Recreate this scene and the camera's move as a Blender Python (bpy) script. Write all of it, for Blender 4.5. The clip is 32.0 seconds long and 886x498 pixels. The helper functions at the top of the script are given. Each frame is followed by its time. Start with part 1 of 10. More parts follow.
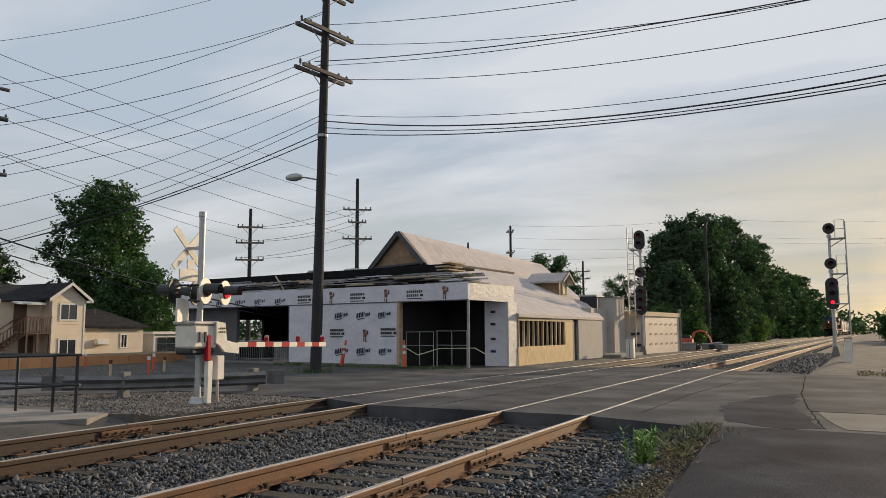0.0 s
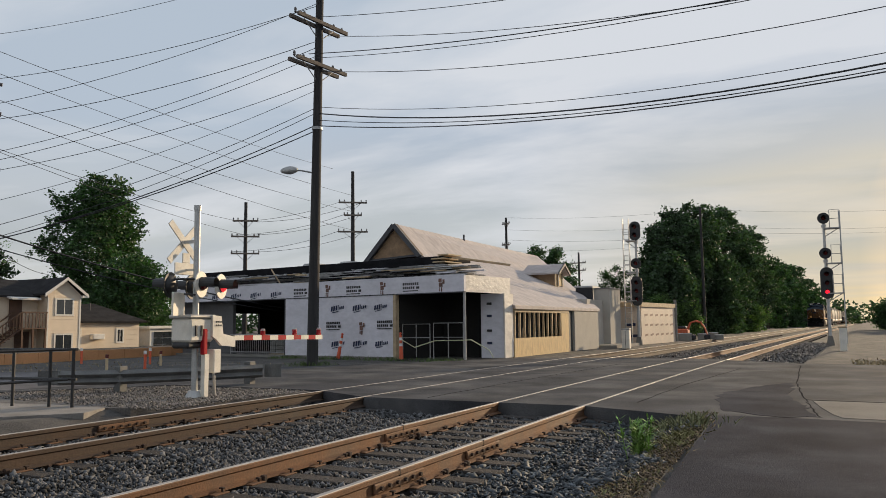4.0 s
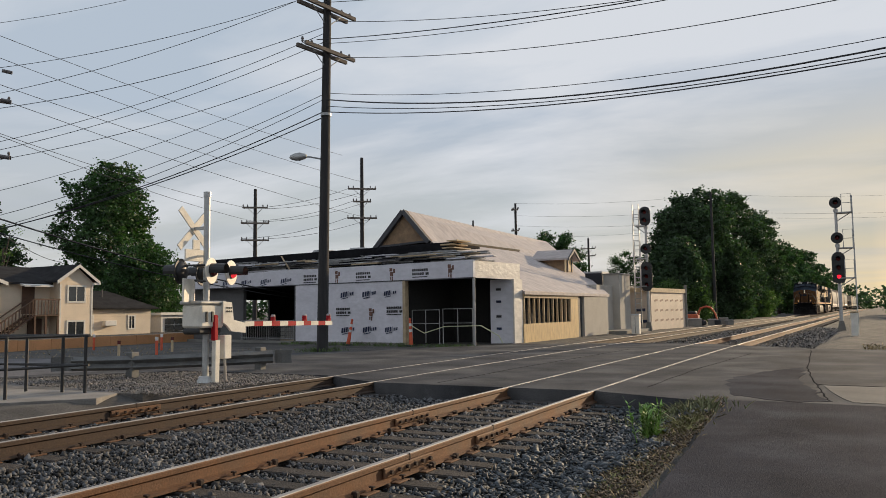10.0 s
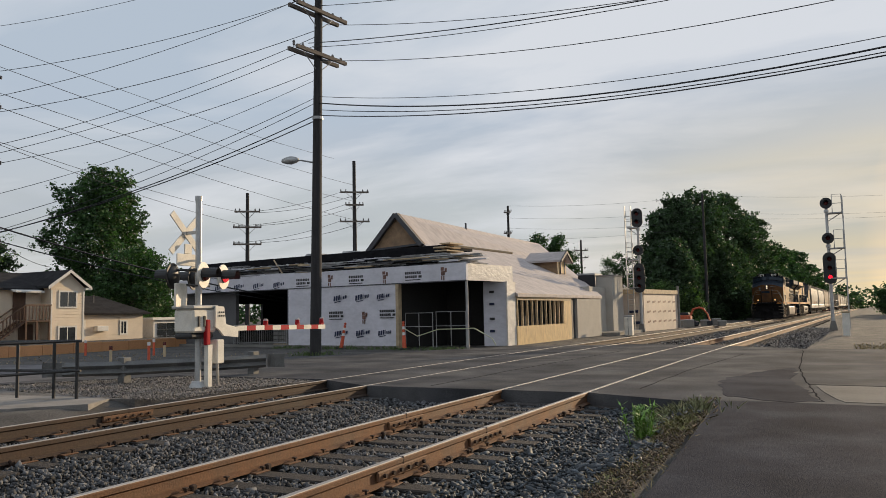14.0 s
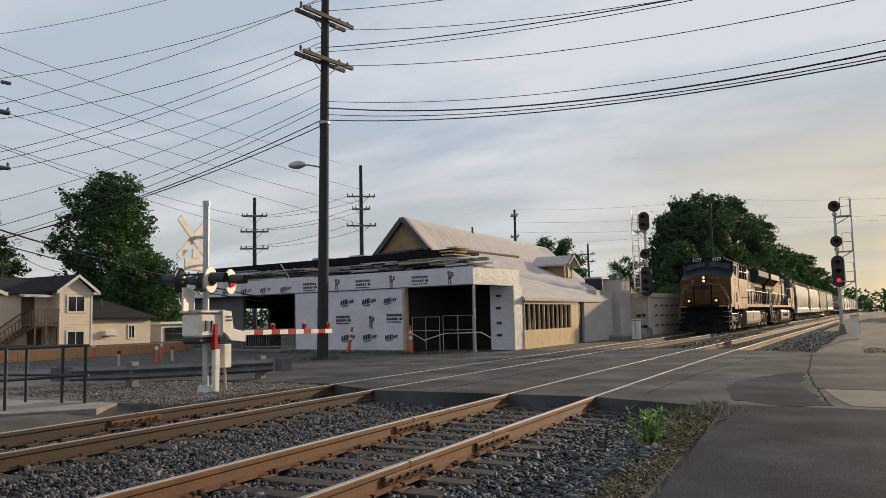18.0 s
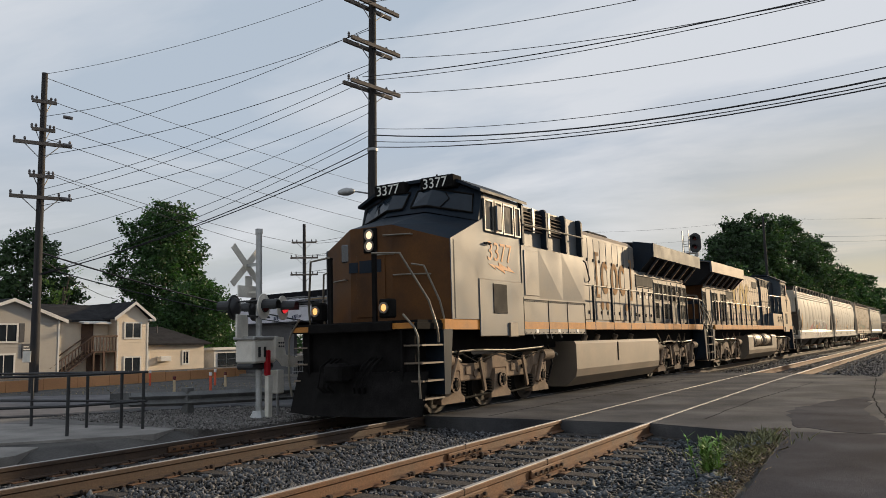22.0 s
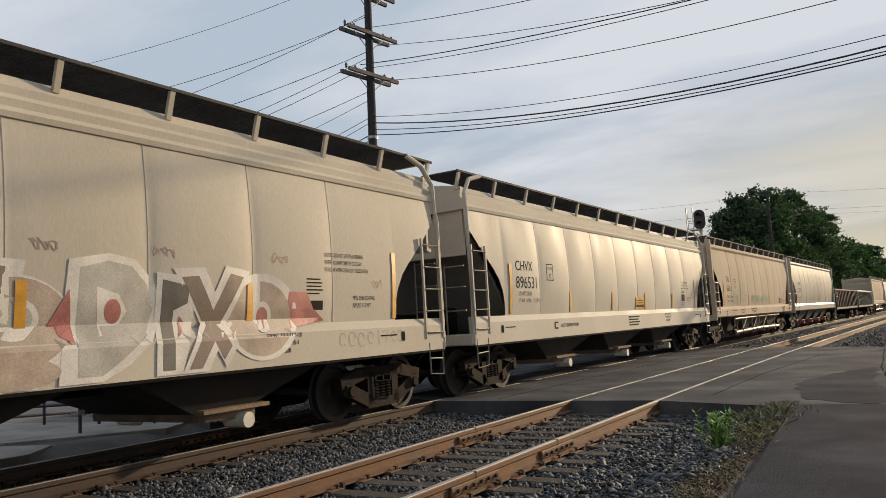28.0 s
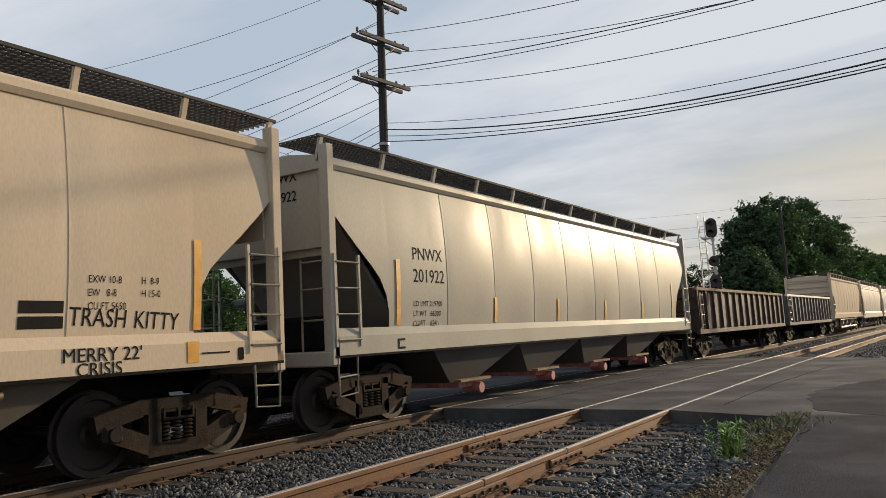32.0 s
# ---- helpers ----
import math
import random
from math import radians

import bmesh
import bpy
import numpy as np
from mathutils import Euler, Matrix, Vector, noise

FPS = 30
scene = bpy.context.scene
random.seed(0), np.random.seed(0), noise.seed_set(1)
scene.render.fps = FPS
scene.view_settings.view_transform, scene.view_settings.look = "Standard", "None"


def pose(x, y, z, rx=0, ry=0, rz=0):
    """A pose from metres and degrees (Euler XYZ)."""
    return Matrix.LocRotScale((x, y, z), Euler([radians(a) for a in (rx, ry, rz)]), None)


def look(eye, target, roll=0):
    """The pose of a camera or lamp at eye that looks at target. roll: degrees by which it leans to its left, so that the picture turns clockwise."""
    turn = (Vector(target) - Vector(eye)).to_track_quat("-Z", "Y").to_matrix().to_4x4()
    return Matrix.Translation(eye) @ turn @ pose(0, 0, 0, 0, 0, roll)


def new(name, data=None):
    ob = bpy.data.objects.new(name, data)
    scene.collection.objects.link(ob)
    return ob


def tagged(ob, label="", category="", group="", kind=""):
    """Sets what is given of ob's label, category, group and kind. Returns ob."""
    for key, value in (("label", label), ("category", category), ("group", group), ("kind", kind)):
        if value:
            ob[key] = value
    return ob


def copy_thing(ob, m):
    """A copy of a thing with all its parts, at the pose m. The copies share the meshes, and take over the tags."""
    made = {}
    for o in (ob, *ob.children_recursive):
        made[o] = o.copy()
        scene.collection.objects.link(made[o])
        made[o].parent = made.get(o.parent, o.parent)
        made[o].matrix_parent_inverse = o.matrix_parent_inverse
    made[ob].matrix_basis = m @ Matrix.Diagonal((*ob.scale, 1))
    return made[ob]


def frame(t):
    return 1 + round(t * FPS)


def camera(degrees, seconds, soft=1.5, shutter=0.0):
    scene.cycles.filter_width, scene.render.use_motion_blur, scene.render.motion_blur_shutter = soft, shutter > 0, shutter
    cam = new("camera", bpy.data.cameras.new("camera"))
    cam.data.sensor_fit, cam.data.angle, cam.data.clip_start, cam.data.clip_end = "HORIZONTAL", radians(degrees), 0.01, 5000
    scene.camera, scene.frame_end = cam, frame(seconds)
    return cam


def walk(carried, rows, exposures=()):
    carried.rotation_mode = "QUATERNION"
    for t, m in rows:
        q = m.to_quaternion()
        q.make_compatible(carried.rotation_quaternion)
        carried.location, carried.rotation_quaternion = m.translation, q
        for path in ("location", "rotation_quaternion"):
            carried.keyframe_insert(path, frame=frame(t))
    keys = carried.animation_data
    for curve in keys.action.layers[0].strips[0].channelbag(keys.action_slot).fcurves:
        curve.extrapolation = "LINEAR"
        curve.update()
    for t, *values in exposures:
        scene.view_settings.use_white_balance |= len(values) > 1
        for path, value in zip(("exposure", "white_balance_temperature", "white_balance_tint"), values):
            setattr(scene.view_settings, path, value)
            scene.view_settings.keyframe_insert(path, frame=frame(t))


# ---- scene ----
cam = camera(60.0, 32.0, soft=0.7)


def aim(x, y, z, yaw, pitch, roll):
    """A camera pose: yaw to the left of +y, pitch up, roll, in degrees."""
    a, b = radians(yaw), radians(pitch)
    d = Vector((-math.sin(a) * math.cos(b), math.cos(a) * math.cos(b), math.sin(b)))
    return look((x, y, z), Vector((x, y, z)) + d, roll)


walk(cam, [(t, aim(x, y, z, a, b, c)) for t, x, y, z, a, b, c in (
    (0.0, 0.000, 0.011, 1.336, 26.815, 6.182, -0.237),
    (0.5, 0.002, 0.026, 1.334, 26.551, 6.377, -0.396),
    (1.0, 0.012, 0.027, 1.331, 26.444, 6.379, -0.524),
    (1.5, -0.003, 0.028, 1.326, 26.310, 6.212, -0.646),
    (2.0, 0.003, 0.016, 1.328, 26.261, 5.955, -0.645),
    (2.5, -0.001, 0.020, 1.325, 26.258, 5.763, -0.596),
    (3.0, -0.003, 0.015, 1.322, 26.298, 5.655, -0.567),
    (3.5, 0.000, 0.011, 1.325, 26.392, 5.625, -0.604),
    (5.5, -0.004, 0.016, 1.324, 26.833, 5.605, -0.686),
    (6.0, -0.003, 0.012, 1.320, 26.960, 5.599, -0.673),
    (6.5, -0.007, 0.012, 1.317, 27.130, 5.580, -0.737),
    (7.0, 0.004, 0.000, 1.323, 27.316, 5.538, -0.775),
    (7.5, -0.001, 0.011, 1.315, 27.450, 5.524, -0.844),
    (8.0, 0.006, 0.018, 1.323, 27.550, 5.399, -0.797),
    (8.5, 0.001, 0.012, 1.327, 27.522, 5.194, -0.729),
    (9.0, -0.001, 0.022, 1.316, 27.430, 5.001, -0.678),
    (9.5, -0.001, 0.008, 1.317, 27.302, 4.762, -0.700),
    (10.0, 0.001, 0.019, 1.315, 27.220, 4.594, -0.790),
    (10.5, 0.001, 0.015, 1.313, 27.183, 4.488, -0.780),
    (11.0, 0.004, 0.025, 1.311, 27.179, 4.440, -0.717),
    (11.5, 0.000, 0.016, 1.316, 27.143, 4.404, -0.660),
    (12.0, 0.007, 0.013, 1.315, 27.086, 4.428, -0.727),
    (12.5, 0.008, 0.022, 1.314, 26.986, 4.522, -0.849),
    (13.0, 0.012, 0.027, 1.321, 26.847, 4.602, -1.010),
    (13.5, 0.012, 0.022, 1.317, 26.729, 4.709, -1.125),
    (14.0, 0.005, 0.024, 1.314, 26.686, 4.798, -1.202),
    (14.5, 0.004, 0.020, 1.314, 26.713, 4.861, -1.251),
    (16.5, 0.010, 0.018, 1.316, 27.085, 4.968, -1.450),
    (17.0, 0.001, 0.016, 1.320, 27.144, 5.012, -1.497),
    (17.5, 0.010, 0.019, 1.319, 27.182, 5.050, -1.426),
    (18.0, 0.010, 0.018, 1.318, 27.186, 5.103, -1.277),
    (18.5, 0.005, 0.020, 1.315, 27.211, 5.193, -0.975),
    (19.0, 0.000, 0.024, 1.324, 27.381, 5.327, -0.712),
    (19.5, -0.007, 0.023, 1.327, 27.722, 5.596, -0.625),
    (20.0, -0.013, 0.003, 1.324, 28.289, 6.023, -0.734),
    (20.5, -0.011, 0.011, 1.327, 28.986, 6.463, -0.892),
    (21.0, -0.013, 0.005, 1.328, 29.734, 6.912, -1.012),
    (21.5, -0.016, -0.017, 1.334, 30.324, 7.074, -1.260),
    (22.0, -0.019, -0.012, 1.338, 30.672, 6.975, -1.576),
    (22.5, -0.000, -0.017, 1.340, 30.782, 6.608, -2.016),
    (23.0, 0.003, -0.009, 1.337, 30.692, 6.221, -2.388),
    (23.5, 0.001, 0.004, 1.337, 30.473, 5.861, -2.674),
    (24.0, -0.008, -0.002, 1.339, 30.254, 5.662, -2.938),
    (24.5, -0.009, 0.001, 1.334, 30.186, 5.634, -3.095),
    (25.0, -0.007, -0.010, 1.339, 30.154, 5.623, -3.238),
    (25.5, -0.007, -0.009, 1.338, 30.182, 5.719, -3.401),
    (27.5, -0.005, -0.006, 1.336, 30.892, 5.981, -3.670),
    (28.0, -0.007, -0.013, 1.328, 31.050, 5.937, -3.558),
    (28.5, -0.004, -0.003, 1.330, 31.240, 5.898, -3.442),
    (29.0, 0.010, -0.020, 1.342, 31.393, 5.908, -3.371),
    (29.5, 0.004, -0.017, 1.332, 31.556, 6.013, -3.248),
    (30.0, 0.004, -0.019, 1.346, 31.662, 6.051, -3.178),
    (30.5, -0.010, -0.020, 1.338, 31.746, 6.151, -3.071),
    (31.0, -0.007, -0.024, 1.337, 31.796, 6.274, -3.045),
    (31.5, -0.014, -0.018, 1.342, 31.796, 6.335, -3.058),
    (32.0, -0.005, -0.016, 1.333, 31.796, 6.472, -3.039),
)], exposures=((0.0, 0.0), (22.4, 0.0), (23.6, 0.16), (25.2, 0.16), (27.5, 0.0), (29.0, 0.04), (32.0, 0.03)))

# ---- light ----
SUN_AZ, SUN_EL = 19.5, 13.5      # degrees: to the right of +y, above the horizon
VEIL, VEIL_COLOR, CLOUD_COLOR, BAND_COLOR = 0.94, (4.75, 5.5, 6.45), (7.3, 7.5, 7.9), (4.35, 4.85, 5.75)
HAZE_COLOR, GLOW_COLOR = (6.3, 6.3, 6.0), (7.8, 6.1, 3.2)      # low over the horizon, and round the sun
BLAZE_COLOR = (24.0, 15.0, 6.5)
CLOUD_X, CLOUD_Y = 0.6, 2.1      # where the high cloud has drifted to
world = bpy.data.worlds.new("sky")
scene.world = world
world.use_nodes = True


def build_sky():
    nt = world.node_tree
    n, l = nt.nodes, nt.links
    n.clear()
    out = n.new("ShaderNodeOutputWorld")
    bg = n.new("ShaderNodeBackground")
    bg.inputs["Strength"].default_value = 0.1
    sky = n.new("ShaderNodeTexSky")
    sky.sky_type = "NISHITA"
    sky.sun_disc = False
    sky.sun_elevation, sky.sun_rotation = radians(SUN_EL), radians(SUN_AZ)
    sky.air_density, sky.dust_density, sky.ozone_density = 1.0, 0.5, 1.0
    # thin streaked cloud, laid on a plane high above
    tc = n.new("ShaderNodeTexCoord")
    sep = n.new("ShaderNodeSeparateXYZ")
    l.new(tc.outputs["Generated"], sep.inputs[0])

    def math_node(op, a, b=None):
        m = n.new("ShaderNodeMath")
        m.operation = op
        for i, x in enumerate((a, b)):
            if x is None:
                continue
            if isinstance(x, (int, float)):
                m.inputs[i].default_value = x
            else:
                l.new(x, m.inputs[i])
        return m.outputs[0]

    up = math_node("ADD", math_node("MAXIMUM", sep.outputs[2], 0.0), 0.10)
    cx, cy = math_node("DIVIDE", sep.outputs[0], up), math_node("DIVIDE", sep.outputs[1], up)
    com = n.new("ShaderNodeCombineXYZ")
    l.new(cx, com.inputs[0]), l.new(cy, com.inputs[1])
    mp = n.new("ShaderNodeMapping")
    l.new(com.outputs[0], mp.inputs[0])
    mp.inputs["Rotation"].default_value = (0, 0, radians(-35))
    mp.inputs["Scale"].default_value = (0.42, 0.85, 1)
    mp.inputs["Location"].default_value = (CLOUD_X, CLOUD_Y, 0)
    no = n.new("ShaderNodeTexNoise")
    l.new(mp.outputs[0], no.inputs["Vector"])
    no.inputs["Scale"].default_value, no.inputs["Detail"].default_value = 0.9, 7
    no.inputs["Roughness"].default_value, no.inputs["Distortion"].default_value = 0.55, 0.4
    ramp = n.new("ShaderNodeValToRGB")
    l.new(no.outputs[0], ramp.inputs[0])
    ramp.color_ramp.elements[0].position, ramp.color_ramp.elements[1].position = 0.45, 0.62
    # a thin even veil of high cloud over all, thicker in the streaks
    veil = n.new("ShaderNodeMix")
    veil.data_type = "RGBA"
    veil.inputs[0].default_value = VEIL
    l.new(sky.outputs[0], veil.inputs[6])
    low = n.new("ShaderNodeMapRange")
    l.new(sep.outputs[2], low.inputs[0])
    low.inputs[1].default_value, low.inputs[2].default_value, low.inputs[3].default_value, low.inputs[4].default_value = 0.06, 0.25, 1.0, 0.0
    haze = n.new("ShaderNodeMix")
    haze.data_type = "RGBA"
    l.new(low.outputs[0], haze.inputs[0])
    haze.inputs[6].default_value, haze.inputs[7].default_value = (*VEIL_COLOR, 1), (*HAZE_COLOR, 1)
    dot = n.new("ShaderNodeVectorMath")
    dot.operation = "DOT_PRODUCT"
    l.new(tc.outputs["Generated"], dot.inputs[0])
    dot.inputs[1].default_value = (math.sin(radians(SUN_AZ)), math.cos(radians(SUN_AZ)), 0.05)
    near = n.new("ShaderNodeMapRange")
    l.new(dot.outputs["Value"], near.inputs[0])
    near.inputs[1].default_value, near.inputs[2].default_value, near.inputs[4].default_value = 0.76, 0.97, 1.0
    glow = n.new("ShaderNodeMix")
    glow.data_type = "RGBA"
    wide = n.new("ShaderNodeMapRange")
    l.new(sep.outputs[2], wide.inputs[0])
    wide.inputs[1].default_value, wide.inputs[2].default_value, wide.inputs[3].default_value, wide.inputs[4].default_value = 0.06, 0.29, 1.0, 0.0
    l.new(math_node("MULTIPLY", near.outputs[0], wide.outputs[0]), glow.inputs[0])
    l.new(haze.outputs[2], glow.inputs[6])
    glow.inputs[7].default_value = (*GLOW_COLOR, 1)
    core = n.new("ShaderNodeMapRange")
    l.new(dot.outputs["Value"], core.inputs[0])
    core.inputs[1].default_value, core.inputs[2].default_value, core.inputs[4].default_value = 0.955, 1.0, 1.0
    blaze = n.new("ShaderNodeMix")
    blaze.data_type = "RGBA"
    l.new(core.outputs[0], blaze.inputs[0])
    l.new(glow.outputs[2], blaze.inputs[6])
    blaze.inputs[7].default_value = (*BLAZE_COLOR, 1)
    l.new(blaze.outputs[2], veil.inputs[7])
    mix = n.new("ShaderNodeMix")
    mix.data_type = "RGBA"
    l.new(math_node("MULTIPLY", ramp.outputs[0], 0.8), mix.inputs[0])
    # grey undersides in broad drifts
    mp2 = n.new("ShaderNodeMapping")
    l.new(com.outputs[0], mp2.inputs[0])
    mp2.inputs["Rotation"].default_value, mp2.inputs["Scale"].default_value = (0, 0, radians(12)), (0.22, 0.55, 1)
    mp2.inputs["Location"].default_value = (3.1, 0.7, 0)
    no2 = n.new("ShaderNodeTexNoise")
    l.new(mp2.outputs[0], no2.inputs["Vector"])
    no2.inputs["Scale"].default_value, no2.inputs["Detail"].default_value, no2.inputs["Distortion"].default_value = 1.1, 6, 0.3
    ramp2 = n.new("ShaderNodeValToRGB")
    l.new(no2.outputs[0], ramp2.inputs[0])
    ramp2.color_ramp.elements[0].position, ramp2.color_ramp.elements[1].position = 0.42, 0.66
    drift = n.new("ShaderNodeMix")
    drift.data_type = "RGBA"
    l.new(math_node("MULTIPLY", ramp2.outputs[0], 0.55), drift.inputs[0])
    l.new(veil.outputs[2], drift.inputs[6])
    drift.inputs[7].default_value = (*BAND_COLOR, 1)
    # a low bank of grey streaks above the horizon
    mp3 = n.new("ShaderNodeMapping")
    l.new(tc.outputs["Generated"], mp3.inputs[0])
    mp3.inputs["Scale"].default_value, mp3.inputs["Rotation"].default_value = (1.7, 1.7, 11), (radians(3), radians(-4), 0)
    no3 = n.new("ShaderNodeTexNoise")
    l.new(mp3.outputs[0], no3.inputs["Vector"])
    no3.inputs["Scale"].default_value, no3.inputs["Detail"].default_value, no3.inputs["Distortion"].default_value = 1.0, 6, 0.5
    ramp3 = n.new("ShaderNodeValToRGB")
    l.new(no3.outputs[0], ramp3.inputs[0])
    ramp3.color_ramp.elements[0].position, ramp3.color_ramp.elements[1].position = 0.42, 0.62
    rise, fall = n.new("ShaderNodeMapRange"), n.new("ShaderNodeMapRange")
    for k, lo, hi in ((rise, 0.04, 0.10), (fall, 0.24, 0.15)):
        l.new(sep.outputs[2], k.inputs[0])
        k.inputs[1].default_value, k.inputs[2].default_value = lo, hi
    bank = n.new("ShaderNodeMix")
    bank.data_type = "RGBA"
    l.new(math_node("MULTIPLY", math_node("MULTIPLY", math_node("MULTIPLY", rise.outputs[0], fall.outputs[0]), ramp3.outputs[0]), 0.75), bank.inputs[0])
    l.new(drift.outputs[2], bank.inputs[6])
    bank.inputs[7].default_value = (4.3, 4.75, 5.0, 1)
    l.new(bank.outputs[2], mix.inputs[6])
    tint = n.new("ShaderNodeMix")
    tint.data_type = "RGBA"
    l.new(math_node("MULTIPLY", near.outputs[0], wide.outputs[0]), tint.inputs[0])
    tint.inputs[6].default_value, tint.inputs[7].default_value = (*CLOUD_COLOR, 1), (7.8, 6.6, 4.7, 1)
    l.new(tint.outputs[2], mix.inputs[7])
    l.new(mix.outputs[2], bg.inputs["Color"])
    l.new(bg.outputs[0], out.inputs[0])


build_sky()
sun = new("sun", bpy.data.lights.new("sun", "SUN"))
sun.data.energy, sun.data.angle, sun.data.color = 4.6, radians(1.0), (1.0, 0.77, 0.50)
_az, _el = radians(SUN_AZ), radians(SUN_EL)
sun.matrix_world = look((0, 0, 60), Vector((0, 0, 60)) - Vector((math.sin(_az) * math.cos(_el), math.cos(_az) * math.cos(_el), math.sin(_el))))


# ---- materials ----
def mat(name, color, rough=0.7, metal=0.0, vary=0.25, scale=6.0, fine=60.0, bump=0.15, dirt=None, dirt_scale=1.2, dirt_amount=0.5,
        stretch=(1, 1, 1), spec=0.5, each=0.0, island=0.0, dust=None, leaf=0.0, emit=None, emit_strength=0.0):
    """A surface with grain at two scales, stains of another colour, fine relief, and an own shade for each object or each piece."""
    m = bpy.data.materials.new(name)
    m.use_nodes = True
    n, l = m.node_tree.nodes, m.node_tree.links
    b = n["Principled BSDF"]
    b.inputs["Roughness"].default_value, b.inputs["Metallic"].default_value = rough, metal
    b.inputs["Specular IOR Level"].default_value = spec
    tc, mp = n.new("ShaderNodeTexCoord"), n.new("ShaderNodeMapping")
    l.new(tc.outputs["Object"], mp.inputs[0])
    mp.inputs["Scale"].default_value = stretch

    def noise_node(s, detail):
        k = n.new("ShaderNodeTexNoise")
        l.new(mp.outputs[0], k.inputs["Vector"])
        k.inputs["Scale"].default_value, k.inputs["Detail"].default_value = s, detail
        return k.outputs[0]

    big, small = noise_node(scale, 4), noise_node(fine, 3)

    def mixer(kind, fac, a, c):
        x = n.new("ShaderNodeMix")
        x.data_type, x.blend_type = "RGBA", kind
        for i, val in ((0, fac), (6, a), (7, c)):
            if isinstance(val, (int, float)):
                x.inputs[i].default_value = val
            elif isinstance(val, tuple):
                x.inputs[i].default_value = (*val[:3], 1)
            else:
                l.new(val, x.inputs[i])
        return x.outputs[2]

    def spread(socket, lo, hi):
        r = n.new("ShaderNodeMapRange")
        l.new(socket, r.inputs[0])
        r.inputs[1].default_value, r.inputs[2].default_value = 0.3, 0.7
        r.inputs[3].default_value, r.inputs[4].default_value = lo, hi
        return r.outputs[0]

    def mul(col, socket):
        c = n.new("ShaderNodeCombineColor")
        for i in range(3):
            l.new(socket, c.inputs[i])
        return mixer("MULTIPLY", 1.0, col, c.outputs[0])

    col = tuple(color)
    if dirt is not None:
        d = n.new("ShaderNodeMapRange")
        l.new(noise_node(dirt_scale, 6), d.inputs[0])
        d.inputs[1].default_value, d.inputs[2].default_value, d.inputs[4].default_value = 0.45, 0.68, dirt_amount
        col = mixer("MIX", d.outputs[0], col, tuple(dirt))
    col = mul(col, spread(big, 1 - vary, 1 + vary))
    col = mul(col, spread(small, 1 - vary * 0.6, 1 + vary * 0.6))
    if each:
        o = n.new("ShaderNodeObjectInfo")
        r = n.new("ShaderNodeMapRange")
        l.new(o.outputs["Random"], r.inputs[0])
        r.inputs[3].default_value, r.inputs[4].default_value = 1 - each, 1 + each
        col = mul(col, r.outputs[0])
    if island:
        o = n.new("ShaderNodeNewGeometry")
        r = n.new("ShaderNodeMapRange")
        l.new(o.outputs["Random Per Island"], r.inputs[0])
        r.inputs[3].default_value, r.inputs[4].default_value = 1 - island, 1 + island
        col = mul(col, r.outputs[0])
    l.new(col, b.inputs["Base Color"])
    if rough < 0.95:
        l.new(spread(big, max(0.03, rough - 0.08), min(1.0, rough + 0.08)), b.inputs["Roughness"])
    if bump:
        bp = n.new("ShaderNodeBump")
        bp.inputs["Strength"].default_value, bp.inputs["Distance"].default_value = bump, 0.02
        l.new(small, bp.inputs["Height"])
        l.new(bp.outputs[0], b.inputs["Normal"])
    if dust:      # fine dust that shows at a slant
        b.inputs["Sheen Weight"].default_value, b.inputs["Sheen Roughness"].default_value = dust[0], 0.36
        b.inputs["Sheen Tint"].default_value = (*dust[1], 1)
    if leaf:      # light that comes through a leaf
        tr, sh = n.new("ShaderNodeBsdfTranslucent"), n.new("ShaderNodeMixShader")
        l.new(mixer("MULTIPLY", 1.0, col, (1.1, 1.7, 0.7)), tr.inputs["Color"])
        sh.inputs[0].default_value = leaf
        l.new(b.outputs[0], sh.inputs[1]), l.new(tr.outputs[0], sh.inputs[2])
        l.new(sh.outputs[0], n["Material Output"].inputs[0])
    if emit:
        b.inputs["Emission Color"].default_value = (*emit, 1)
        b.inputs["Emission Strength"].default_value = emit_strength
    return m


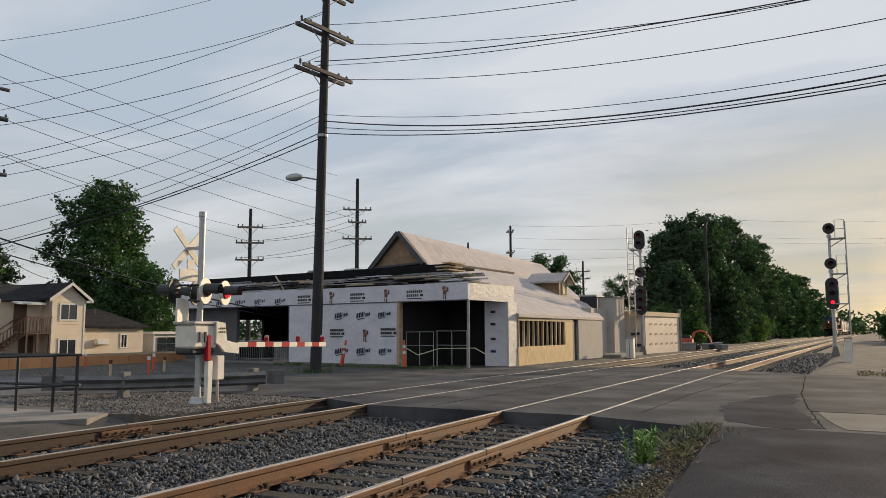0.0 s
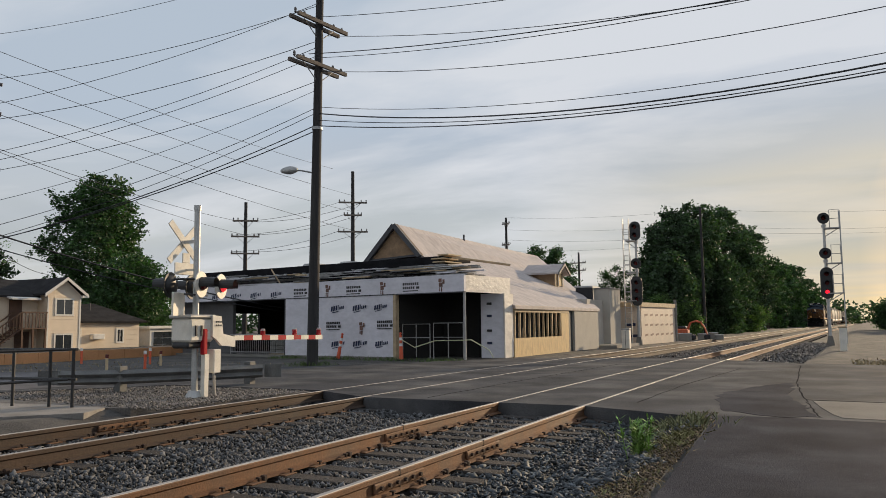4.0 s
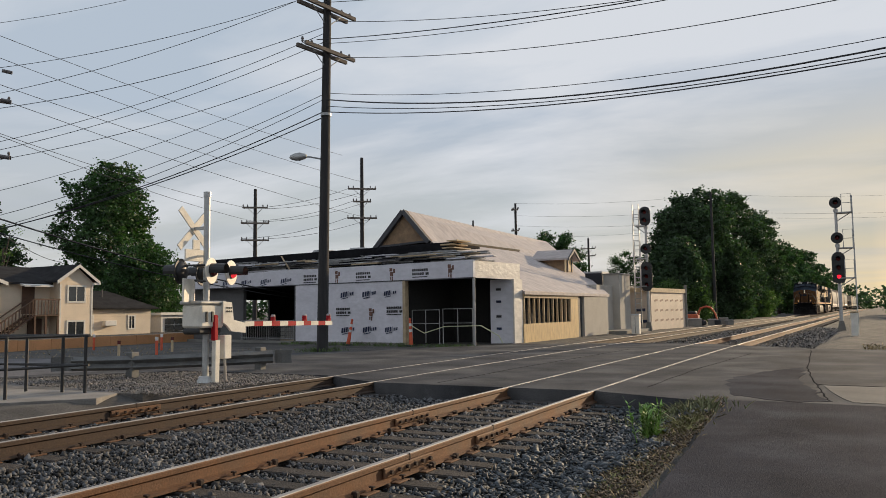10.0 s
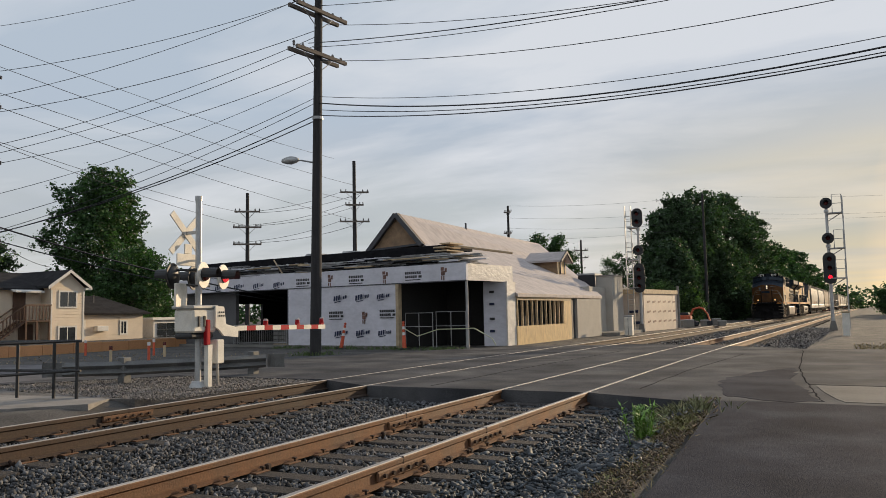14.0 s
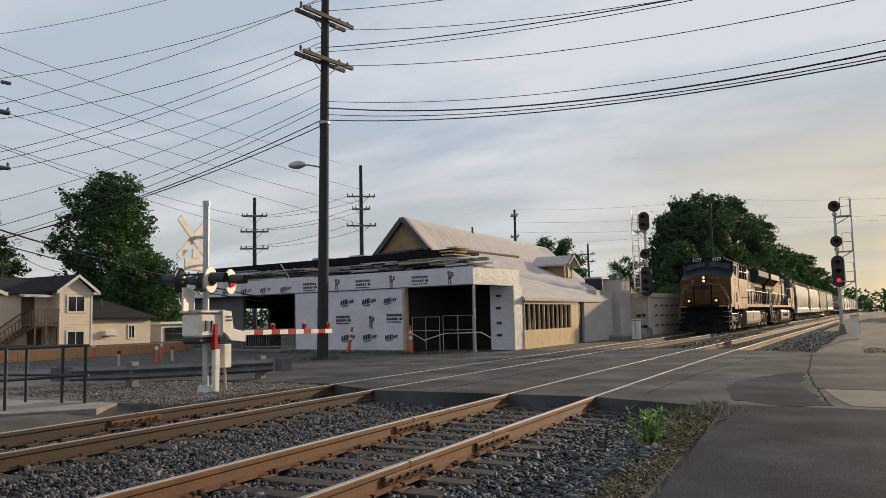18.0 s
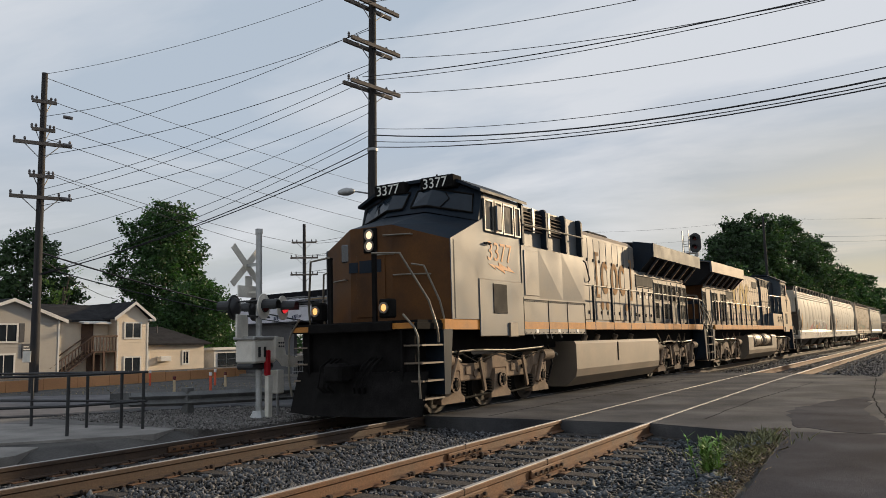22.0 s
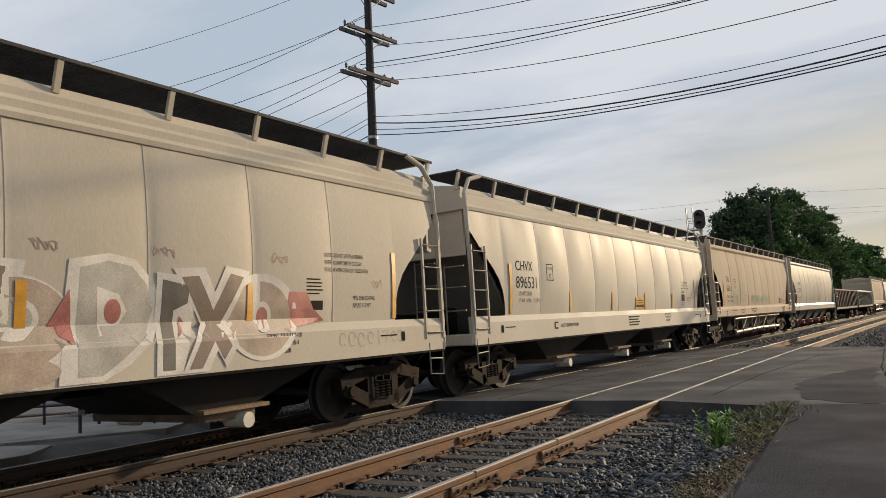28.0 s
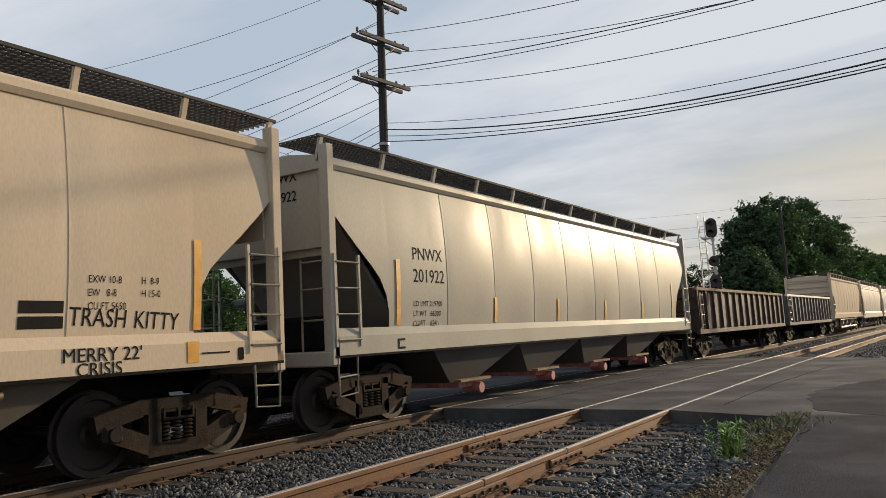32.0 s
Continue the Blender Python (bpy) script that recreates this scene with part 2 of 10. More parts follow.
# ---- mesh tools ----
class Mesh:
    """Vertices and faces in metres, from which one mesh is made."""

    def __init__(self):
        self.v, self.f = [], []

    def add(self, vs, fs, m=None):
        k = len(self.v)
        self.v += [tuple(m @ Vector(p)) for p in vs] if m else [tuple(p) for p in vs]
        self.f += [tuple(k + i for i in f) for f in fs]
        return self

    def box(self, x0, x1, y0, y1, z0, z1, b=0.0, m=None):
        if b <= 0:
            vs = [(x, y, z) for x in (x0, x1) for y in (y0, y1) for z in (z0, z1)]
            return self.add(vs, [(0, 1, 3, 2), (4, 6, 7, 5), (0, 4, 5, 1), (2, 3, 7, 6), (0, 2, 6, 4), (1, 5, 7, 3)], m)
        b = min(b, 0.45 * (x1 - x0), 0.45 * (y1 - y0), 0.45 * (z1 - z0))
        vs, X, Y, Z = [], (x0, x1), (y0, y1), (z0, z1)
        for i in (0, 1):
            for j in (0, 1):
                for k in (0, 1):
                    sx, sy, sz = 1 - 2 * i, 1 - 2 * j, 1 - 2 * k
                    vs += [(X[i], Y[j] + sy * b, Z[k] + sz * b), (X[i] + sx * b, Y[j], Z[k] + sz * b), (X[i] + sx * b, Y[j] + sy * b, Z[k])]
        q = lambda i, j, k, a: ((i * 2 + j) * 2 + k) * 3 + a
        fs = []
        for i in (0, 1):
            fs += [(q(i, 0, 0, 0), q(i, 0, 1, 0), q(i, 1, 1, 0), q(i, 1, 0, 0)), (q(0, i, 0, 1), q(1, i, 0, 1), q(1, i, 1, 1), q(0, i, 1, 1)),
                   (q(0, 0, i, 2), q(0, 1, i, 2), q(1, 1, i, 2), q(1, 0, i, 2))]
            for j in (0, 1):
                fs += [(q(i, j, 0, 0), q(i, j, 1, 0), q(i, j, 1, 1), q(i, j, 0, 1)), (q(i, 0, j, 0), q(i, 1, j, 0), q(i, 1, j, 2), q(i, 0, j, 2)),
                       (q(0, i, j, 1), q(1, i, j, 1), q(1, i, j, 2), q(0, i, j, 2))]
                for k in (0, 1):
                    fs.append((q(i, j, k, 0), q(i, j, k, 1), q(i, j, k, 2)))
        return self.add(vs, fs, m)

    def cyl(self, p0, p1, r0, r1=None, n=12, caps=True):
        r1 = r0 if r1 is None else r1
        p0, p1 = Vector(p0), Vector(p1)
        q = (p1 - p0).to_track_quat("Z", "Y")
        ring = [(math.cos(2 * math.pi * i / n), math.sin(2 * math.pi * i / n)) for i in range(n)]
        vs = [p0 + q @ Vector((c * r0, s * r0, 0)) for c, s in ring] + [p1 + q @ Vector((c * r1, s * r1, 0)) for c, s in ring]
        fs = [(i, (i + 1) % n, n + (i + 1) % n, n + i) for i in range(n)]
        if caps:
            fs += [tuple(range(n))[::-1], tuple(range(n, 2 * n))]
        return self.add(vs, fs)

    def tube(self, pts, r, n=6):
        """A bent pipe through the points."""
        pts = [Vector(p) for p in pts]
        vs, fs = [], []
        for i, p in enumerate(pts):
            d = (pts[min(i + 1, len(pts) - 1)] - pts[max(i - 1, 0)]).normalized()
            q = d.to_track_quat("Z", "Y")
            vs += [p + q @ Vector((r * math.cos(2 * math.pi * k / n), r * math.sin(2 * math.pi * k / n), 0)) for k in range(n)]
        for i in range(len(pts) - 1):
            fs += [(i * n + k, i * n + (k + 1) % n, (i + 1) * n + (k + 1) % n, (i + 1) * n + k) for k in range(n)]
        fs += [tuple(range(n))[::-1], tuple(range((len(pts) - 1) * n, len(pts) * n))]
        return self.add(vs, fs)

    def rings(self, rings, closed=True, caps=True):
        """A skin over rings of equal length."""
        n = len(rings[0])
        vs = [p for r in rings for p in r]
        fs = []
        for i in range(len(rings) - 1):
            for k in range(n if closed else n - 1):
                fs.append((i * n + k, i * n + (k + 1) % n, (i + 1) * n + (k + 1) % n, (i + 1) * n + k))
        if caps and closed:
            fs += [tuple(range(n))[::-1], tuple(range((len(rings) - 1) * n, len(rings) * n))]
        return self.add(vs, fs)

    def prism(self, profile, axis, a, b):
        """A flat outline drawn out along x, y or z from a to b."""
        k = "xyz".index(axis)
        put = lambda p, c: tuple((*p[:k], c, *p[k:]))
        return self.rings([[put(p, a) for p in profile], [put(p, b) for p in profile]])

    def lathe(self, profile, p0, axis, n=20):
        """Turns (radius, height) pairs about an axis through p0."""
        p0, q = Vector(p0), Vector(axis).to_track_quat("Z", "Y")
        return self.rings([[p0 + q @ Vector((r * math.cos(2 * math.pi * k / n), r * math.sin(2 * math.pi * k / n), h)) for k in range(n)] for r, h in profile])

    def hoop(self, r0, r1, h, p0, axis, n=20):
        """A flat ring, from r0 to r1, h thick."""
        p0, q = Vector(p0), Vector(axis).to_track_quat("Z", "Y")
        prof = [(r0, 0), (r1, 0), (r1, h), (r0, h), (r0, 0)]
        return self.rings([[p0 + q @ Vector((r * math.cos(2 * math.pi * k / n), r * math.sin(2 * math.pi * k / n), z)) for k in range(n)] for r, z in prof], caps=False)

    def data(self, name, material=None, smooth=None):
        me = bpy.data.meshes.new(name)
        me.from_pydata(self.v, [], self.f)
        b = bmesh.new()
        b.from_mesh(me)
        bmesh.ops.recalc_face_normals(b, faces=b.faces)
        b.to_mesh(me)
        b.free()
        if material:
            me.materials.append(material)
        if smooth:
            me.polygons.foreach_set("use_smooth", [True] * len(me.polygons))
            me.set_sharp_from_angle(angle=radians(smooth))
        return me


def part(name, mesh, material, parent=None, label="", m=None, smooth=None):
    """One mesh object, under a thing or a part where one is given. mesh: a Mesh, or mesh data to share."""
    data = mesh.data(name, material, smooth) if isinstance(mesh, Mesh) else mesh
    ob = new(name, data)
    if m is not None:
        ob.matrix_basis = m
    if parent is not None:
        ob.parent = parent
    if label:
        ob["label"] = label
    return ob


def thing(name, label, category, group="", m=None, kind=""):
    """An Empty at a thing's base, which will carry its parts."""
    ob = tagged(new(name), label, category, group, kind)
    ob.empty_display_size = 0.3
    if m is not None:
        ob.matrix_basis = m
    return ob


def solid(name, mesh, material, label, category="", group="", kind="", smooth=None, m=None):
    """A thing, or a piece of the setting, of one mesh."""
    return tagged(part(name, mesh, material, None, "", m, smooth), label, category, group, kind)


def beam(g, p0, p1, w, h):
    """A square bar from p0 to p1, w across x and h across its own height."""
    p0, p1 = Vector(p0), Vector(p1)
    d = (p1 - p0).normalized()
    u = Vector((1, 0, 0)) if abs(d.x) < 0.9 else Vector((0, 1, 0))
    n = d.cross(u).normalized() * (h / 2)
    u = n.cross(d).normalized() * (w / 2)
    g.rings([[p + a * u + b * n for a, b in ((-1, -1), (1, -1), (1, 1), (-1, 1))] for p in (p0, p1)])
    return g

# ---- the plan ----
TRACK_1, TRACK_2 = -8.684, -4.425      # centre lines of the train's track and the empty one
GAUGE = 1.51


def bend(y):
    """How far the line has swung to the right at y."""
    k = (y - 18.5) / 6.0
    return 0.0415 * 6.0 * (math.log1p(math.exp(k)) if k < 40 else k)


def on_track(centre, y, dx=0.0, z=0.0):
    return (centre + bend(y) + dx, y, z)

# ---- ground, road and tracks ----
ASPHALT = mat("asphalt", (0.070, 0.070, 0.074), 0.92, vary=0.36, scale=0.8, fine=60, bump=0.45, dirt=(0.122, 0.118, 0.115), dirt_scale=0.55, dirt_amount=0.9, spec=0.05)
ASPHALT_NEW = mat("asphalt_new", (0.041, 0.042, 0.051), 0.95, vary=0.28, scale=0.9, fine=90, bump=0.5, dirt=(0.060, 0.060, 0.068), dirt_scale=0.45, dirt_amount=0.7, spec=0.03)
FOOT = mat("old_concrete", (0.25, 0.23, 0.208), 0.95, vary=0.25, scale=1.5, fine=50, bump=0.3, dirt=(0.09, 0.083, 0.075), dirt_scale=0.8)
SHOULDER = mat("dusty_shoulder", (0.13, 0.118, 0.107), 0.95, vary=0.4, scale=1.6, fine=30, bump=0.7, dirt=(0.08, 0.072, 0.064), dirt_scale=0.9)
PAD = mat("worn_concrete_pad", (0.092, 0.089, 0.085), 0.95, vary=0.25, scale=1.1, fine=60, bump=0.4, dirt=(0.085, 0.08, 0.075), dirt_scale=0.7)
TAR_SEAM = mat("tar_seam", (0.028, 0.027, 0.027), 1.0, vary=0.2, bump=0, spec=0.0)
GRAVEL = mat("gravel", (0.062, 0.057, 0.052), 0.95, vary=0.45, scale=1.3, fine=34, bump=0.9, dirt=(0.115, 0.098, 0.082), dirt_scale=0.5)
STONE = mat("ballast_stone", (0.088, 0.088, 0.090), 0.75, vary=0.35, scale=9, fine=80, bump=0.3, island=0.85, spec=0.3)
TIE = mat("tie_wood", (0.034, 0.028, 0.024), 0.9, vary=0.5, scale=5, fine=40, bump=0.6, stretch=(0.6, 6, 6), each=0.35)
RAIL = mat("rail_rust", (0.145, 0.070, 0.033), 0.75, metal=0.25, vary=0.3, scale=3, fine=50, bump=0.25, dirt=(0.10, 0.065, 0.045), dirt_scale=2)
RAIL_DARK = mat("rail_dark_rust", (0.062, 0.039, 0.026), 0.8, metal=0.2, vary=0.3, scale=3, fine=50, bump=0.25, dirt=(0.05, 0.036, 0.028), dirt_scale=2)
RAIL_TOP = mat("rail_head", (0.30, 0.28, 0.265), 0.62, metal=0.35, vary=0.25, scale=2, fine=30, bump=0.05, stretch=(1, 0.1, 1))
CONCRETE = mat("concrete", (0.21, 0.20, 0.18), 0.9, vary=0.2, scale=1.5, fine=50, bump=0.3, dirt=(0.14, 0.13, 0.115), dirt_scale=0.8)


def ground_level(x, y):
    """The ground falls a little into the track bed."""
    c1, c2 = TRACK_1 + bend(y), TRACK_2 + bend(y)
    right = -1.9 if y < 12 else c2 + 3.2
    a = min(1.0, max(0.0, (x - (c1 - 2.3)) / 0.8))
    b = min(1.0, max(0.0, (right + 0.4 - x) / 0.8))
    d = a * b
    return -0.06 - 0.24 * d * d * (3 - 2 * d)


def build_ground():
    xs = sorted({*range(-900, -100, 200), *range(-100, -20, 10), *[x * 0.5 for x in range(-40, 40)], *range(20, 100, 10), *range(100, 1000, 200)})
    ys = sorted({*range(-300, -20, 40), *[y * 1.0 for y in range(-20, 80)], *range(80, 260, 10), *range(260, 1800, 200)})
    g = Mesh()
    n = len(ys)
    g.add([(x, y, ground_level(x, y)) for x in xs for y in ys],
          [(i * n + j, (i + 1) * n + j, (i + 1) * n + j + 1, i * n + j + 1) for i in range(len(xs) - 1) for j in range(n - 1)])
    solid("ground", g, GRAVEL, "grey gravel and dirt ground round the crossing", "ground", kind="structure", smooth=60)


def slab(name, outline, z0, z1, material, label, category):
    g = Mesh().prism(outline, "z", z0, z1)
    return solid(name, g, material, label, category, kind="structure")


def build_road():
    slab("road", [(-3.6, 12.2), (-1.5, 11.3), (-1.15, 4.0), (-0.9, -6.0), (14, -6.0), (60, 8), (60, 24), (1.3, 25.9), (-0.9, 26.3), (-4.2, 29.0), (-6.6, 29.4), (-11.2, 27.6),
                  (-14.4, 22.3), (-18.2, 17.6), (-27, 13.6), (-60, 2.0), (-60, -9), (-22, 5.4), (-16.2, 10.3), (-13.7, 13.4), (-9.6, 13.3), (-7.8, 12.3)], -0.5, 0.0,
         ASPHALT, "worn dark grey asphalt road across the tracks", "road")


def crack(label, pts, w, seed):
    """A wandering crack in the asphalt, filled with dirt."""
    rnd, line = random.Random(seed), []
    for (x0, y0), (x1, y1) in zip(pts, pts[1:]):
        for k in range(8):
            line.append((x0 + (x1 - x0) * k / 8 + rnd.uniform(-1, 1) * w, y0 + (y1 - y0) * k / 8 + rnd.uniform(-1, 1) * w))
    g = Mesh().rings([[(x - w * rnd.uniform(0.3, 0.7), y, 0.0), (x + w * rnd.uniform(0.3, 0.7), y, 0.0), (x, y, 0.006)] for x, y in line])
    return solid("asphalt_crack", g, TAR_SEAM, label, "crack", "cracks in the road")


build_ground()
build_road()
slab("driveway", [(-1.52, 11.55), (-1.45, 10.9), (-1.17, 4.0), (-0.92, -5.9), (13.9, -5.9), (22, 9.6), (0.55, 11.5), (-0.79, 11.64)], -0.3, 0.006, ASPHALT_NEW, "newer dark asphalt driveway beside the ballast", "road")
_rnd = random.Random(3)
_edge = [(-1.85, 14.6), (-1.75, 15.6), (-1.5, 16.6), (-1.2, 17.5), (-0.75, 18.1), (-0.70, 16.6), (-0.72, 15.0), (-0.6, 14.0), (-0.36, 13.2), (-0.3, 12.4), (-0.2, 11.75), (-0.8, 11.8), (-1.5, 12.2), (-1.7, 13.4)]
slab("asphalt_patch", [(x + (x1 - x) * f + _rnd.uniform(-0.07, 0.07), y + (y1 - y) * f + _rnd.uniform(-0.12, 0.12)) for (x, y), (x1, y1) in zip(_edge, _edge[1:] + _edge[:1]) for f in (0.0, 0.25, 0.5, 0.75)],
     -0.3, 0.004, ASPHALT_NEW, "dark asphalt patch in the road", "road")
OLD_ASPHALT = mat("bleached_asphalt", (0.165, 0.157, 0.158), 0.95, vary=0.25, scale=0.8, fine=60, bump=0.3, dirt=(0.115, 0.11, 0.11), dirt_scale=0.5, spec=0.05)
slab("road_approach", [(-17.2, 16.7), (-18.2, 17.3), (-27, 13.4), (-60, 1.8), (-60, -8.8), (-22, 5.6), (-16.4, 10.5), (-15.6, 12.5)], -0.3, 0.004, OLD_ASPHALT, "bleached old asphalt of the road beyond the gate", "road")
crack("dark crack running across the worn road", [(-0.81, 25.3), (-0.67, 18.06), (-0.45, 14.9), (-0.33, 13.35), (-0.16, 11.72)], 0.022, 1)
crack("thin dark crack across the worn road", [(-0.42, 14.35), (1.5, 14.2), (5.8, 13.9)], 0.02, 2)
crack("thin crack beside the track", [(-2.9, 13.0), (-2.8, 17.0), (-2.2, 24.0)], 0.02, 3)
crack("thin crack between the tracks", [(-6.6, 12.6), (-6.5, 17.0), (-6.0, 26.0)], 0.02, 4)

RAIL_PROFILE = [(-0.075, -0.178), (0.075, -0.178), (0.075, -0.165), (0.015, -0.145), (0.011, -0.06), (0.036, -0.045), (0.037, -0.008), (0.029, -0.0),
                (-0.029, -0.0), (-0.037, -0.008), (-0.036, -0.045), (-0.011, -0.06), (-0.015, -0.145), (-0.075, -0.165)]
TRACK_Y = [-9.0 + 1.5 * i for i in range(70)] + [96.0 + 8 * i for i in range(60)]


def build_track(centre, name, label):
    track = thing(name, label, "railway track", "tracks at the crossing")
    for side in (-1, 1):
        g, h = Mesh(), Mesh()
        g.rings([[(centre + bend(y) + side * GAUGE / 2 + px, y, pz - 0.002) for px, pz in RAIL_PROFILE] for y in TRACK_Y])
        h.rings([[(centre + bend(y) + side * GAUGE / 2 + px, y, pz) for px, pz in ((-0.03, -0.004), (0.03, -0.004), (0.026, 0.003), (-0.026, 0.003))] for y in TRACK_Y])
        r = part("rail", g, RAIL_DARK if centre < -6 else RAIL, track, smooth=30)
        part("running_surface", h, RAIL_TOP, r, "polished steel rail head")
    tie = Mesh().box(-1.3, 1.3, -0.115, 0.115, -0.18, 0.0, 0.012).data("tie", TIE)
    y, rnd = -3.0, random.Random(5)
    while y < 90:
        if not 12.0 < y < (27.5 if centre < -6 else 26.5):
            part("tie", tie, None, track, m=pose(centre + bend(y) + rnd.uniform(-0.03, 0.03), y, -0.19, 0, 0, rnd.uniform(-1, 1)))
        y += 0.5
    # tie plates, spikes and rail anchors beside the road
    plate = Mesh().box(-0.15, 0.15, -0.10, 0.10, -0.19, -0.176, 0.004).data("tie_plate", RAIL)
    spike = Mesh().cyl((0, 0, -0.19), (0, 0, -0.145), 0.012, n=6).box(-0.028, 0.022, -0.02, 0.02, -0.15, -0.135, 0.005).data("spike", IRON)
    anchor = Mesh().box(-0.10, 0.10, -0.025, 0.025, -0.215, -0.175, 0.008).box(0.05, 0.105, -0.03, 0.03, -0.19, -0.135, 0.01).data("rail_anchor", IRON)
    y = 0.5
    while y < 12.0:
        for side in (-1, 1):
            x = centre + bend(y) + side * GAUGE / 2
            part("tie_plate", plate, None, track, m=pose(x, y, 0))
            for k in (-1, 1):
                part("spike", spike, None, track, m=pose(x + 0.105 * k, y + 0.05 * k, 0, 0, 0, 0 if k > 0 else 180))
            if rnd.random() < 0.75:
                part("rail_anchor", anchor, None, track, m=pose(x, y + rnd.choice((-0.16, 0.16)), 0, 0, 0, rnd.choice((0, 180))))
        y += 0.5
    return track


def joint_bar(track, x, y):
    """Two bolted bars over a rail joint."""
    j = part("joint_bar", Mesh().box(x + 0.012, x + 0.045, y - 0.46, y + 0.46, -0.145, -0.055, 0.012).box(x - 0.045, x - 0.012, y - 0.46, y + 0.46, -0.145, -0.055, 0.012), RAIL, track)
    for k in range(6):
        yy = y - 0.36 + 0.144 * k
        part("bolt", Mesh().cyl((x + 0.04, yy, -0.1), (x + 0.072, yy, -0.1), 0.02, n=6), IRON, j)
    part("joint_gap", Mesh().box(x - 0.039, x + 0.039, y - 0.007, y + 0.007, -0.17, 0.005), IRON, j)


IRON = mat("track_iron", (0.045, 0.027, 0.019), 0.85, metal=0.2, vary=0.35, scale=8, fine=60, bump=0.3)
line_1 = build_track(TRACK_1, "railway_track", "rusty rails on dark wooden ties in ballast, the train's track")
line_2 = build_track(TRACK_2, "railway_track", "rusty rails on dark wooden ties in ballast, empty track")
for track, x, y in ((line_2, TRACK_2 + GAUGE / 2, 6.3), (line_2, TRACK_2 + GAUGE / 2, 8.2), (line_2, TRACK_2 - GAUGE / 2, 9.0), (line_1, TRACK_1 - GAUGE / 2, 8.2), (line_1, TRACK_1 + GAUGE / 2, 3.4), (line_2, TRACK_2 + GAUGE / 2, 3.6)):
    joint_bar(track, x + bend(y), y)

# ---- the building site beside the track ----
WRAP = mat("house_wrap", (0.60, 0.585, 0.625), 0.5, vary=0.09, scale=1.2, fine=5, bump=0.6, stretch=(1, 1, 1.6))
WRAP_BLUE = mat("wrap_print_blue", (0.012, 0.02, 0.06), 0.6, vary=0.2, bump=0)
WRAP_DARK = mat("wrap_print_dark", (0.03, 0.028, 0.03), 0.6, vary=0.2, bump=0)
WRAP_BROWN = mat("wrap_print_brown", (0.15, 0.075, 0.055), 0.6, vary=0.4, scale=9, bump=0)
# the same wrap with warm sunlight put into its colour
WRAP_SUNLIT = mat("wrap_sunny", (0.62, 0.58, 0.53), 0.45, vary=0.10, scale=2, fine=4.5, bump=0.8, stretch=(1, 1, 1.8))
PLYWOOD = mat("plywood", (0.52, 0.37, 0.18), 0.75, vary=0.2, scale=2, fine=50, bump=0.1, dirt=(0.38, 0.25, 0.12), dirt_scale=2.5, stretch=(1, 4, 1))
LUMBER = mat("lumber", (0.46, 0.35, 0.22), 0.8, vary=0.2, scale=5, fine=60, bump=0.15, each=0.2)
OLD_BOARD = mat("old_board", (0.34, 0.335, 0.33), 0.85, vary=0.35, scale=4, fine=50, bump=0.3, each=0.45)
UNDERLAY = mat("roof_underlay", (0.43, 0.38, 0.36), 0.8, vary=0.12, scale=1.6, fine=3.2, bump=1.0, stretch=(1, 1.6, 1), dirt=(0.33, 0.285, 0.27), dirt_scale=1.1)
TAR = mat("tar_edge", (0.012, 0.012, 0.014), 0.85, vary=0.4, scale=3, fine=30, bump=0.2, spec=0.1)
TRIM = mat("dark_trim", (0.06, 0.06, 0.065), 0.7, vary=0.2, bump=0.1)
# plywood of the gable, its shade put in as a darker brown
PLY_SHADED = mat("shaded_plywood", (0.27, 0.175, 0.10), 0.8, vary=0.25, scale=3, fine=40, bump=0.2, dirt=(0.18, 0.11, 0.065), dirt_scale=2)
# wrap with the tan warmth of low sun put into its colour
WRAP_SUN_TAN = mat("sun_tinted_wrap", (0.56, 0.46, 0.37), 0.55, vary=0.1, scale=1.2, fine=8, bump=0.5)
BLOCK = mat("dark_block_wall", (0.12, 0.118, 0.118), 0.9, vary=0.2, scale=1, fine=20, bump=0.3)
GREY_WALL = mat("grey_block_wall", (0.40, 0.37, 0.325), 0.9, vary=0.12, scale=1, fine=20, bump=0.3)
# near black: the shade of the rooms is put into the wall colour
INSIDE_SHADE = mat("shaded_bare_interior", (0.017, 0.016, 0.015), 0.9, vary=0.3, scale=1, fine=15, bump=0.2)
GALV = mat("galvanised_steel", (0.36, 0.36, 0.36), 0.5, metal=0.6, vary=0.2, scale=4, fine=40, bump=0.08, dirt=(0.22, 0.21, 0.20), dirt_scale=2)
CONE = mat("safety_orange", (0.62, 0.10, 0.04), 0.6, vary=0.15, bump=0.05)
WHITE_BAND = mat("white_band", (0.65, 0.64, 0.62), 0.5, vary=0.1, bump=0.03)
TAPE = mat("barrier_tape", (0.55, 0.55, 0.35), 0.5, vary=0.2, bump=0.05)
PIT = mat("black_board", (0.02, 0.021, 0.025), 0.7, vary=0.3, bump=0.1)

GLASS = mat("train_glass", (0.02, 0.025, 0.03), 0.06, vary=0.05, bump=0, spec=0.8)
PALE = mat("pale_marking", (0.62, 0.60, 0.55), 0.5, vary=0.2, bump=0.03)

P0 = Vector((-12.27, 26.35, 0.0))      # the outer corner of the porch
U = Vector((-0.990, 0.139, 0.0))       # along the front, away from the track
V = Vector((0.139, 0.990, 0.0))        # inwards


def site(u, v, z):
    return P0 + U * u + V * v + Vector((0, 0, z))


def slab_uv(g, u0, u1, v0, v1, z0, z1):
    return g.rings([[site(u0, v0, z), site(u1, v0, z), site(u1, v1, z), site(u0, v1, z)] for z in (z0, z1)])


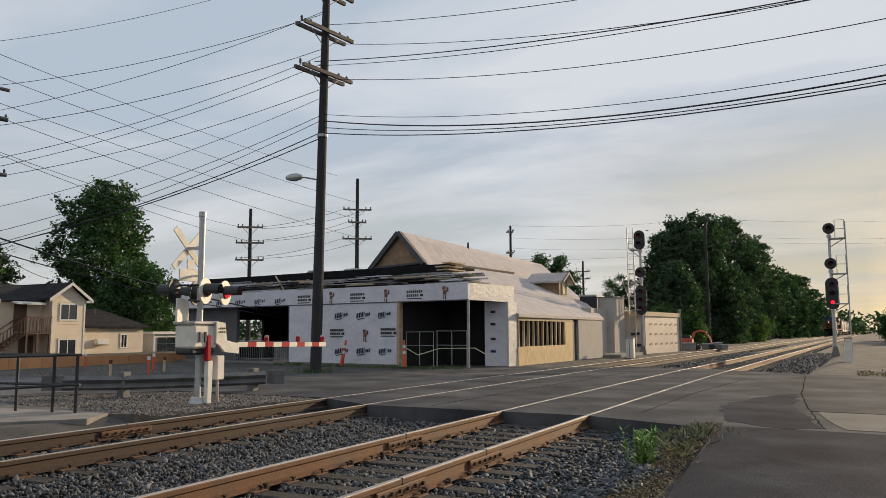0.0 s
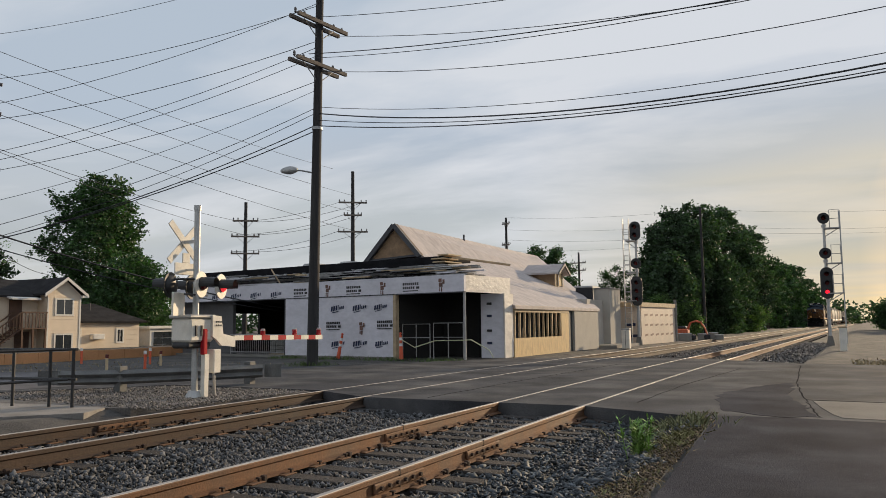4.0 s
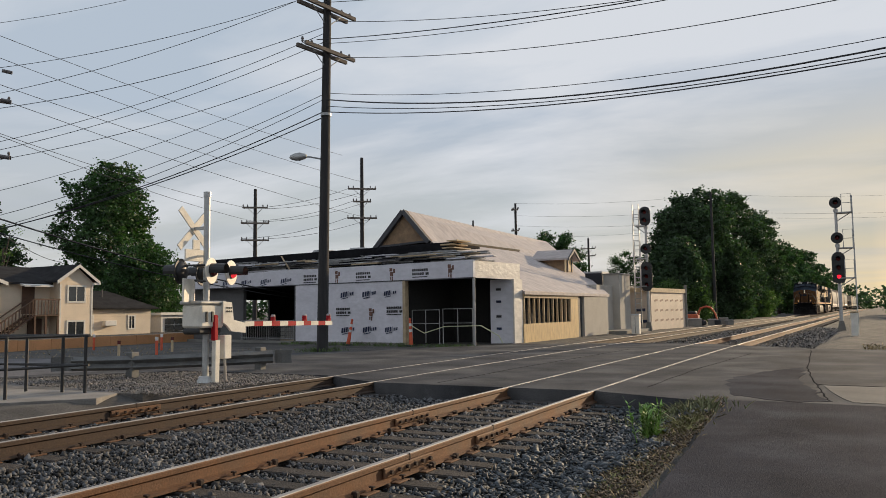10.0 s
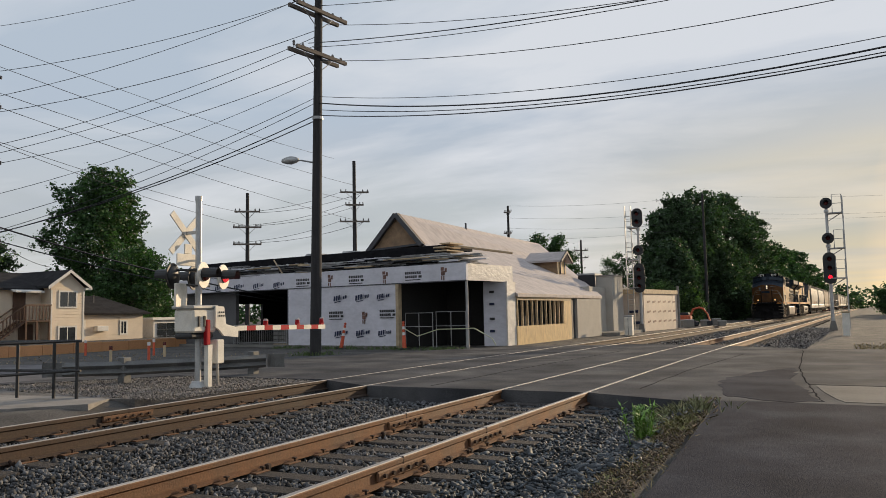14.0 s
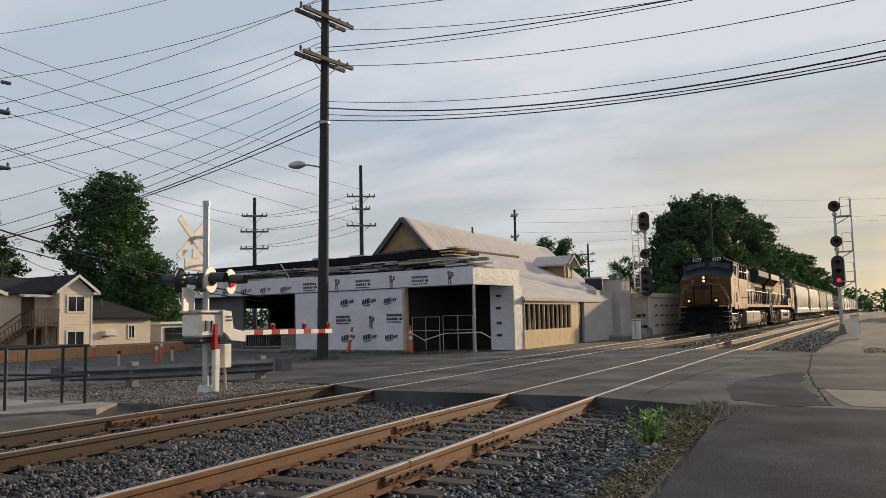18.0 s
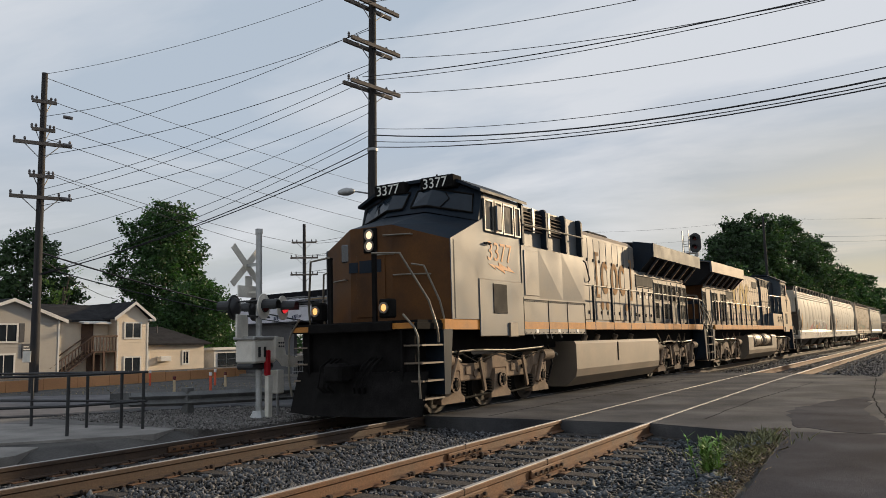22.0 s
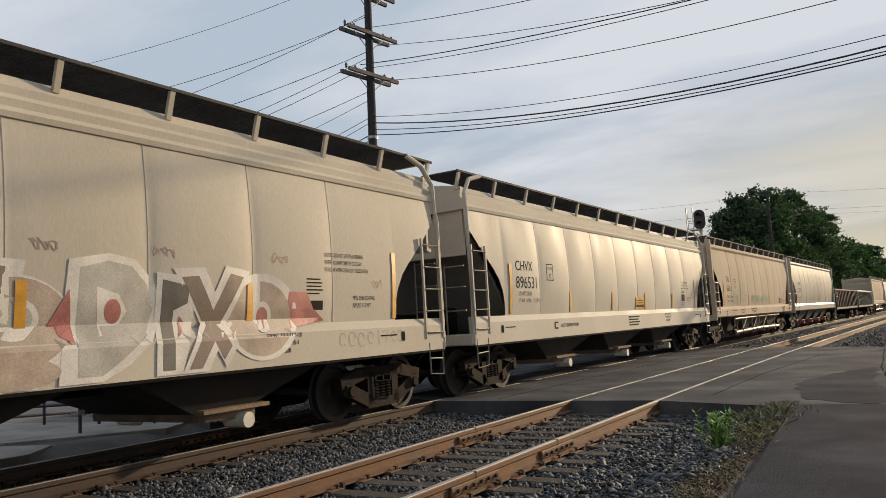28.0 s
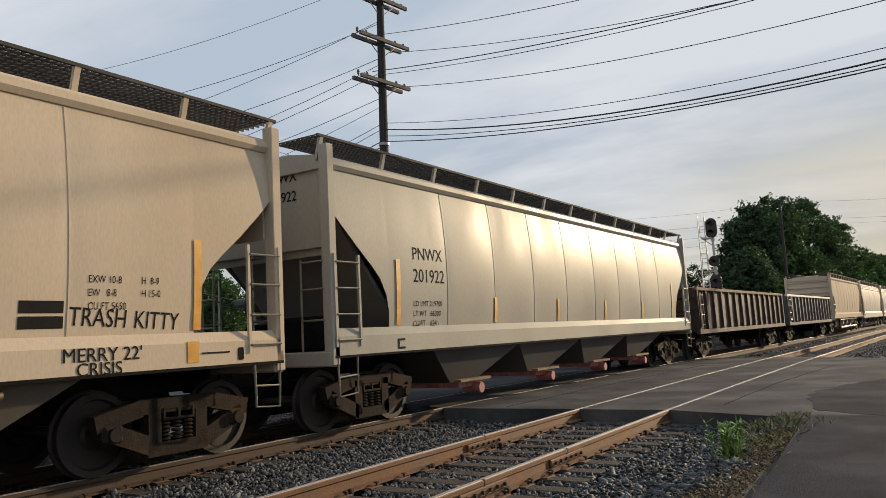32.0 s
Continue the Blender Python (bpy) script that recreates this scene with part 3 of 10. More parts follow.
def wrap_print(parent, u, z, kind, s=1.0):
    """A printed mark on the front: slanted bars for the maker's word, blocks for the dealer's name, a small brown emblem."""
    def bar(name, material, x0, x1, y0, y1, tilt=0.0):
        pts = [(x0, y0 + tilt * x0), (x1, y0 + tilt * x1), (x1, y1 + tilt * x1), (x0, y1 + tilt * x0)]
        pts = [(a * s + 0.12 * s * b if tilt else a * s, b * s) for a, b in pts]
        part(name, Mesh().rings([[tuple(site(u - a, v, z + b)) for a, b in pts] for v in (-0.006, -0.002)]), material, parent)

    if kind == "word":
        x = 0.0
        for w, h in ((0.10, 0.24), (0.10, 0.24), (0.10, 0.24), (0.03, 0.24), (0.03, 0.15), (0.08, 0.15), (0.08, 0.15)):
            bar("printed_bar", WRAP_BLUE, x, x + w, 0, h, 0.16)
            x += w + 0.05
        bar("printed_bar", WRAP_BLUE, 0.08, 0.5, -0.09, -0.05, 0.16)
    elif kind == "name":
        for row, n in ((0.16, 8), (0.0, 6)):
            for k in range(n):
                bar("printed_bar", WRAP_DARK, 0.105 * k, 0.105 * k + 0.08, row, row + 0.105)
        bar("printed_bar", WRAP_DARK, 0.7, 0.86, 0.0, 0.1)
        bar("printed_bar", WRAP_DARK, 0.0, 0.8, -0.10, -0.06)
    else:
        for b in ((0.0, 0.16, 0.34, 0.48), (0.02, 0.2, 0.14, 0.32), (0.2, 0.30, 0.26, 0.44), (0.02, 0.07, -0.04, 0.12), (0.12, 0.18, -0.06, 0.12)):
            bar("printed_emblem", WRAP_BROWN, *b)


def build_site():
    b = thing("building_under_construction", "single-storey building under construction, wrapped in white sheeting", "building")
    # fascia round the porch and along the front
    f = part("fascia", slab_uv(Mesh(), 0, 17.6, 0.0, 0.14, 2.57, 3.23), WRAP, b, "white wrapped fascia")
    part("fascia_side", slab_uv(Mesh(), 0.0, 0.14, 0.14, 3.55, 2.55, 3.21), WRAP_SUNLIT, b, "crinkled wrap tinted as sunlit")
    part("soffit_edge", slab_uv(Mesh(), 0.0, 17.6, 0.0, 0.16, 2.53, 2.57), TRIM, b)
    part("porch_ceiling", slab_uv(Mesh(), 0.14, 3.36, 0.14, 3.5, 2.66, 2.74), INSIDE_SHADE, b)
    part("porch_ceiling", slab_uv(Mesh(), 3.36, 17.5, 0.19, 7.5, 2.66, 2.74), INSIDE_SHADE, b)
    part("porch_back", slab_uv(Mesh(), 0.9, 3.3, 3.45, 3.55, -0.1, 2.66), INSIDE_SHADE, b)
    part("corner_post", Mesh().cyl(site(0.05, 0.1, -0.05), site(0.05, 0.1, 2.57), 0.055, n=10), GALV, b)
    wall = part("front_wall", slab_uv(Mesh(), 3.42, 9.55, 0.02, 0.18, 0.05, 2.57), WRAP, b, "white house-wrap wall with printed words")
    part("foundation", slab_uv(Mesh(), 3.3, 17.6, 0.0, 0.3, -0.6, 0.05), CONCRETE, b)
    part("jamb", slab_uv(Mesh(), 3.28, 3.42, 0.0, 0.22, -0.1, 2.55), LUMBER, b)
    part("jamb", slab_uv(Mesh(), 9.55, 9.62, 0.02, 0.3, -0.3, 2.57), TRIM, b)
    side = part("side_wall_left", slab_uv(Mesh(), 13.6, 17.4, 0.5, 0.66, -0.4, 2.57), BLOCK, b, "dark grey boarded wall in the recess")
    for k in range(14):
        part("siding_board", slab_uv(Mesh(), 13.6, 17.4, 0.47, 0.5, -0.3 + 0.2 * k, -0.12 + 0.2 * k), BLOCK, side)
    pier = part("pier", Mesh().rings([[(-12.75, 29.0, z), (-11.78, 29.2, z), (-11.70, 29.82, z), (-12.85, 29.9, z)] for z in (-0.05, 2.56)]), WRAP, b, "white wrapped pier")
    part("pier_corner", Mesh().rings([[(-11.80, 29.10, z), (-11.74, 29.10, z), (-11.66, 29.84, z), (-11.72, 29.84, z)] for z in (-0.05, 2.56)]), WRAP_SUNLIT, pier)
    for k, z in enumerate((0.5, 1.0, 1.6, 2.1)):
        part("printed_mark", Mesh().box(-12.50, -12.28, 29.015, 29.03, z, z + 0.10), WRAP_DARK if k % 2 else WRAP_BLUE, pier)
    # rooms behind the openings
    part("inner_wall", slab_uv(Mesh(), 3.42, 17.4, 7.3, 7.45, -0.1, 2.66), INSIDE_SHADE, b)
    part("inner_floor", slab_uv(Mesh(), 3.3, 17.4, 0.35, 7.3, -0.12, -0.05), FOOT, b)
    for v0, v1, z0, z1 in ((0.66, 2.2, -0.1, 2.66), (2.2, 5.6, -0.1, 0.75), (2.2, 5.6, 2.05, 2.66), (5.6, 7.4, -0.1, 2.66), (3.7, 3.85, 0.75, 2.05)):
        part("end_wall", slab_uv(Mesh(), 17.4, 17.55, v0, v1, z0, z1), INSIDE_SHADE, b)
    part("partition", slab_uv(Mesh(), 9.62, 9.75, 0.3, 7.3, -0.1, 2.66), INSIDE_SHADE, b)
    part("partition", slab_uv(Mesh(), 3.3, 3.42, 0.3, 7.3, -0.1, 2.66), INSIDE_SHADE, b)
    for u0, u1 in ((10.2, 10.9), (11.1, 12.4), (12.7, 13.4)):
        w = part("rear_window", slab_uv(Mesh(), u0, u1, 7.26, 7.3, 0.9, 2.1), PALE if u0 > 12.5 else GLASS, b)
        part("window_frame", slab_uv(Mesh(), u0 - 0.05, u0, 7.22, 7.3, 0.85, 2.15), LUMBER, w)
    for u in (3.7, 4.4, 5.1, 5.8, 6.5, 10.0, 10.6, 12.6):
        part("stud", slab_uv(Mesh(), u, u + 0.05, 7.0, 7.1, -0.05, 2.66), LUMBER, b)
    # flat roof: torn boards, a tarred edge, a lumber stack
    part("flat_roof", slab_uv(Mesh(), 0.1, 17.6, 0.16, 3.5, 3.08, 3.20), OLD_BOARD, b)
    part("flat_roof", slab_uv(Mesh(), 4.2, 17.6, 3.5, 7.5, 3.08, 3.20), OLD_BOARD, b)
    rnd = random.Random(11)
    for k in range(170):
        u, L = rnd.uniform(0.3, 16.5), rnd.uniform(0.5, 2.6)
        v, z = rnd.uniform(0.05, 1.2), 3.22 + rnd.uniform(0, 1) ** 1.4 * 0.5
        g = Mesh()
        slab_uv(g, u - L / 2, u + L / 2, v, v + rnd.uniform(0.09, 0.25), z, z + rnd.uniform(0.03, 0.06))
        # tar-black and dark pieces stand in for shaded gaps in the heap
        part("loose_board", g, rnd.choice((OLD_BOARD, OLD_BOARD, OLD_BOARD, OLD_BOARD, TAR, TAR, TRIM, WRAP, LUMBER)), b)
    for j in range(6):
        part("roof_board", slab_uv(Mesh(), 0.9 + 0.12 * j, 17.4, 0.5 + 0.13 * j, 1.3, 3.21 + 0.09 * j, 3.28 + 0.09 * j), OLD_BOARD, b)
    part("old_fascia", slab_uv(Mesh(), 1.5, 17.4, 1.22, 1.45, 3.77, 4.10), TAR, b, "black tarred old roof edge")
    for k in range(26):
        part("rafter_end", slab_uv(Mesh(), 1.7 + 0.6 * k, 1.8 + 0.6 * k, 1.08, 1.22, 3.68, 3.78), OLD_BOARD, b)
    part("roof_deck", slab_uv(Mesh(), 4.4, 17.3, 1.45, 6.4, 3.90, 4.0), TAR, b)
    part("roof_deck", slab_uv(Mesh(), 1.6, 4.4, 1.45, 3.0, 3.90, 4.0), TAR, b)
    for u, z, w in ((0.15, 3.24, 1.3), (0.55, 3.36, 1.0), (0.8, 3.48, 0.8), (0.95, 3.62, 0.7), (1.1, 3.76, 0.6), (1.2, 3.90, 0.6), (1.0, 4.04, 0.5)):
        part("corner_board", slab_uv(Mesh(), u, u + w, 0.25 + 0.2 * (z - 3.2), 1.9 - 0.6 * (z - 3.2), z, z + 0.05), OLD_BOARD if z < 3.7 else LUMBER, b)
    for k in range(5):
        part("rolled_batt", Mesh().box(-24.6 + 1.1 * k, -23.7 + 1.1 * k, 31.2, 32.2, 4.0, 4.32 + 0.12 * (k % 2), 0.1), OLD_BOARD, b)
    part("leaning_board", Mesh().cyl(site(10.0, 0.2, 3.15), site(11.0, 0.5, 3.95), 0.035, n=5), LUMBER, b)
    # prints on the wrap
    for u in (16.0, 14.57, 13.2, 11.85, 10.5):
        wrap_print(f, u, 2.64, "word", 0.82)
    for u, z, kind in ((9.02, 2.72, "name"), (7.11, 2.62, "emblem"), (5.91, 2.72, "name"), (4.08, 2.62, "emblem"), (2.91, 2.74, "name"), (1.17, 2.64, "emblem")):
        wrap_print(f, u, z, kind, 0.95)
    for u, z in ((6.8, 1.92), (5.57, 1.92), (4.4, 1.94), (6.76, 0.42), (5.55, 0.44), (4.35, 0.46)):
        wrap_print(wall, min(u, 9.2), z, "word", 0.88 if u > 4.5 else 0.78)
    for u, z, kind in ((7.05, 1.24, "name"), (4.25, 1.26, "name"), (5.2, 1.0, "emblem")):
        wrap_print(wall, u, z, kind, 0.95)
    # side towards the track: plywood wall with a row of open stud bays
    w2 = part("plywood_wall", Mesh().rings([[(-11.70, 29.85, z), (-11.62, 29.85, z), (-11.34, 36.4, z), (-11.42, 36.4, z)] for z in (-0.1, 0.72)]), PLYWOOD, b, "bare plywood wall")
    part("wall_plate", Mesh().rings([[(-11.72, 29.85, z), (-11.60, 29.85, z), (-11.32, 36.4, z), (-11.44, 36.4, z)] for z in (1.80, 1.92)]), LUMBER, b)
    part("end_plywood", Mesh().rings([[(-11.45, 35.35, z), (-11.37, 35.35, z), (-11.34, 36.4, z), (-11.42, 36.4, z)] for z in (0.72, 1.80)]), PLYWOOD, b)
    for k in range(11):
        y = 29.95 + 0.535 * k
        x = -11.66 + 0.043 * (y - 29.85)
        part("stud", Mesh().box(x - 0.05, x + 0.04, y - 0.03, y + 0.03, 0.72, 1.80), LUMBER, w2)
    part("bay_back", Mesh().box(-12.4, -12.3, 30.0, 36.4, 0.0, 1.9), INSIDE_SHADE, b)
    # black slab: the shade in the gap is painted by its colour
    part("door_gap", Mesh().box(-11.52, -11.40, 36.4, 37.15, -0.05, 1.95), PIT, b)
    # eave and the long roof
    part("eave_board", Mesh().rings([[(-11.62, 29.8, z), (-11.52, 29.8, z), (-11.14, 41.1, z), (-11.24, 41.1, z)] for z in (1.92, 2.08)]), LUMBER, b, "pale new eave board")
    A, B = Vector((-19.1, 33.0, 6.35)), Vector((-19.24, 54.4, 6.35))
    K1, K2 = Vector((-17.55, 32.8, 4.70)), Vector((-15.98, 49.18, 4.63))
    E1, E2 = Vector((-11.50, 29.7, 2.06)), Vector((-11.10, 41.3, 2.06))
    left1, left2 = Vector((-20.75, 33.0, 4.55)), Vector((-20.9, 54.4, 4.55))
    g = Mesh()
    thick = Vector((0, 0, -0.12))

    def sheet(*ps):
        g.rings([[tuple(p) for p in ps], [tuple(p + thick) for p in ps]])

    sheet(A, B, K2, K1)
    part("upper_roof", g, UNDERLAY, b, "steep roof covered with grey-pink underlay")
    g = Mesh()
    for tri in ((K1, E1, E2), (K1, E2, K2)):
        sheet(*tri)
    part("lower_roof", g, UNDERLAY, b)
    g = Mesh()
    sheet(A, B, left2, left1)
    part("far_roof", g, UNDERLAY, b)
    g = Mesh().rings([[tuple(p) for p in (left1, A, K1)], [tuple(p + Vector((0.05, 0.15, 0))) for p in (left1, A, K1)]])
    part("gable_wall", g, PLY_SHADED, b, "bare plywood gable, browned for shade")
    for p, q in ((left1, A), (A, K1)):
        n = Vector((0, -0.12, 0))
        part("rake_board", beam(Mesh(), p + n + Vector((0, 0, -0.08)), q + n + Vector((0, 0, -0.08)), 0.22, 0.26), TRIM, b)
    part("gable_sill", beam(Mesh(), left1 + Vector((0, -0.1, 0)), K1 + Vector((0, -0.1, 0)), 0.12, 0.10), TRIM, b)
    part("support_wall", Mesh().box(-20.3, -17.7, 33.3, 48.0, 0.0, 4.3), INSIDE_SHADE, b)
    part("roof_vent", Mesh().cyl((-19.1, 41.1, 6.2), (-19.1, 41.1, 6.62), 0.06, n=8), TRIM, b)
    part("scaffold_plank", Mesh().cyl((-15.6, 31.9, 4.45), (-13.6, 34.5, 4.15), 0.06, n=5), LUMBER, b)
    # dormer
    dm = part("dormer", Mesh().box(-15.8, -14.0, 42.45, 43.95, 3.1, 4.28), PLY_SHADED, b)
    part("dormer_face", Mesh().box(-14.0, -13.95, 42.45, 43.95, 3.3, 4.28), LUMBER, dm)
    part("dormer_window", Mesh().box(-13.95, -13.91, 42.8, 43.6, 3.5, 4.15), PLYWOOD, dm)
    for y in (42.85, 43.55):
        part("dormer_stud", Mesh().box(-13.92, -13.88, y - 0.06, y + 0.06, 3.45, 4.2), TRIM, dm)
    for sy in (-1, 1):
        part("dormer_roof", Mesh().rings([[(x, 43.2, 4.78), (x, 43.2 + sy * 1.1, 4.22), (x, 43.2 + sy * 1.1, 4.12), (x, 43.2, 4.66)] for x in (-15.9, -13.65)]), UNDERLAY, dm)
    part("dormer_trim", Mesh().prism([(42.1, 4.08), (43.2, 4.66), (44.3, 4.08), (44.3, 4.22), (43.2, 4.82), (42.1, 4.22)], "x", -13.66, -13.58), TRIM, dm)
    # grey annexes
    part("grey_annex", Mesh().rings([[(-11.36, 37.2, z), (-11.28, 37.2, z), (-11.12, 41.0, z), (-13.0, 41.0, z), (-13.0, 37.2, z)] for z in (-0.05, 1.90)]), GREY_WALL, b, "grey rendered annex wall")
    tall = part("tall_annex", Mesh().rings([[(-12.25, 44.3, z), (-11.30, 44.3, z), (-11.18, 46.3, z), (-12.25, 46.3, z)] for z in (-0.05, 3.28)]), GREY_WALL, b)
    part("low_annex", Mesh().rings([[(-13.4, 41.0, z), (-11.72, 41.0, z), (-11.72, 50.0, z), (-13.4, 50.0, z)] for z in (-0.05, 2.62)]), GREY_WALL, b)
    part("annex_coping", Mesh().box(-13.45, -11.66, 46.3, 50.05, 2.62, 2.70), CONCRETE, b)
    part("annex_coping", Mesh().rings([[(-12.3, 44.25, z), (-11.26, 44.25, z), (-11.13, 46.35, z), (-12.3, 46.35, z)] for z in (3.28, 3.35)]), CONCRETE, b)
    # flat black plate; the doorway's inner shade is only its colour
    part("annex_door", Mesh().box(-11.72, -11.68, 42.1, 43.0, 0.0, 1.65), PIT, b, "dark open doorway")
    part("black_panel", Mesh().box(-13.25, -12.26, 44.05, 44.25, 2.60, 3.38, 0.01), PIT, b)
    part("roof_unit", Mesh().box(-14.3, -13.0, 46.8, 48.6, 2.6, 3.62, 0.05), GREYCAR_SITE, b)
    part("vent_pipe", Mesh().cyl((-11.9, 47.8, 2.65), (-11.9, 47.8, 2.95), 0.12, n=10), CONCRETE, b)
    # wrapped end block and its downpipe
    eb = part("wrapped_end", Mesh().rings([[(-12.6, 47.8, z), (-10.32, 48.0, z), (-9.46, 54.6, z), (-12.6, 54.6, z)] for z in (-0.05, 2.28)]), WRAP_SUN_TAN, b, "wrapped end block tinted tan as sunlit")
    part("end_coping", Mesh().rings([[(-12.7, 47.6, z), (-10.25, 47.85, z), (-9.38, 54.7, z), (-12.7, 54.7, z)] for z in (2.28, 2.55)]), LUMBER, b)
    for j in range(3):
        for k in range(6):
            y = 48.6 + 1.0 * k
            x = -10.32 + (y - 48.0) * 0.1303 + 0.012
            part("printed_mark", Mesh().rings([[(x, y, z), (x + 0.07, y + 0.55, z + 0.05), (x + 0.07, y + 0.55, z + 0.17), (x, y, z + 0.12)] for z in (0.45 + 0.62 * j,)] + [[(x - 0.01, y, z), (x + 0.06, y + 0.55, z + 0.05), (x + 0.06, y + 0.55, z + 0.17), (x - 0.01, y, z + 0.12)] for z in (0.45 + 0.62 * j,)]),
                 WRAP_BROWN, eb)
    for x, z in ((-12.3, 1.7), (-11.0, 0.4), (-12.35, 0.45), (-11.2, 1.1)):
        part("printed_word", Mesh().box(x, x + 0.55, 47.84, 47.86, z, z + 0.18), WRAP_BLUE, eb)
    part("downpipe", Mesh().cyl((-9.42, 54.75, 0.0), (-9.42, 54.75, 2.85), 0.10, n=10), CONCRETE, b)
    part("step_slab", Mesh().box(-11.7, -10.2, 41.2, 47.5, -0.1, 0.10), CONCRETE, b)


GREYCAR_SITE = mat("roof_unit_grey", (0.30, 0.30, 0.30), 0.6, vary=0.2, bump=0.1)


def fence_panel(name, label, u0, u1, v, z1, dense):
    f = thing(name, label, "fence")
    g = Mesh()
    g.tube([site(u0, v, 0.0), site(u0, v, z1), site(u1, v, z1), site(u1, v, 0.0)], 0.022)
    part("frame", g, GALV, f)
    n = 14 if dense else 2
    for k in range(1, n):
        u = u0 + (u1 - u0) * k / n
        part("picket", Mesh().cyl(site(u, v, 0.05), site(u, v, z1), 0.010 if dense else 0.018, n=5), GALV, f)
    part("rail", Mesh().cyl(site(u0, v, z1 * 0.6 if not dense else 0.15), site(u1, v, z1 * 0.6 if not dense else 0.15), 0.014, n=5), GALV, f)
    return f


def traffic_post(u, v, lean, h=1.0):
    """An orange channelizer post with white bands."""
    c = thing("channelizer_post", "tall orange plastic channelizer post with white bands", "traffic cone", "orange channelizer posts")
    p = site(u, v, -0.05)
    c.matrix_basis = Matrix.Translation(p) @ Matrix.Rotation(radians(lean), 4, "Y")
    part("post", Mesh().cyl((0, 0, 0.03), (0, 0, h), 0.085, 0.045, 12), CONE, c, smooth=40)
    part("base", Mesh().box(-0.2, 0.2, -0.2, 0.2, 0.0, 0.05, 0.02), PIT, c)
    part("knob", Mesh().lathe([(0.02, 0), (0.05, 0.03), (0.05, 0.07), (0.0, 0.1)], (0, 0, h), (0, 0, 1), 10), CONE, c)
    for z in (0.55, 0.78):
        part("band", Mesh().cyl((0, 0, h * z), (0, 0, h * (z + 0.11)), 0.088 - 0.040 * z, 0.088 - 0.040 * (z + 0.11), 12), WHITE_BAND, c)
    return c


build_site()
fence_panel("fence_panel", "galvanised temporary fence panel across the opening", 1.85, 3.2, 0.35, 1.35, False)
fence_panel("fence_panel", "galvanised temporary fence panel across the opening", 0.35, 1.75, 0.45, 1.38, False)
fence_panel("crowd_barrier", "grey steel crowd barrier in the recess", 9.7, 11.6, 0.3, 0.95, True)
fence_panel("crowd_barrier", "grey steel crowd barrier in the recess", 11.8, 13.6, 0.35, 0.95, True)
traffic_post(5.75, -0.7, 12)
traffic_post(2.62, -0.5, -2)
solid("barrier_tape", Mesh().tube([site(2.6, -0.5, 0.75), site(2.2, -0.2, 0.45), site(1.5, 0.2, 0.70), site(0.3, 0.1, 0.72), site(-0.3, 0.0, 0.74), site(-0.9, 0.3, 0.35), site(-1.0, 0.4, 0.08)], 0.02), TAPE, "loose pale plastic barrier tape strung at the porch", "barrier tape")
crate = thing("pallet_stack", "stack of pale concrete blocks on a pallet", "pallet", m=Matrix.Translation(site(10.9, 1.2, -0.05)))
part("pallet", Mesh().box(-0.5, 0.5, -0.4, 0.4, 0, 0.12), LUMBER, crate)
for k in range(4):
    for j in range(3):
        part("block", Mesh().box(-0.48 + 0.33 * j, -0.18 + 0.33 * j, -0.38, 0.38, 0.13 + 0.19 * k, 0.30 + 0.19 * k, 0.01), CONCRETE, crate)

# ---- the train ----
LOCO_BLUE = mat("loco_blue_grey", (0.056, 0.080, 0.104), 0.58, vary=0.18, scale=1.4, fine=45, bump=0.06, dirt=(0.098, 0.092, 0.082), dirt_scale=0.9, dirt_amount=0.6, dust=(0.45, (0.92, 0.58, 0.22)))
LOCO_NAVY = mat("loco_navy", (0.013, 0.021, 0.032), 0.6, vary=0.2, scale=2, fine=40, bump=0.05, dirt=(0.024, 0.025, 0.028), dirt_scale=1.5, spec=0.15)
LOCO_YELLOW = mat("loco_yellow", (0.52, 0.215, 0.045), 0.6, vary=0.2, scale=2, fine=40, bump=0.05, dirt=(0.28, 0.14, 0.05), dirt_scale=1.2, dirt_amount=0.6, spec=0.2)
# grimy yellow end paint, browned in its colour for the shaded ends
YELLOW_SHADED = mat("shaded_grimy_yellow", (0.112, 0.047, 0.013), 0.6, vary=0.2, scale=1.5, fine=40, bump=0.06, dirt=(0.062, 0.030, 0.014), dirt_scale=1.4, dirt_amount=0.8, spec=0.2)
LOCO_ORANGE = mat("faded_orange", (0.50, 0.19, 0.045), 0.6, vary=0.25, scale=3, fine=30, bump=0.03, dust=(0.45, (0.92, 0.58, 0.22)))
LOCO_WORN = mat("worn_orange", (0.28, 0.15, 0.075), 0.8, vary=0.3, scale=3, fine=30, bump=0.03, spec=0.08, dirt=(0.105, 0.105, 0.108), dirt_scale=2.2, dirt_amount=0.9, dust=(0.45, (0.92, 0.58, 0.22)))
LOCO_GOLD = mat("faded_gold", (0.40, 0.31, 0.125), 0.75, spec=0.1, vary=0.3, scale=3, fine=30, bump=0.03, dirt=(0.135, 0.150, 0.160), dirt_scale=2.4, dirt_amount=0.95, dust=(0.45, (0.92, 0.58, 0.22)))
TANK = mat("tank_grime", (0.20, 0.150, 0.105), 0.55, vary=0.2, scale=1.2, fine=40, bump=0.08, dirt=(0.12, 0.10, 0.075), dirt_scale=0.8)
TRUCK = mat("truck_grime", (0.235, 0.165, 0.112), 0.8, vary=0.25, scale=4, fine=50, bump=0.3, dirt=(0.06, 0.045, 0.033), dirt_scale=2, dirt_amount=0.8, spec=0.2)
UNDER = mat("underframe_black", (0.012, 0.011, 0.0105), 0.85, vary=0.4, scale=4, fine=40, bump=0.25, spec=0.06)
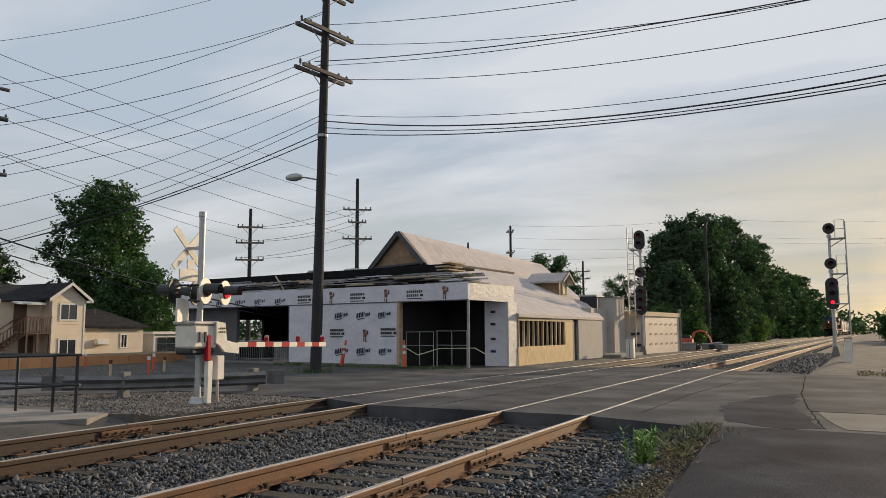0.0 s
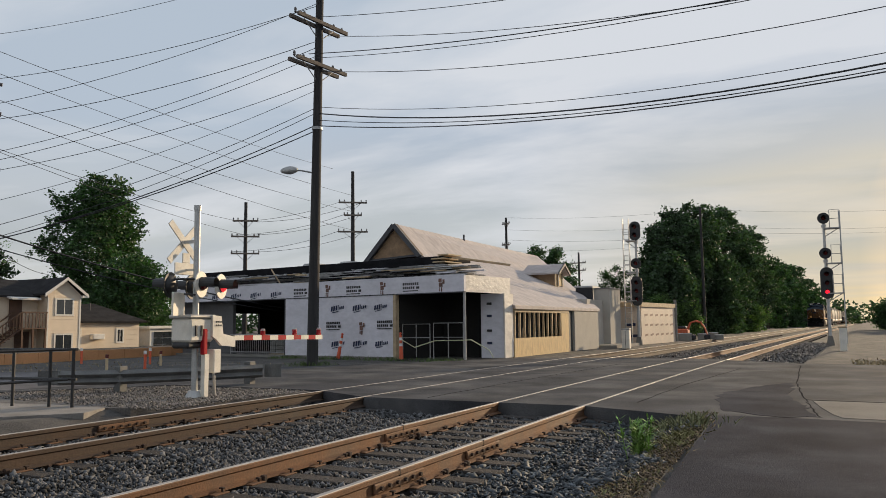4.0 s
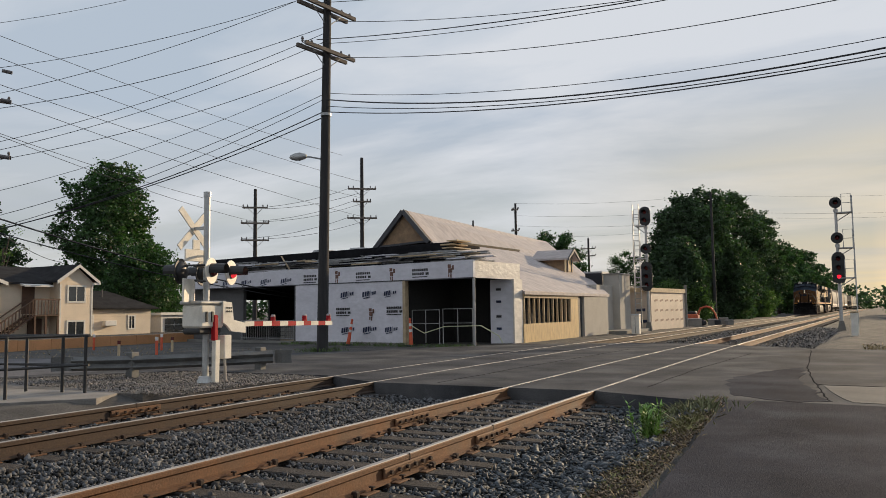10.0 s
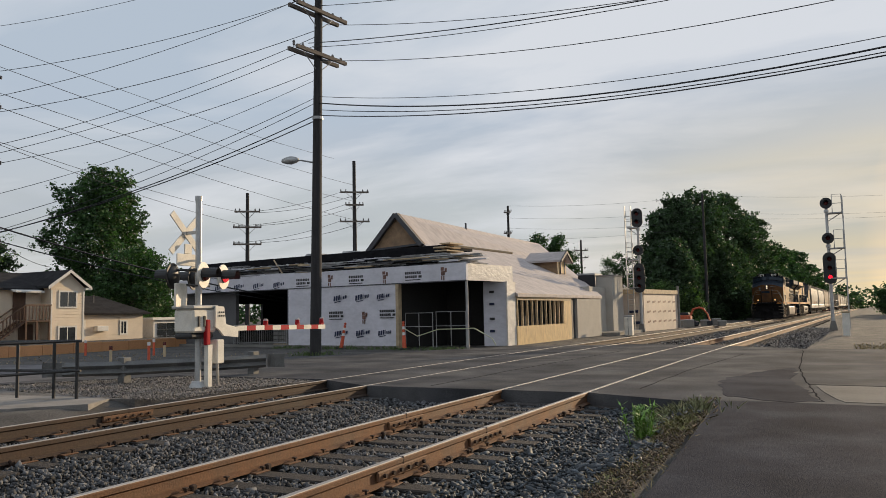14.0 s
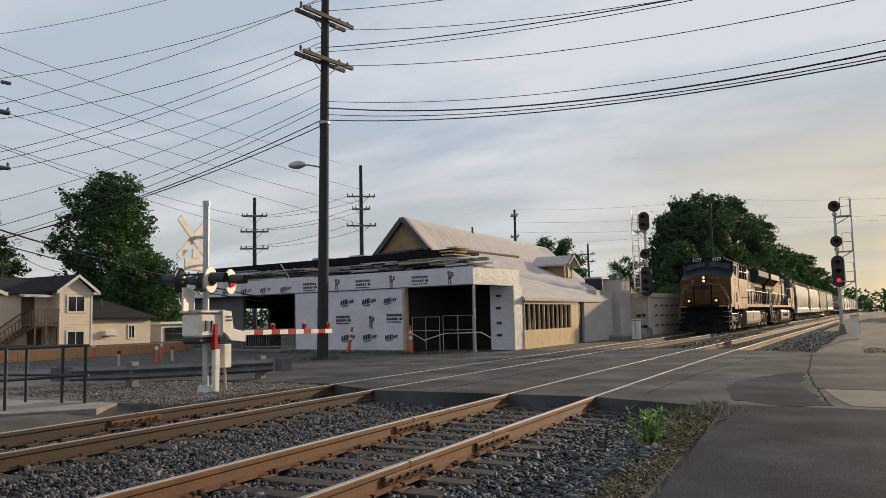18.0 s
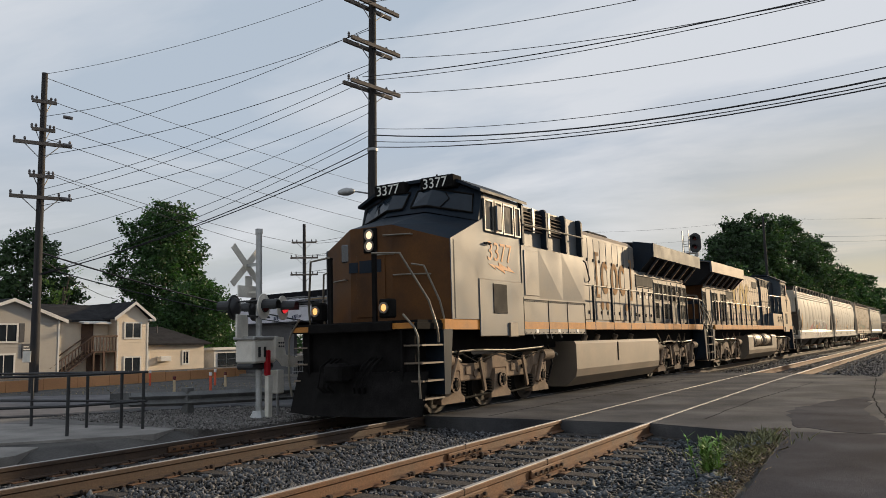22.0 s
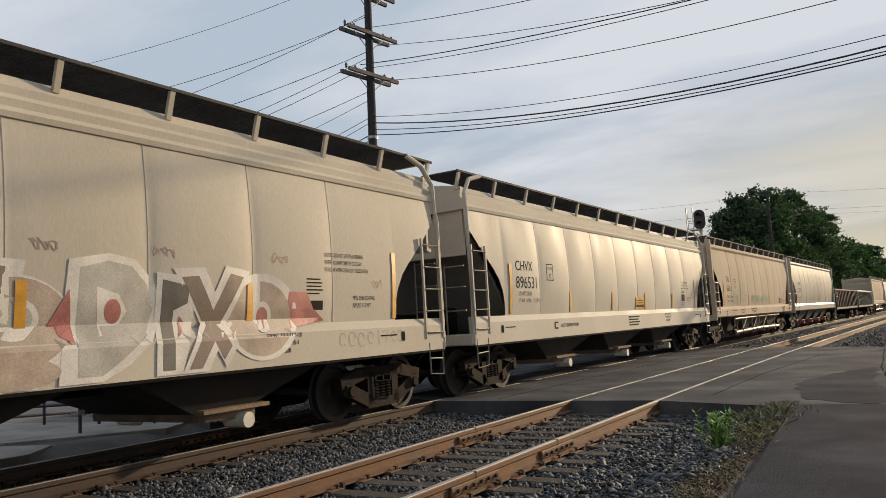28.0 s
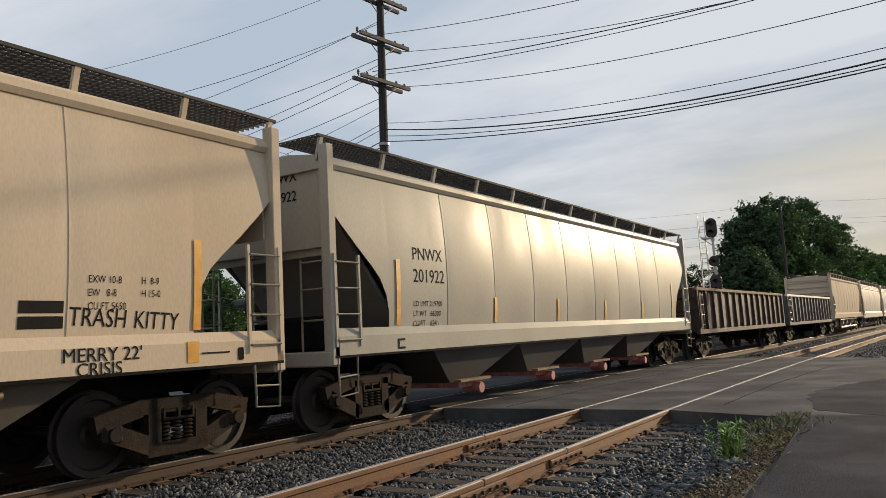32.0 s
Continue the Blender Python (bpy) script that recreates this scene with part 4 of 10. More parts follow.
WHEEL = mat("wheel_steel", (0.032, 0.026, 0.022), 0.65, metal=0.3, vary=0.3, scale=6, fine=50, bump=0.1)
HANDRAIL = mat("handrail_grey", (0.20, 0.175, 0.135), 0.5, metal=0.2, vary=0.2, bump=0.05)
DARKGRILL = mat("grille_black", (0.010, 0.010, 0.011), 0.8, vary=0.3, bump=0.1, spec=0.2)
WINDOW_TRIM = mat("window_trim", (0.19, 0.175, 0.15), 0.5, metal=0.2, vary=0.15, bump=0.03)
LENS = mat("headlight", (0.25, 0.2, 0.15), 0.3, vary=0, bump=0, emit=(1.0, 0.74, 0.48), emit_strength=1.25)
LENS_DIM = mat("ditch_light", (0.25, 0.12, 0.04), 0.3, vary=0, bump=0, emit=(1.0, 0.50, 0.16), emit_strength=1.3)
BEZEL = mat("lens_bezel", (0.20, 0.17, 0.14), 0.4, metal=0.6, vary=0.15, bump=0.03)
WINDSCREEN = mat("windscreen_glass", (0.016, 0.024, 0.034), 0.12, vary=0.1, bump=0, spec=0.28)
INK = mat("black_marking", (0.016, 0.015, 0.014), 0.8, vary=0.25, bump=0.02, spec=0.1)
NUMBER_WHITE = mat("number_white", (0.80, 0.78, 0.72), 0.5, vary=0.05, bump=0)


def lettering(text, size, material, thick=0.004):
    """Mesh data of a line of text in the x-y plane, its lower left corner at the origin."""
    cu = bpy.data.curves.new("lettering", "FONT")
    cu.body, cu.size, cu.extrude, cu.resolution_u = text, size, thick, 3
    ob = new("lettering", cu)
    me = bpy.data.meshes.new_from_object(ob.evaluated_get(bpy.context.evaluated_depsgraph_get()))
    bpy.data.objects.remove(ob)
    bpy.data.curves.remove(cu)
    me.name = "lettering"
    me.materials.clear()
    me.materials.append(material)
    return me


def on_side(side, x, y, z):
    """Lays an x-y drawing on a wall that faces +x (side 1) or -x (side -1)."""
    return Matrix(((0, 0, side, x), (side, 0, 0, y), (0, 1, 0, z), (0, 0, 0, 1)))


def wheel_profile(r):
    return [(0.06, -0.07), (r * 0.30, -0.07), (r * 0.38, -0.035), (r * 0.80, -0.02), (r * 0.84, -0.065), (r, -0.065), (r - 0.004, 0.03), (r + 0.026, 0.045), (r + 0.026, 0.07),
            (r * 0.84, 0.07), (r * 0.78, 0.01), (r * 0.4, 0.02), (r * 0.3, 0.07), (0.06, 0.07)]


WHEELS = []          # wheelsets that turn: (object, radius, its car)


def wheelset(parent, y, r, car):
    """An axle with two wheels, which turns as the car rolls."""
    w = Mesh().cyl((-0.9, 0, 0), (0.9, 0, 0), 0.075, n=10)
    axle = part("wheelset", w, WHEEL, parent, m=pose(0, y, r), smooth=40)
    for sx in (-1, 1):
        part("wheel", Mesh().lathe(wheel_profile(r), (sx * GAUGE / 2, 0, 0), (-sx, 0, 0), 28), WHEEL, axle, smooth=35)
    WHEELS.append((axle, r, car))
    return axle


def loco_truck(car, y0, axles, plated):
    """A three-axle truck."""
    truck = part("truck", beam(Mesh(), (0, y0 - 2.3, 0.62), (0, y0 + 2.3, 0.62), 0.5, 0.25), UNDER, car, "grimy six-wheel truck")
    for a in axles:
        wheelset(truck, a, 0.53, car)
    for sx in (-1, 1):
        x = sx * 1.06
        g = Mesh()
        ys, lo, hi, out = [], [], [], []
        if plated:
            shape = ((-0.52, 0.58, 0.92, 0.09), (-0.38, 0.58, 0.98, 0.11), (-0.30, 0.78, 1.08, 0.15), (0.30, 0.78, 1.08, 0.15), (0.38, 0.58, 0.98, 0.11), (0.52, 0.58, 0.92, 0.09))
        else:
            shape = ((-0.80, 0.44, 0.80, 0.10), (-0.55, 0.52, 0.90, 0.12), (-0.34, 0.74, 1.04, 0.15), (0.0, 0.80, 1.07, 0.16), (0.34, 0.74, 1.04, 0.15), (0.55, 0.52, 0.90, 0.12), (0.80, 0.44, 0.80, 0.10))
        for a in axles:
            for d, l, h, o in shape:
                ys.append(a + d), lo.append(l), hi.append(h), out.append(o)
        ring = lambda y, l, h, o: [(x - sx * 0.09, y, l), (x + sx * (o - 0.02), y, l), (x + sx * o, y, l + 0.025), (x + sx * o, y, h - 0.025), (x + sx * (o - 0.02), y, h), (x - sx * 0.09, y, h)]
        g.rings([ring(*q) for q in zip(ys, lo, hi, out)])
        fr = part("side_frame", g, TRUCK, truck)
        for a, b in zip(axles, axles[1:]):
            m = (a + b) / 2
            part("frame_boss", Mesh().cyl((x + sx * 0.08, m, 0.72), (x + sx * 0.125, m, 0.72), 0.075, n=14).box(*sorted((x + sx * 0.08, x + sx * 0.115)), m - 0.36, m - 0.16, 0.70, 0.86, 0.012), TRUCK, fr, smooth=40)
            part("frame_hole", Mesh().cyl((x + sx * 0.10, m + 0.2, 0.78), (x + sx * 0.132, m + 0.2, 0.78), 0.05, n=12), UNDER, fr)
            part("brake_lever", beam(Mesh(), (x + sx * 0.17, m + 0.1, 1.02), (x + sx * 0.17, m + 0.28, 0.36), 0.05, 0.09), TRUCK, truck)
            part("brake_shoe", Mesh().prism([(m + 0.22, 0.30), (m + 0.36, 0.36), (m + 0.40, 0.62), (m + 0.30, 0.66), (m + 0.24, 0.52)], "x", *sorted((sx * 0.72, sx * 0.86))), UNDER, truck)
            part("tie_rod", Mesh().cyl((x + sx * 0.13, a + 0.4, 0.26), (x + sx * 0.13, b - 0.4, 0.30), 0.024, n=8), UNDER, truck)
        for a in (axles[0], axles[2]):
            d = part("damper", Mesh().cyl((x + sx * 0.22, a - 0.28, 0.42), (x + sx * 0.20, a + 0.10, 1.02), 0.05, n=10), TRUCK, truck, smooth=40)
            part("damper_rod", Mesh().cyl((x + sx * 0.20, a + 0.10, 1.02), (x + sx * 0.19, a + 0.2, 1.18), 0.024, n=8), UNDER, d)
        part("air_line", Mesh().tube([(x + sx * 0.14, axles[0] - 0.5, 1.0), (x + sx * 0.2, axles[0] + 0.3, 1.12), (x + sx * 0.18, axles[0] + 0.9, 0.94), (x + sx * 0.2, axles[1], 1.12), (x + sx * 0.18, axles[1] + 0.9, 0.95), (x + sx * 0.2, axles[2], 1.1)], 0.016, 6), UNDER, truck)
        for a in axles:
            xo = sx * 1.17
            b = Mesh().rings([[(xo + sx * dx, a + yy, zz) for yy, zz in ((-0.42, 0.20), (-0.42, 0.29), (-0.30, 0.36), (-0.23, 0.78), (0.23, 0.78), (0.30, 0.36), (0.42, 0.29), (0.42, 0.20))]
                              for dx in (-0.13, 0.06)])
            if not plated:
                b = Mesh().box(*sorted((xo - sx * 0.13, xo + sx * 0.06)), a - 0.19, a + 0.19, 0.36, 0.76, 0.04)
                beam(b, (xo, a - 0.44, 0.27), (xo, a + 0.44, 0.27), 0.12, 0.07)
                beam(b, (xo, a - 0.30, 0.27), (xo, a - 0.16, 0.42), 0.10, 0.07)
                beam(b, (xo, a + 0.30, 0.27), (xo, a + 0.16, 0.42), 0.10, 0.07)
            box = part("journal_box", b, TRUCK, truck)
            for q in range(6):
                w = math.pi * q / 3
                part("cap_bolt", Mesh().cyl((xo + sx * 0.10, a + 0.10 * math.cos(w), 0.55 + 0.10 * math.sin(w)), (xo + sx * 0.125, a + 0.10 * math.cos(w), 0.55 + 0.10 * math.sin(w)), 0.016, n=6), TRUCK, box)
            part("bearing_cap", Mesh().lathe([(0.0, 0.0), (0.15, 0.0), (0.15, 0.03), (0.12, 0.05), (0.07, 0.05), (0.06, 0.09), (0.0, 0.09)], (xo + sx * 0.06, a, 0.55), (sx, 0, 0), 16),
                 UNDER, box, smooth=40)
            part("bearing_ring", Mesh().hoop(0.13, 0.165, 0.02, (xo + sx * 0.11, a, 0.55), (sx, 0, 0), 18), TRUCK, box)
            for q in (-1, 1):
                s = Mesh()
                for k in range(5):
                    s.lathe([(0.06, 0), (0.085, 0.018), (0.06, 0.036)], (sx * 1.16, a + q * 0.42, 0.31 + 0.06 * k), (0, 0, 1), 10)
                part("coil_spring", s, UNDER, truck)
        for a, b in ((axles[0] - 0.62, axles[0] - 0.1), (axles[2] + 0.1, axles[2] + 0.62)):
            c = part("brake_cylinder", Mesh().cyl((sx * 1.22, a, 1.0), (sx * 1.22, b, 1.0), 0.13, n=14), TRUCK, truck, smooth=40)
            part("brake_rod", Mesh().tube([(sx * 1.22, b, 1.0), (sx * 1.22, b + 0.3, 1.02), (sx * 1.18, b + 0.5, 0.98)], 0.03), HANDRAIL, c)
        part("brake_pipe", Mesh().tube([(sx * 1.2, y0 - 2.2, 1.14), (sx * 1.22, y0 - 1.0, 1.18), (sx * 1.22, y0 + 0.6, 1.14), (sx * 1.2, y0 + 2.2, 1.18)], 0.022), HANDRAIL, truck)
        for q in (-1, 1):
            part("sand_hose", Mesh().tube([(sx * 1.25, y0 + q * 2.35, 1.2), (sx * 1.28, y0 + q * 2.5, 0.8), (sx * 1.1, y0 + q * 2.55, 0.35), (sx * 0.85, y0 + q * 2.6, 0.1)], 0.025), UNDER, truck)
    return truck


def decal(name, me, material, parent, side, x, y, z, label=""):
    return part(name, me, None, parent, label, on_side(side, x, y, z))


def rect(w, h):
    return [(0, 0), (w, 0), (w, h), (0, h)]


def flat(outline, material, name="marking"):
    """A thin plate with the outline in x-y."""
    return Mesh().prism(outline, "z", -0.003, 0.003).data(name, material)


def ring_shape(w, h, t, material, gap=True):
    """A plain open ring of thickness t, as painted."""
    pts, n = [], 22
    a0, a1 = (0.7, 2 * math.pi - 0.7) if gap else (0.0, 2 * math.pi)
    for k in range(n + 1):
        a = a0 + (a1 - a0) * k / n
        pts.append((w / 2 + w / 2 * math.cos(a), h / 2 + h / 2 * math.sin(a)))
    for k in range(n, -1, -1):
        a = a0 + (a1 - a0) * k / n
        pts.append((w / 2 + (w / 2 - t) * math.cos(a), h / 2 + (h / 2 - t) * math.sin(a)))
    g = Mesh()
    m = n + 1
    g.add([(x, y, 0.003) for x, y in pts], [(k, k + 1, 2 * m - 2 - k, 2 * m - 1 - k) for k in range(n)])
    return g.data("painted_ring", material)


MID = 9.4            # from the side edge of the nose to the middle of a locomotive


def locomotive(label, lead):
    car = thing("locomotive", label, "locomotive", "locomotives at the head of the train")
    Y = lambda s: s - MID
    top = 4.42
    # frame, walkway and underframe
    part("underframe", Mesh().box(-0.95, 0.95, Y(-0.5), Y(19.0), 1.15, 1.58), UNDER, car)
    part("walkway", Mesh().box(-1.44, 1.44, Y(-0.9), Y(18.9), 1.70, 1.75), UNDER, car)
    for sx in (-1, 1):
        part("side_sill", Mesh().box(min(sx * 1.40, sx * 1.50), max(sx * 1.40, sx * 1.50), Y(-0.12), Y(18.65), 1.57, 1.77, 0.01), LOCO_YELLOW, car, "grimy yellow side sill stripe")
    # nose
    N = lambda q: Y(1.25 - (1.25 - q) * 0.87)
    ring = lambda z, k=1.0, f=0.0: [(-1.5 * k, N(0.0 + f), z), (-0.50 * k, N(-0.55 + f), z), (0.50 * k, N(-0.55 + f), z), (1.5 * k, N(0.0 + f), z), (1.5 * k, N(1.25), z), (-1.5 * k, N(1.25), z)]
    g = Mesh()
    a = ring(1.77)
    b = [(-1.5, N(0.0), 3.26), (-0.50, N(-0.55), 3.58), (0.50, N(-0.55), 3.58), (1.5, N(0.0), 3.26), (1.5, N(1.25), 3.72), (-1.5, N(1.25), 3.72)]
    g.rings([a, b], caps=False)
    nose = part("nose", g, YELLOW_SHADED if lead else LOCO_BLUE, car, "grimy yellow front of the nose, colour darkened for shade" if lead else "")
    g = Mesh()
    g.add([*b, (-0.5, N(0.86), 3.97), (0.5, N(0.86), 3.97)], [(0, 1, 6, 5), (1, 2, 7, 6), (2, 3, 4, 7)])
    part("nose_top", g, LOCO_NAVY, car)
    for sx in (-1, 1):
        part("nose_side", Mesh().prism([(N(-0.02), 1.77), (N(1.44), 1.77), (N(1.44), 3.80), (N(1.25), 3.73), (N(-0.02), 3.275)], "x", *sorted((sx * 1.492, sx * 1.512))), LOCO_BLUE, car)
    part("nose_door", Mesh().box(-0.34, 0.34, N(-0.575), N(-0.54), 1.85, 3.05, 0.008), YELLOW_SHADED if lead else LOCO_BLUE, nose)
    part("nose_window", Mesh().box(-0.78, -0.56, N(-0.50), N(-0.45), 2.95, 3.3, 0.03, Matrix.Identity(4)), GLASS, nose)
    if lead:
        part("nose_mark", Mesh().box(-0.52, -0.30, N(-0.585), N(-0.575), 2.72, 2.92).box(-0.26, 0.26, N(-0.585), N(-0.575), 2.70, 2.94), LOCO_NAVY, nose, "dark blue painted shape")
        for x0, x1, z in ((0.10, 0.52, 3.02), (0.55, 1.15, 2.62), (0.35, 0.85, 3.38), (-1.1, -0.62, 2.6)):
            f = lambda x: N(-0.55 + 0.55 * max(0.0, abs(x) - 0.5)) - 0.03
            part("nose_grab", Mesh().tube([(x0, f(x0) + 0.03, z), (x0, f(x0) - 0.05, z), (x1, f(x1) - 0.05, z), (x1, f(x1) + 0.03, z)], 0.016), HANDRAIL, nose)
        part("corner_stripe", Mesh().prism([(1.46, N(0.0) - 0.012), (1.51, N(0.04)), (1.516, N(0.12)), (1.505, N(0.12)), (1.49, N(0.02))], "z", 1.78, 3.26), LOCO_NAVY, car)
    hl = part("headlight_box", Mesh().box(-0.16, 0.16, N(-0.60), N(-0.5), 3.08, 3.56, 0.02), UNDER, car)
    for z in (3.21, 3.42):
        part("headlight", Mesh().lathe([(0.0, 0.03), (0.05, 0.024), (0.076, 0.0), (0.0, 0.0)], (0, N(-0.602), z), (0, -1, 0), 18), LENS if lead else GLASS, hl, "glowing headlight" if lead else "", smooth=40)
        part("bezel", Mesh().hoop(0.076, 0.112, 0.02, (0, N(-0.60), z), (0, -1, 0), 18), BEZEL, hl, smooth=40)
    # cab
    def cabring(s, w, zs, zc):
        return [(-w, Y(s), 1.77), (-w, Y(s), zs), (-0.75, Y(s), zc), (0.75, Y(s), zc), (w, Y(s), zs), (w, Y(s), 1.77)]
    g = Mesh().rings([cabring(1.42, 1.49, 4.32, 4.68), cabring(3.08, 1.49, 4.34, 4.68)])
    part("cab", g, LOCO_BLUE, car)
    brow = lambda u, w: (0.86 + 0.395 * max(0.0, abs(u) - 0.5) / 0.99 + (0.56 - 0.37 * abs(u) / 1.5) * w, 3.98 - 0.24 * max(0.0, abs(u) - 0.5) / 0.99 + 0.72 * w - 0.05 * abs(u) * w)
    cols = (-1.49, -1.0, -0.5, 0.0, 0.5, 1.0, 1.49)
    g = Mesh().rings([[(u, Y(brow(u, w)[0]), brow(u, w)[1]) for u in cols] for w in (0.0, 0.5, 1.0)], closed=False)
    for sx in (-1, 1):
        g.add([(sx * 1.49, Y(brow(1.49, 0)[0]), 3.74), (sx * 1.49, Y(brow(1.49, 1)[0]), brow(1.49, 1)[1]), (sx * 1.49, Y(1.5), 4.36), (sx * 1.49, Y(1.5), 3.72)], [(0, 1, 2, 3)])
    part("cab_front", g, LOCO_NAVY, car, "dark navy windscreen panel of the cab")
    for sx in (-1, 1):
        p = lambda u, w, off: Vector((sx * u, Y(brow(u, w)[0]) - off, brow(u, w)[1] + off * 0.5))
        g = Mesh()
        q = [(0.10, 0.16), (0.5, 0.16), (1.0, 0.18), (1.38, 0.20), (1.34, 0.78), (1.0, 0.76), (0.5, 0.73), (0.10, 0.70)]
        for k in range(3):
            f = [q[k], q[k + 1], q[6 - k], q[7 - k]]
            g.rings([[p(u, w, 0.012) for u, w in f], [p(u, w, 0.03) for u, w in f]])
        ws = part("windscreen", g, WINDSCREEN, car, "dark glass windscreen")
        part("gasket", Mesh().tube([p(u, w, 0.03) for u, w in (*q, q[0])], 0.024, 6), UNDER, ws)
        part("wiper", Mesh().tube([p(0.75, 0.12, 0.05), p(0.9, 0.5, 0.05), p(0.8, 0.66, 0.05)], 0.012), UNDER, car)
    g = Mesh().rings([[(-1.56, Y(s), 4.33), (-0.78, Y(s), 4.70), (0.78, Y(s), 4.70), (1.56, Y(s), 4.33), (1.56, Y(s), 4.39), (0.78, Y(s), 4.77), (-0.78, Y(s), 4.77), (-1.56, Y(s), 4.39)] for s in (1.27, 3.36)])
    part("cab_roof", g, LOCO_NAVY, car)
    for sx in (-1, 1):
        box = part("number_board", Mesh().box(sx * 0.60 - 0.40, sx * 0.60 + 0.40, Y(1.13), Y(1.5), 4.48, 4.75, 0.02), UNDER, car)
        if lead:
            me = lettering("3377", 0.30, NUMBER_WHITE)
            part("number", me, None, box, "pale painted number", Matrix.Translation((sx * 0.60 - 0.335, Y(1.125), 4.51)) @ Matrix.Rotation(radians(90), 4, "X"))
        # side windows
        for k, (s0, s1) in enumerate(((1.46, 1.84), (1.90, 2.22), (2.26, 2.72), (2.78, 3.06))):
            fr = Mesh()
            xa, xb = sorted((sx * 1.49, sx * 1.535))
            z0, z1 = 3.56, 4.22
            for e in ((s0, s0 + 0.035, z0, z1), (s1 - 0.035, s1, z0, z1), (s0 + 0.035, s1 - 0.035, z0, z0 + 0.035), (s0 + 0.035, s1 - 0.035, z1 - 0.035, z1)):
                fr.box(xa, xb, Y(e[0]), Y(e[1]), e[2], e[3])
            w = part("side_window", fr, WINDOW_TRIM, car)
            part("pane", Mesh().box(*sorted((sx * 1.495, sx * 1.512)), Y(s0 + 0.03), Y(s1 - 0.03), z0 + 0.03, z1 - 0.03), GLASS, w)
        part("mirror", Mesh().box(*sorted((sx * 1.55, sx * 1.60)), Y(1.86), Y(2.06), 3.60, 4.12, 0.015), LOCO_BLUE, car)
        part("door_panel", Mesh().box(*sorted((sx * 1.50, sx * 1.528)), Y(1.16), Y(3.08), 1.44, 2.58, 0.012), LOCO_BLUE, car)
        part("side_grille", Mesh().box(*sorted((sx * 1.52, sx * 1.538)), Y(1.72), Y(2.30), 1.90, 2.50), DARKGRILL, car)
        part("equipment_box", Mesh().box(*sorted((sx * 1.50, sx * 1.56)), Y(2.36), Y(2.72), 1.42, 1.72, 0.01), TANK, car)
        part("cab_handle", Mesh().tube([(sx * 1.5, Y(1.42), 3.30), (sx * 1.56, Y(1.45), 3.30), (sx * 1.56, Y(1.62), 3.30), (sx * 1.5, Y(1.65), 3.30)], 0.02), UNDER, car)
        if not lead:
            # low cabinet beside the walkway, with the narrow hood behind it
            c = part("low_cabinet", Mesh().box(*sorted((sx * 1.06, sx * 1.49)), Y(3.08), Y(5.9), 1.76, 2.44, 0.015), LOCO_BLUE, car)
            for s0 in (3.3, 4.1):
                part("louvre", Mesh().box(*sorted((sx * 1.488, sx * 1.498)), Y(s0), Y(s0 + 0.45), 1.98, 2.30), DARKGRILL, c)
                for q in range(4):
                    part("slat", Mesh().box(*sorted((sx * 1.495, sx * 1.51)), Y(s0), Y(s0 + 0.45), 2.0 + 0.08 * q, 2.03 + 0.08 * q), LOCO_BLUE, c)
            for s0, s1 in ((6.31, 6.87), (5.57, 6.10), (5.0, 5.4)):
                v = part("vent", Mesh().box(*sorted((sx * 1.055, sx * 1.075)), Y(s0), Y(s1), 3.92, 4.30), DARKGRILL, car)
                for q in range(4):
                    part("slat", Mesh().box(*sorted((sx * 1.07, sx * 1.085)), Y(s0), Y(s1), 3.97 + 0.09 * q, 3.985 + 0.09 * q), UNDER, v)
            # navy plate: a dark door, with the recess's shadow painted in
            part("cab_recess", Mesh().box(*sorted((sx * 1.05, sx * 1.09)), Y(3.10), Y(4.55), 2.45, 4.28), LOCO_NAVY, car)
            for s0, s1 in ((4.6, 5.0), (5.05, 5.6), (5.65, 6.2), (6.25, 6.6)):
                part("hood_door", Mesh().box(*sorted((sx * 1.05, sx * 1.075)), Y(s0), Y(s1), 2.5, 3.85, 0.008), LOCO_BLUE, car)
            part("cab_rail", Mesh().tube([(sx * 1.47, Y(6.95), 2.80), (sx * 1.47, Y(6.53), 3.40), (sx * 1.47, Y(3.05), 3.43)], 0.02), HANDRAIL, car)
            for s0 in (6.5, 5.3, 4.1, 3.1):
                part("stanchion", Mesh().box(*sorted((sx * 1.45, sx * 1.49)), Y(s0 - 0.03), Y(s0 + 0.03), 2.44, 3.42), LOCO_NAVY, car)
            continue
        # wide section behind the cab, with its creased panels
        g = Mesh()
        xo, xi = sx * 1.505, sx * 1.42
        xi = sx * 1.435
        pts = [(xo, 3.10, 1.47), (xo, 6.65, 1.47), (xo, 6.65, 2.25), (xo, 3.10, 2.25), (xo, 3.95, 2.25), (xo, 3.95, 3.42), (xo, 3.10, 3.42), (xi, 3.96, 2.27), (xo, 5.28, 2.25), (xo, 5.28, 3.42), (xi, 5.29, 2.27), (xo, 6.65, 3.42), (sx * 1.38, 3.10, 3.46), (sx * 1.38, 6.65, 3.46)]
        g.add([(x, Y(y), z) for x, y, z in pts], [(0, 1, 2, 3), (3, 4, 5, 6), (5, 9, 8), (5, 8, 7), (4, 7, 8), (4, 5, 7), (9, 11, 2), (9, 2, 10), (8, 10, 2), (8, 9, 10), (6, 11, 13, 12)])
        part("side_panel", g, LOCO_BLUE, car)
        for s in (3.12, 4.4, 5.5, 6.62):
            part("panel_seam", Mesh().box(*sorted((sx * 1.50, sx * 1.514)), Y(s - 0.012), Y(s + 0.012), 1.48, 2.24), UNDER, car)
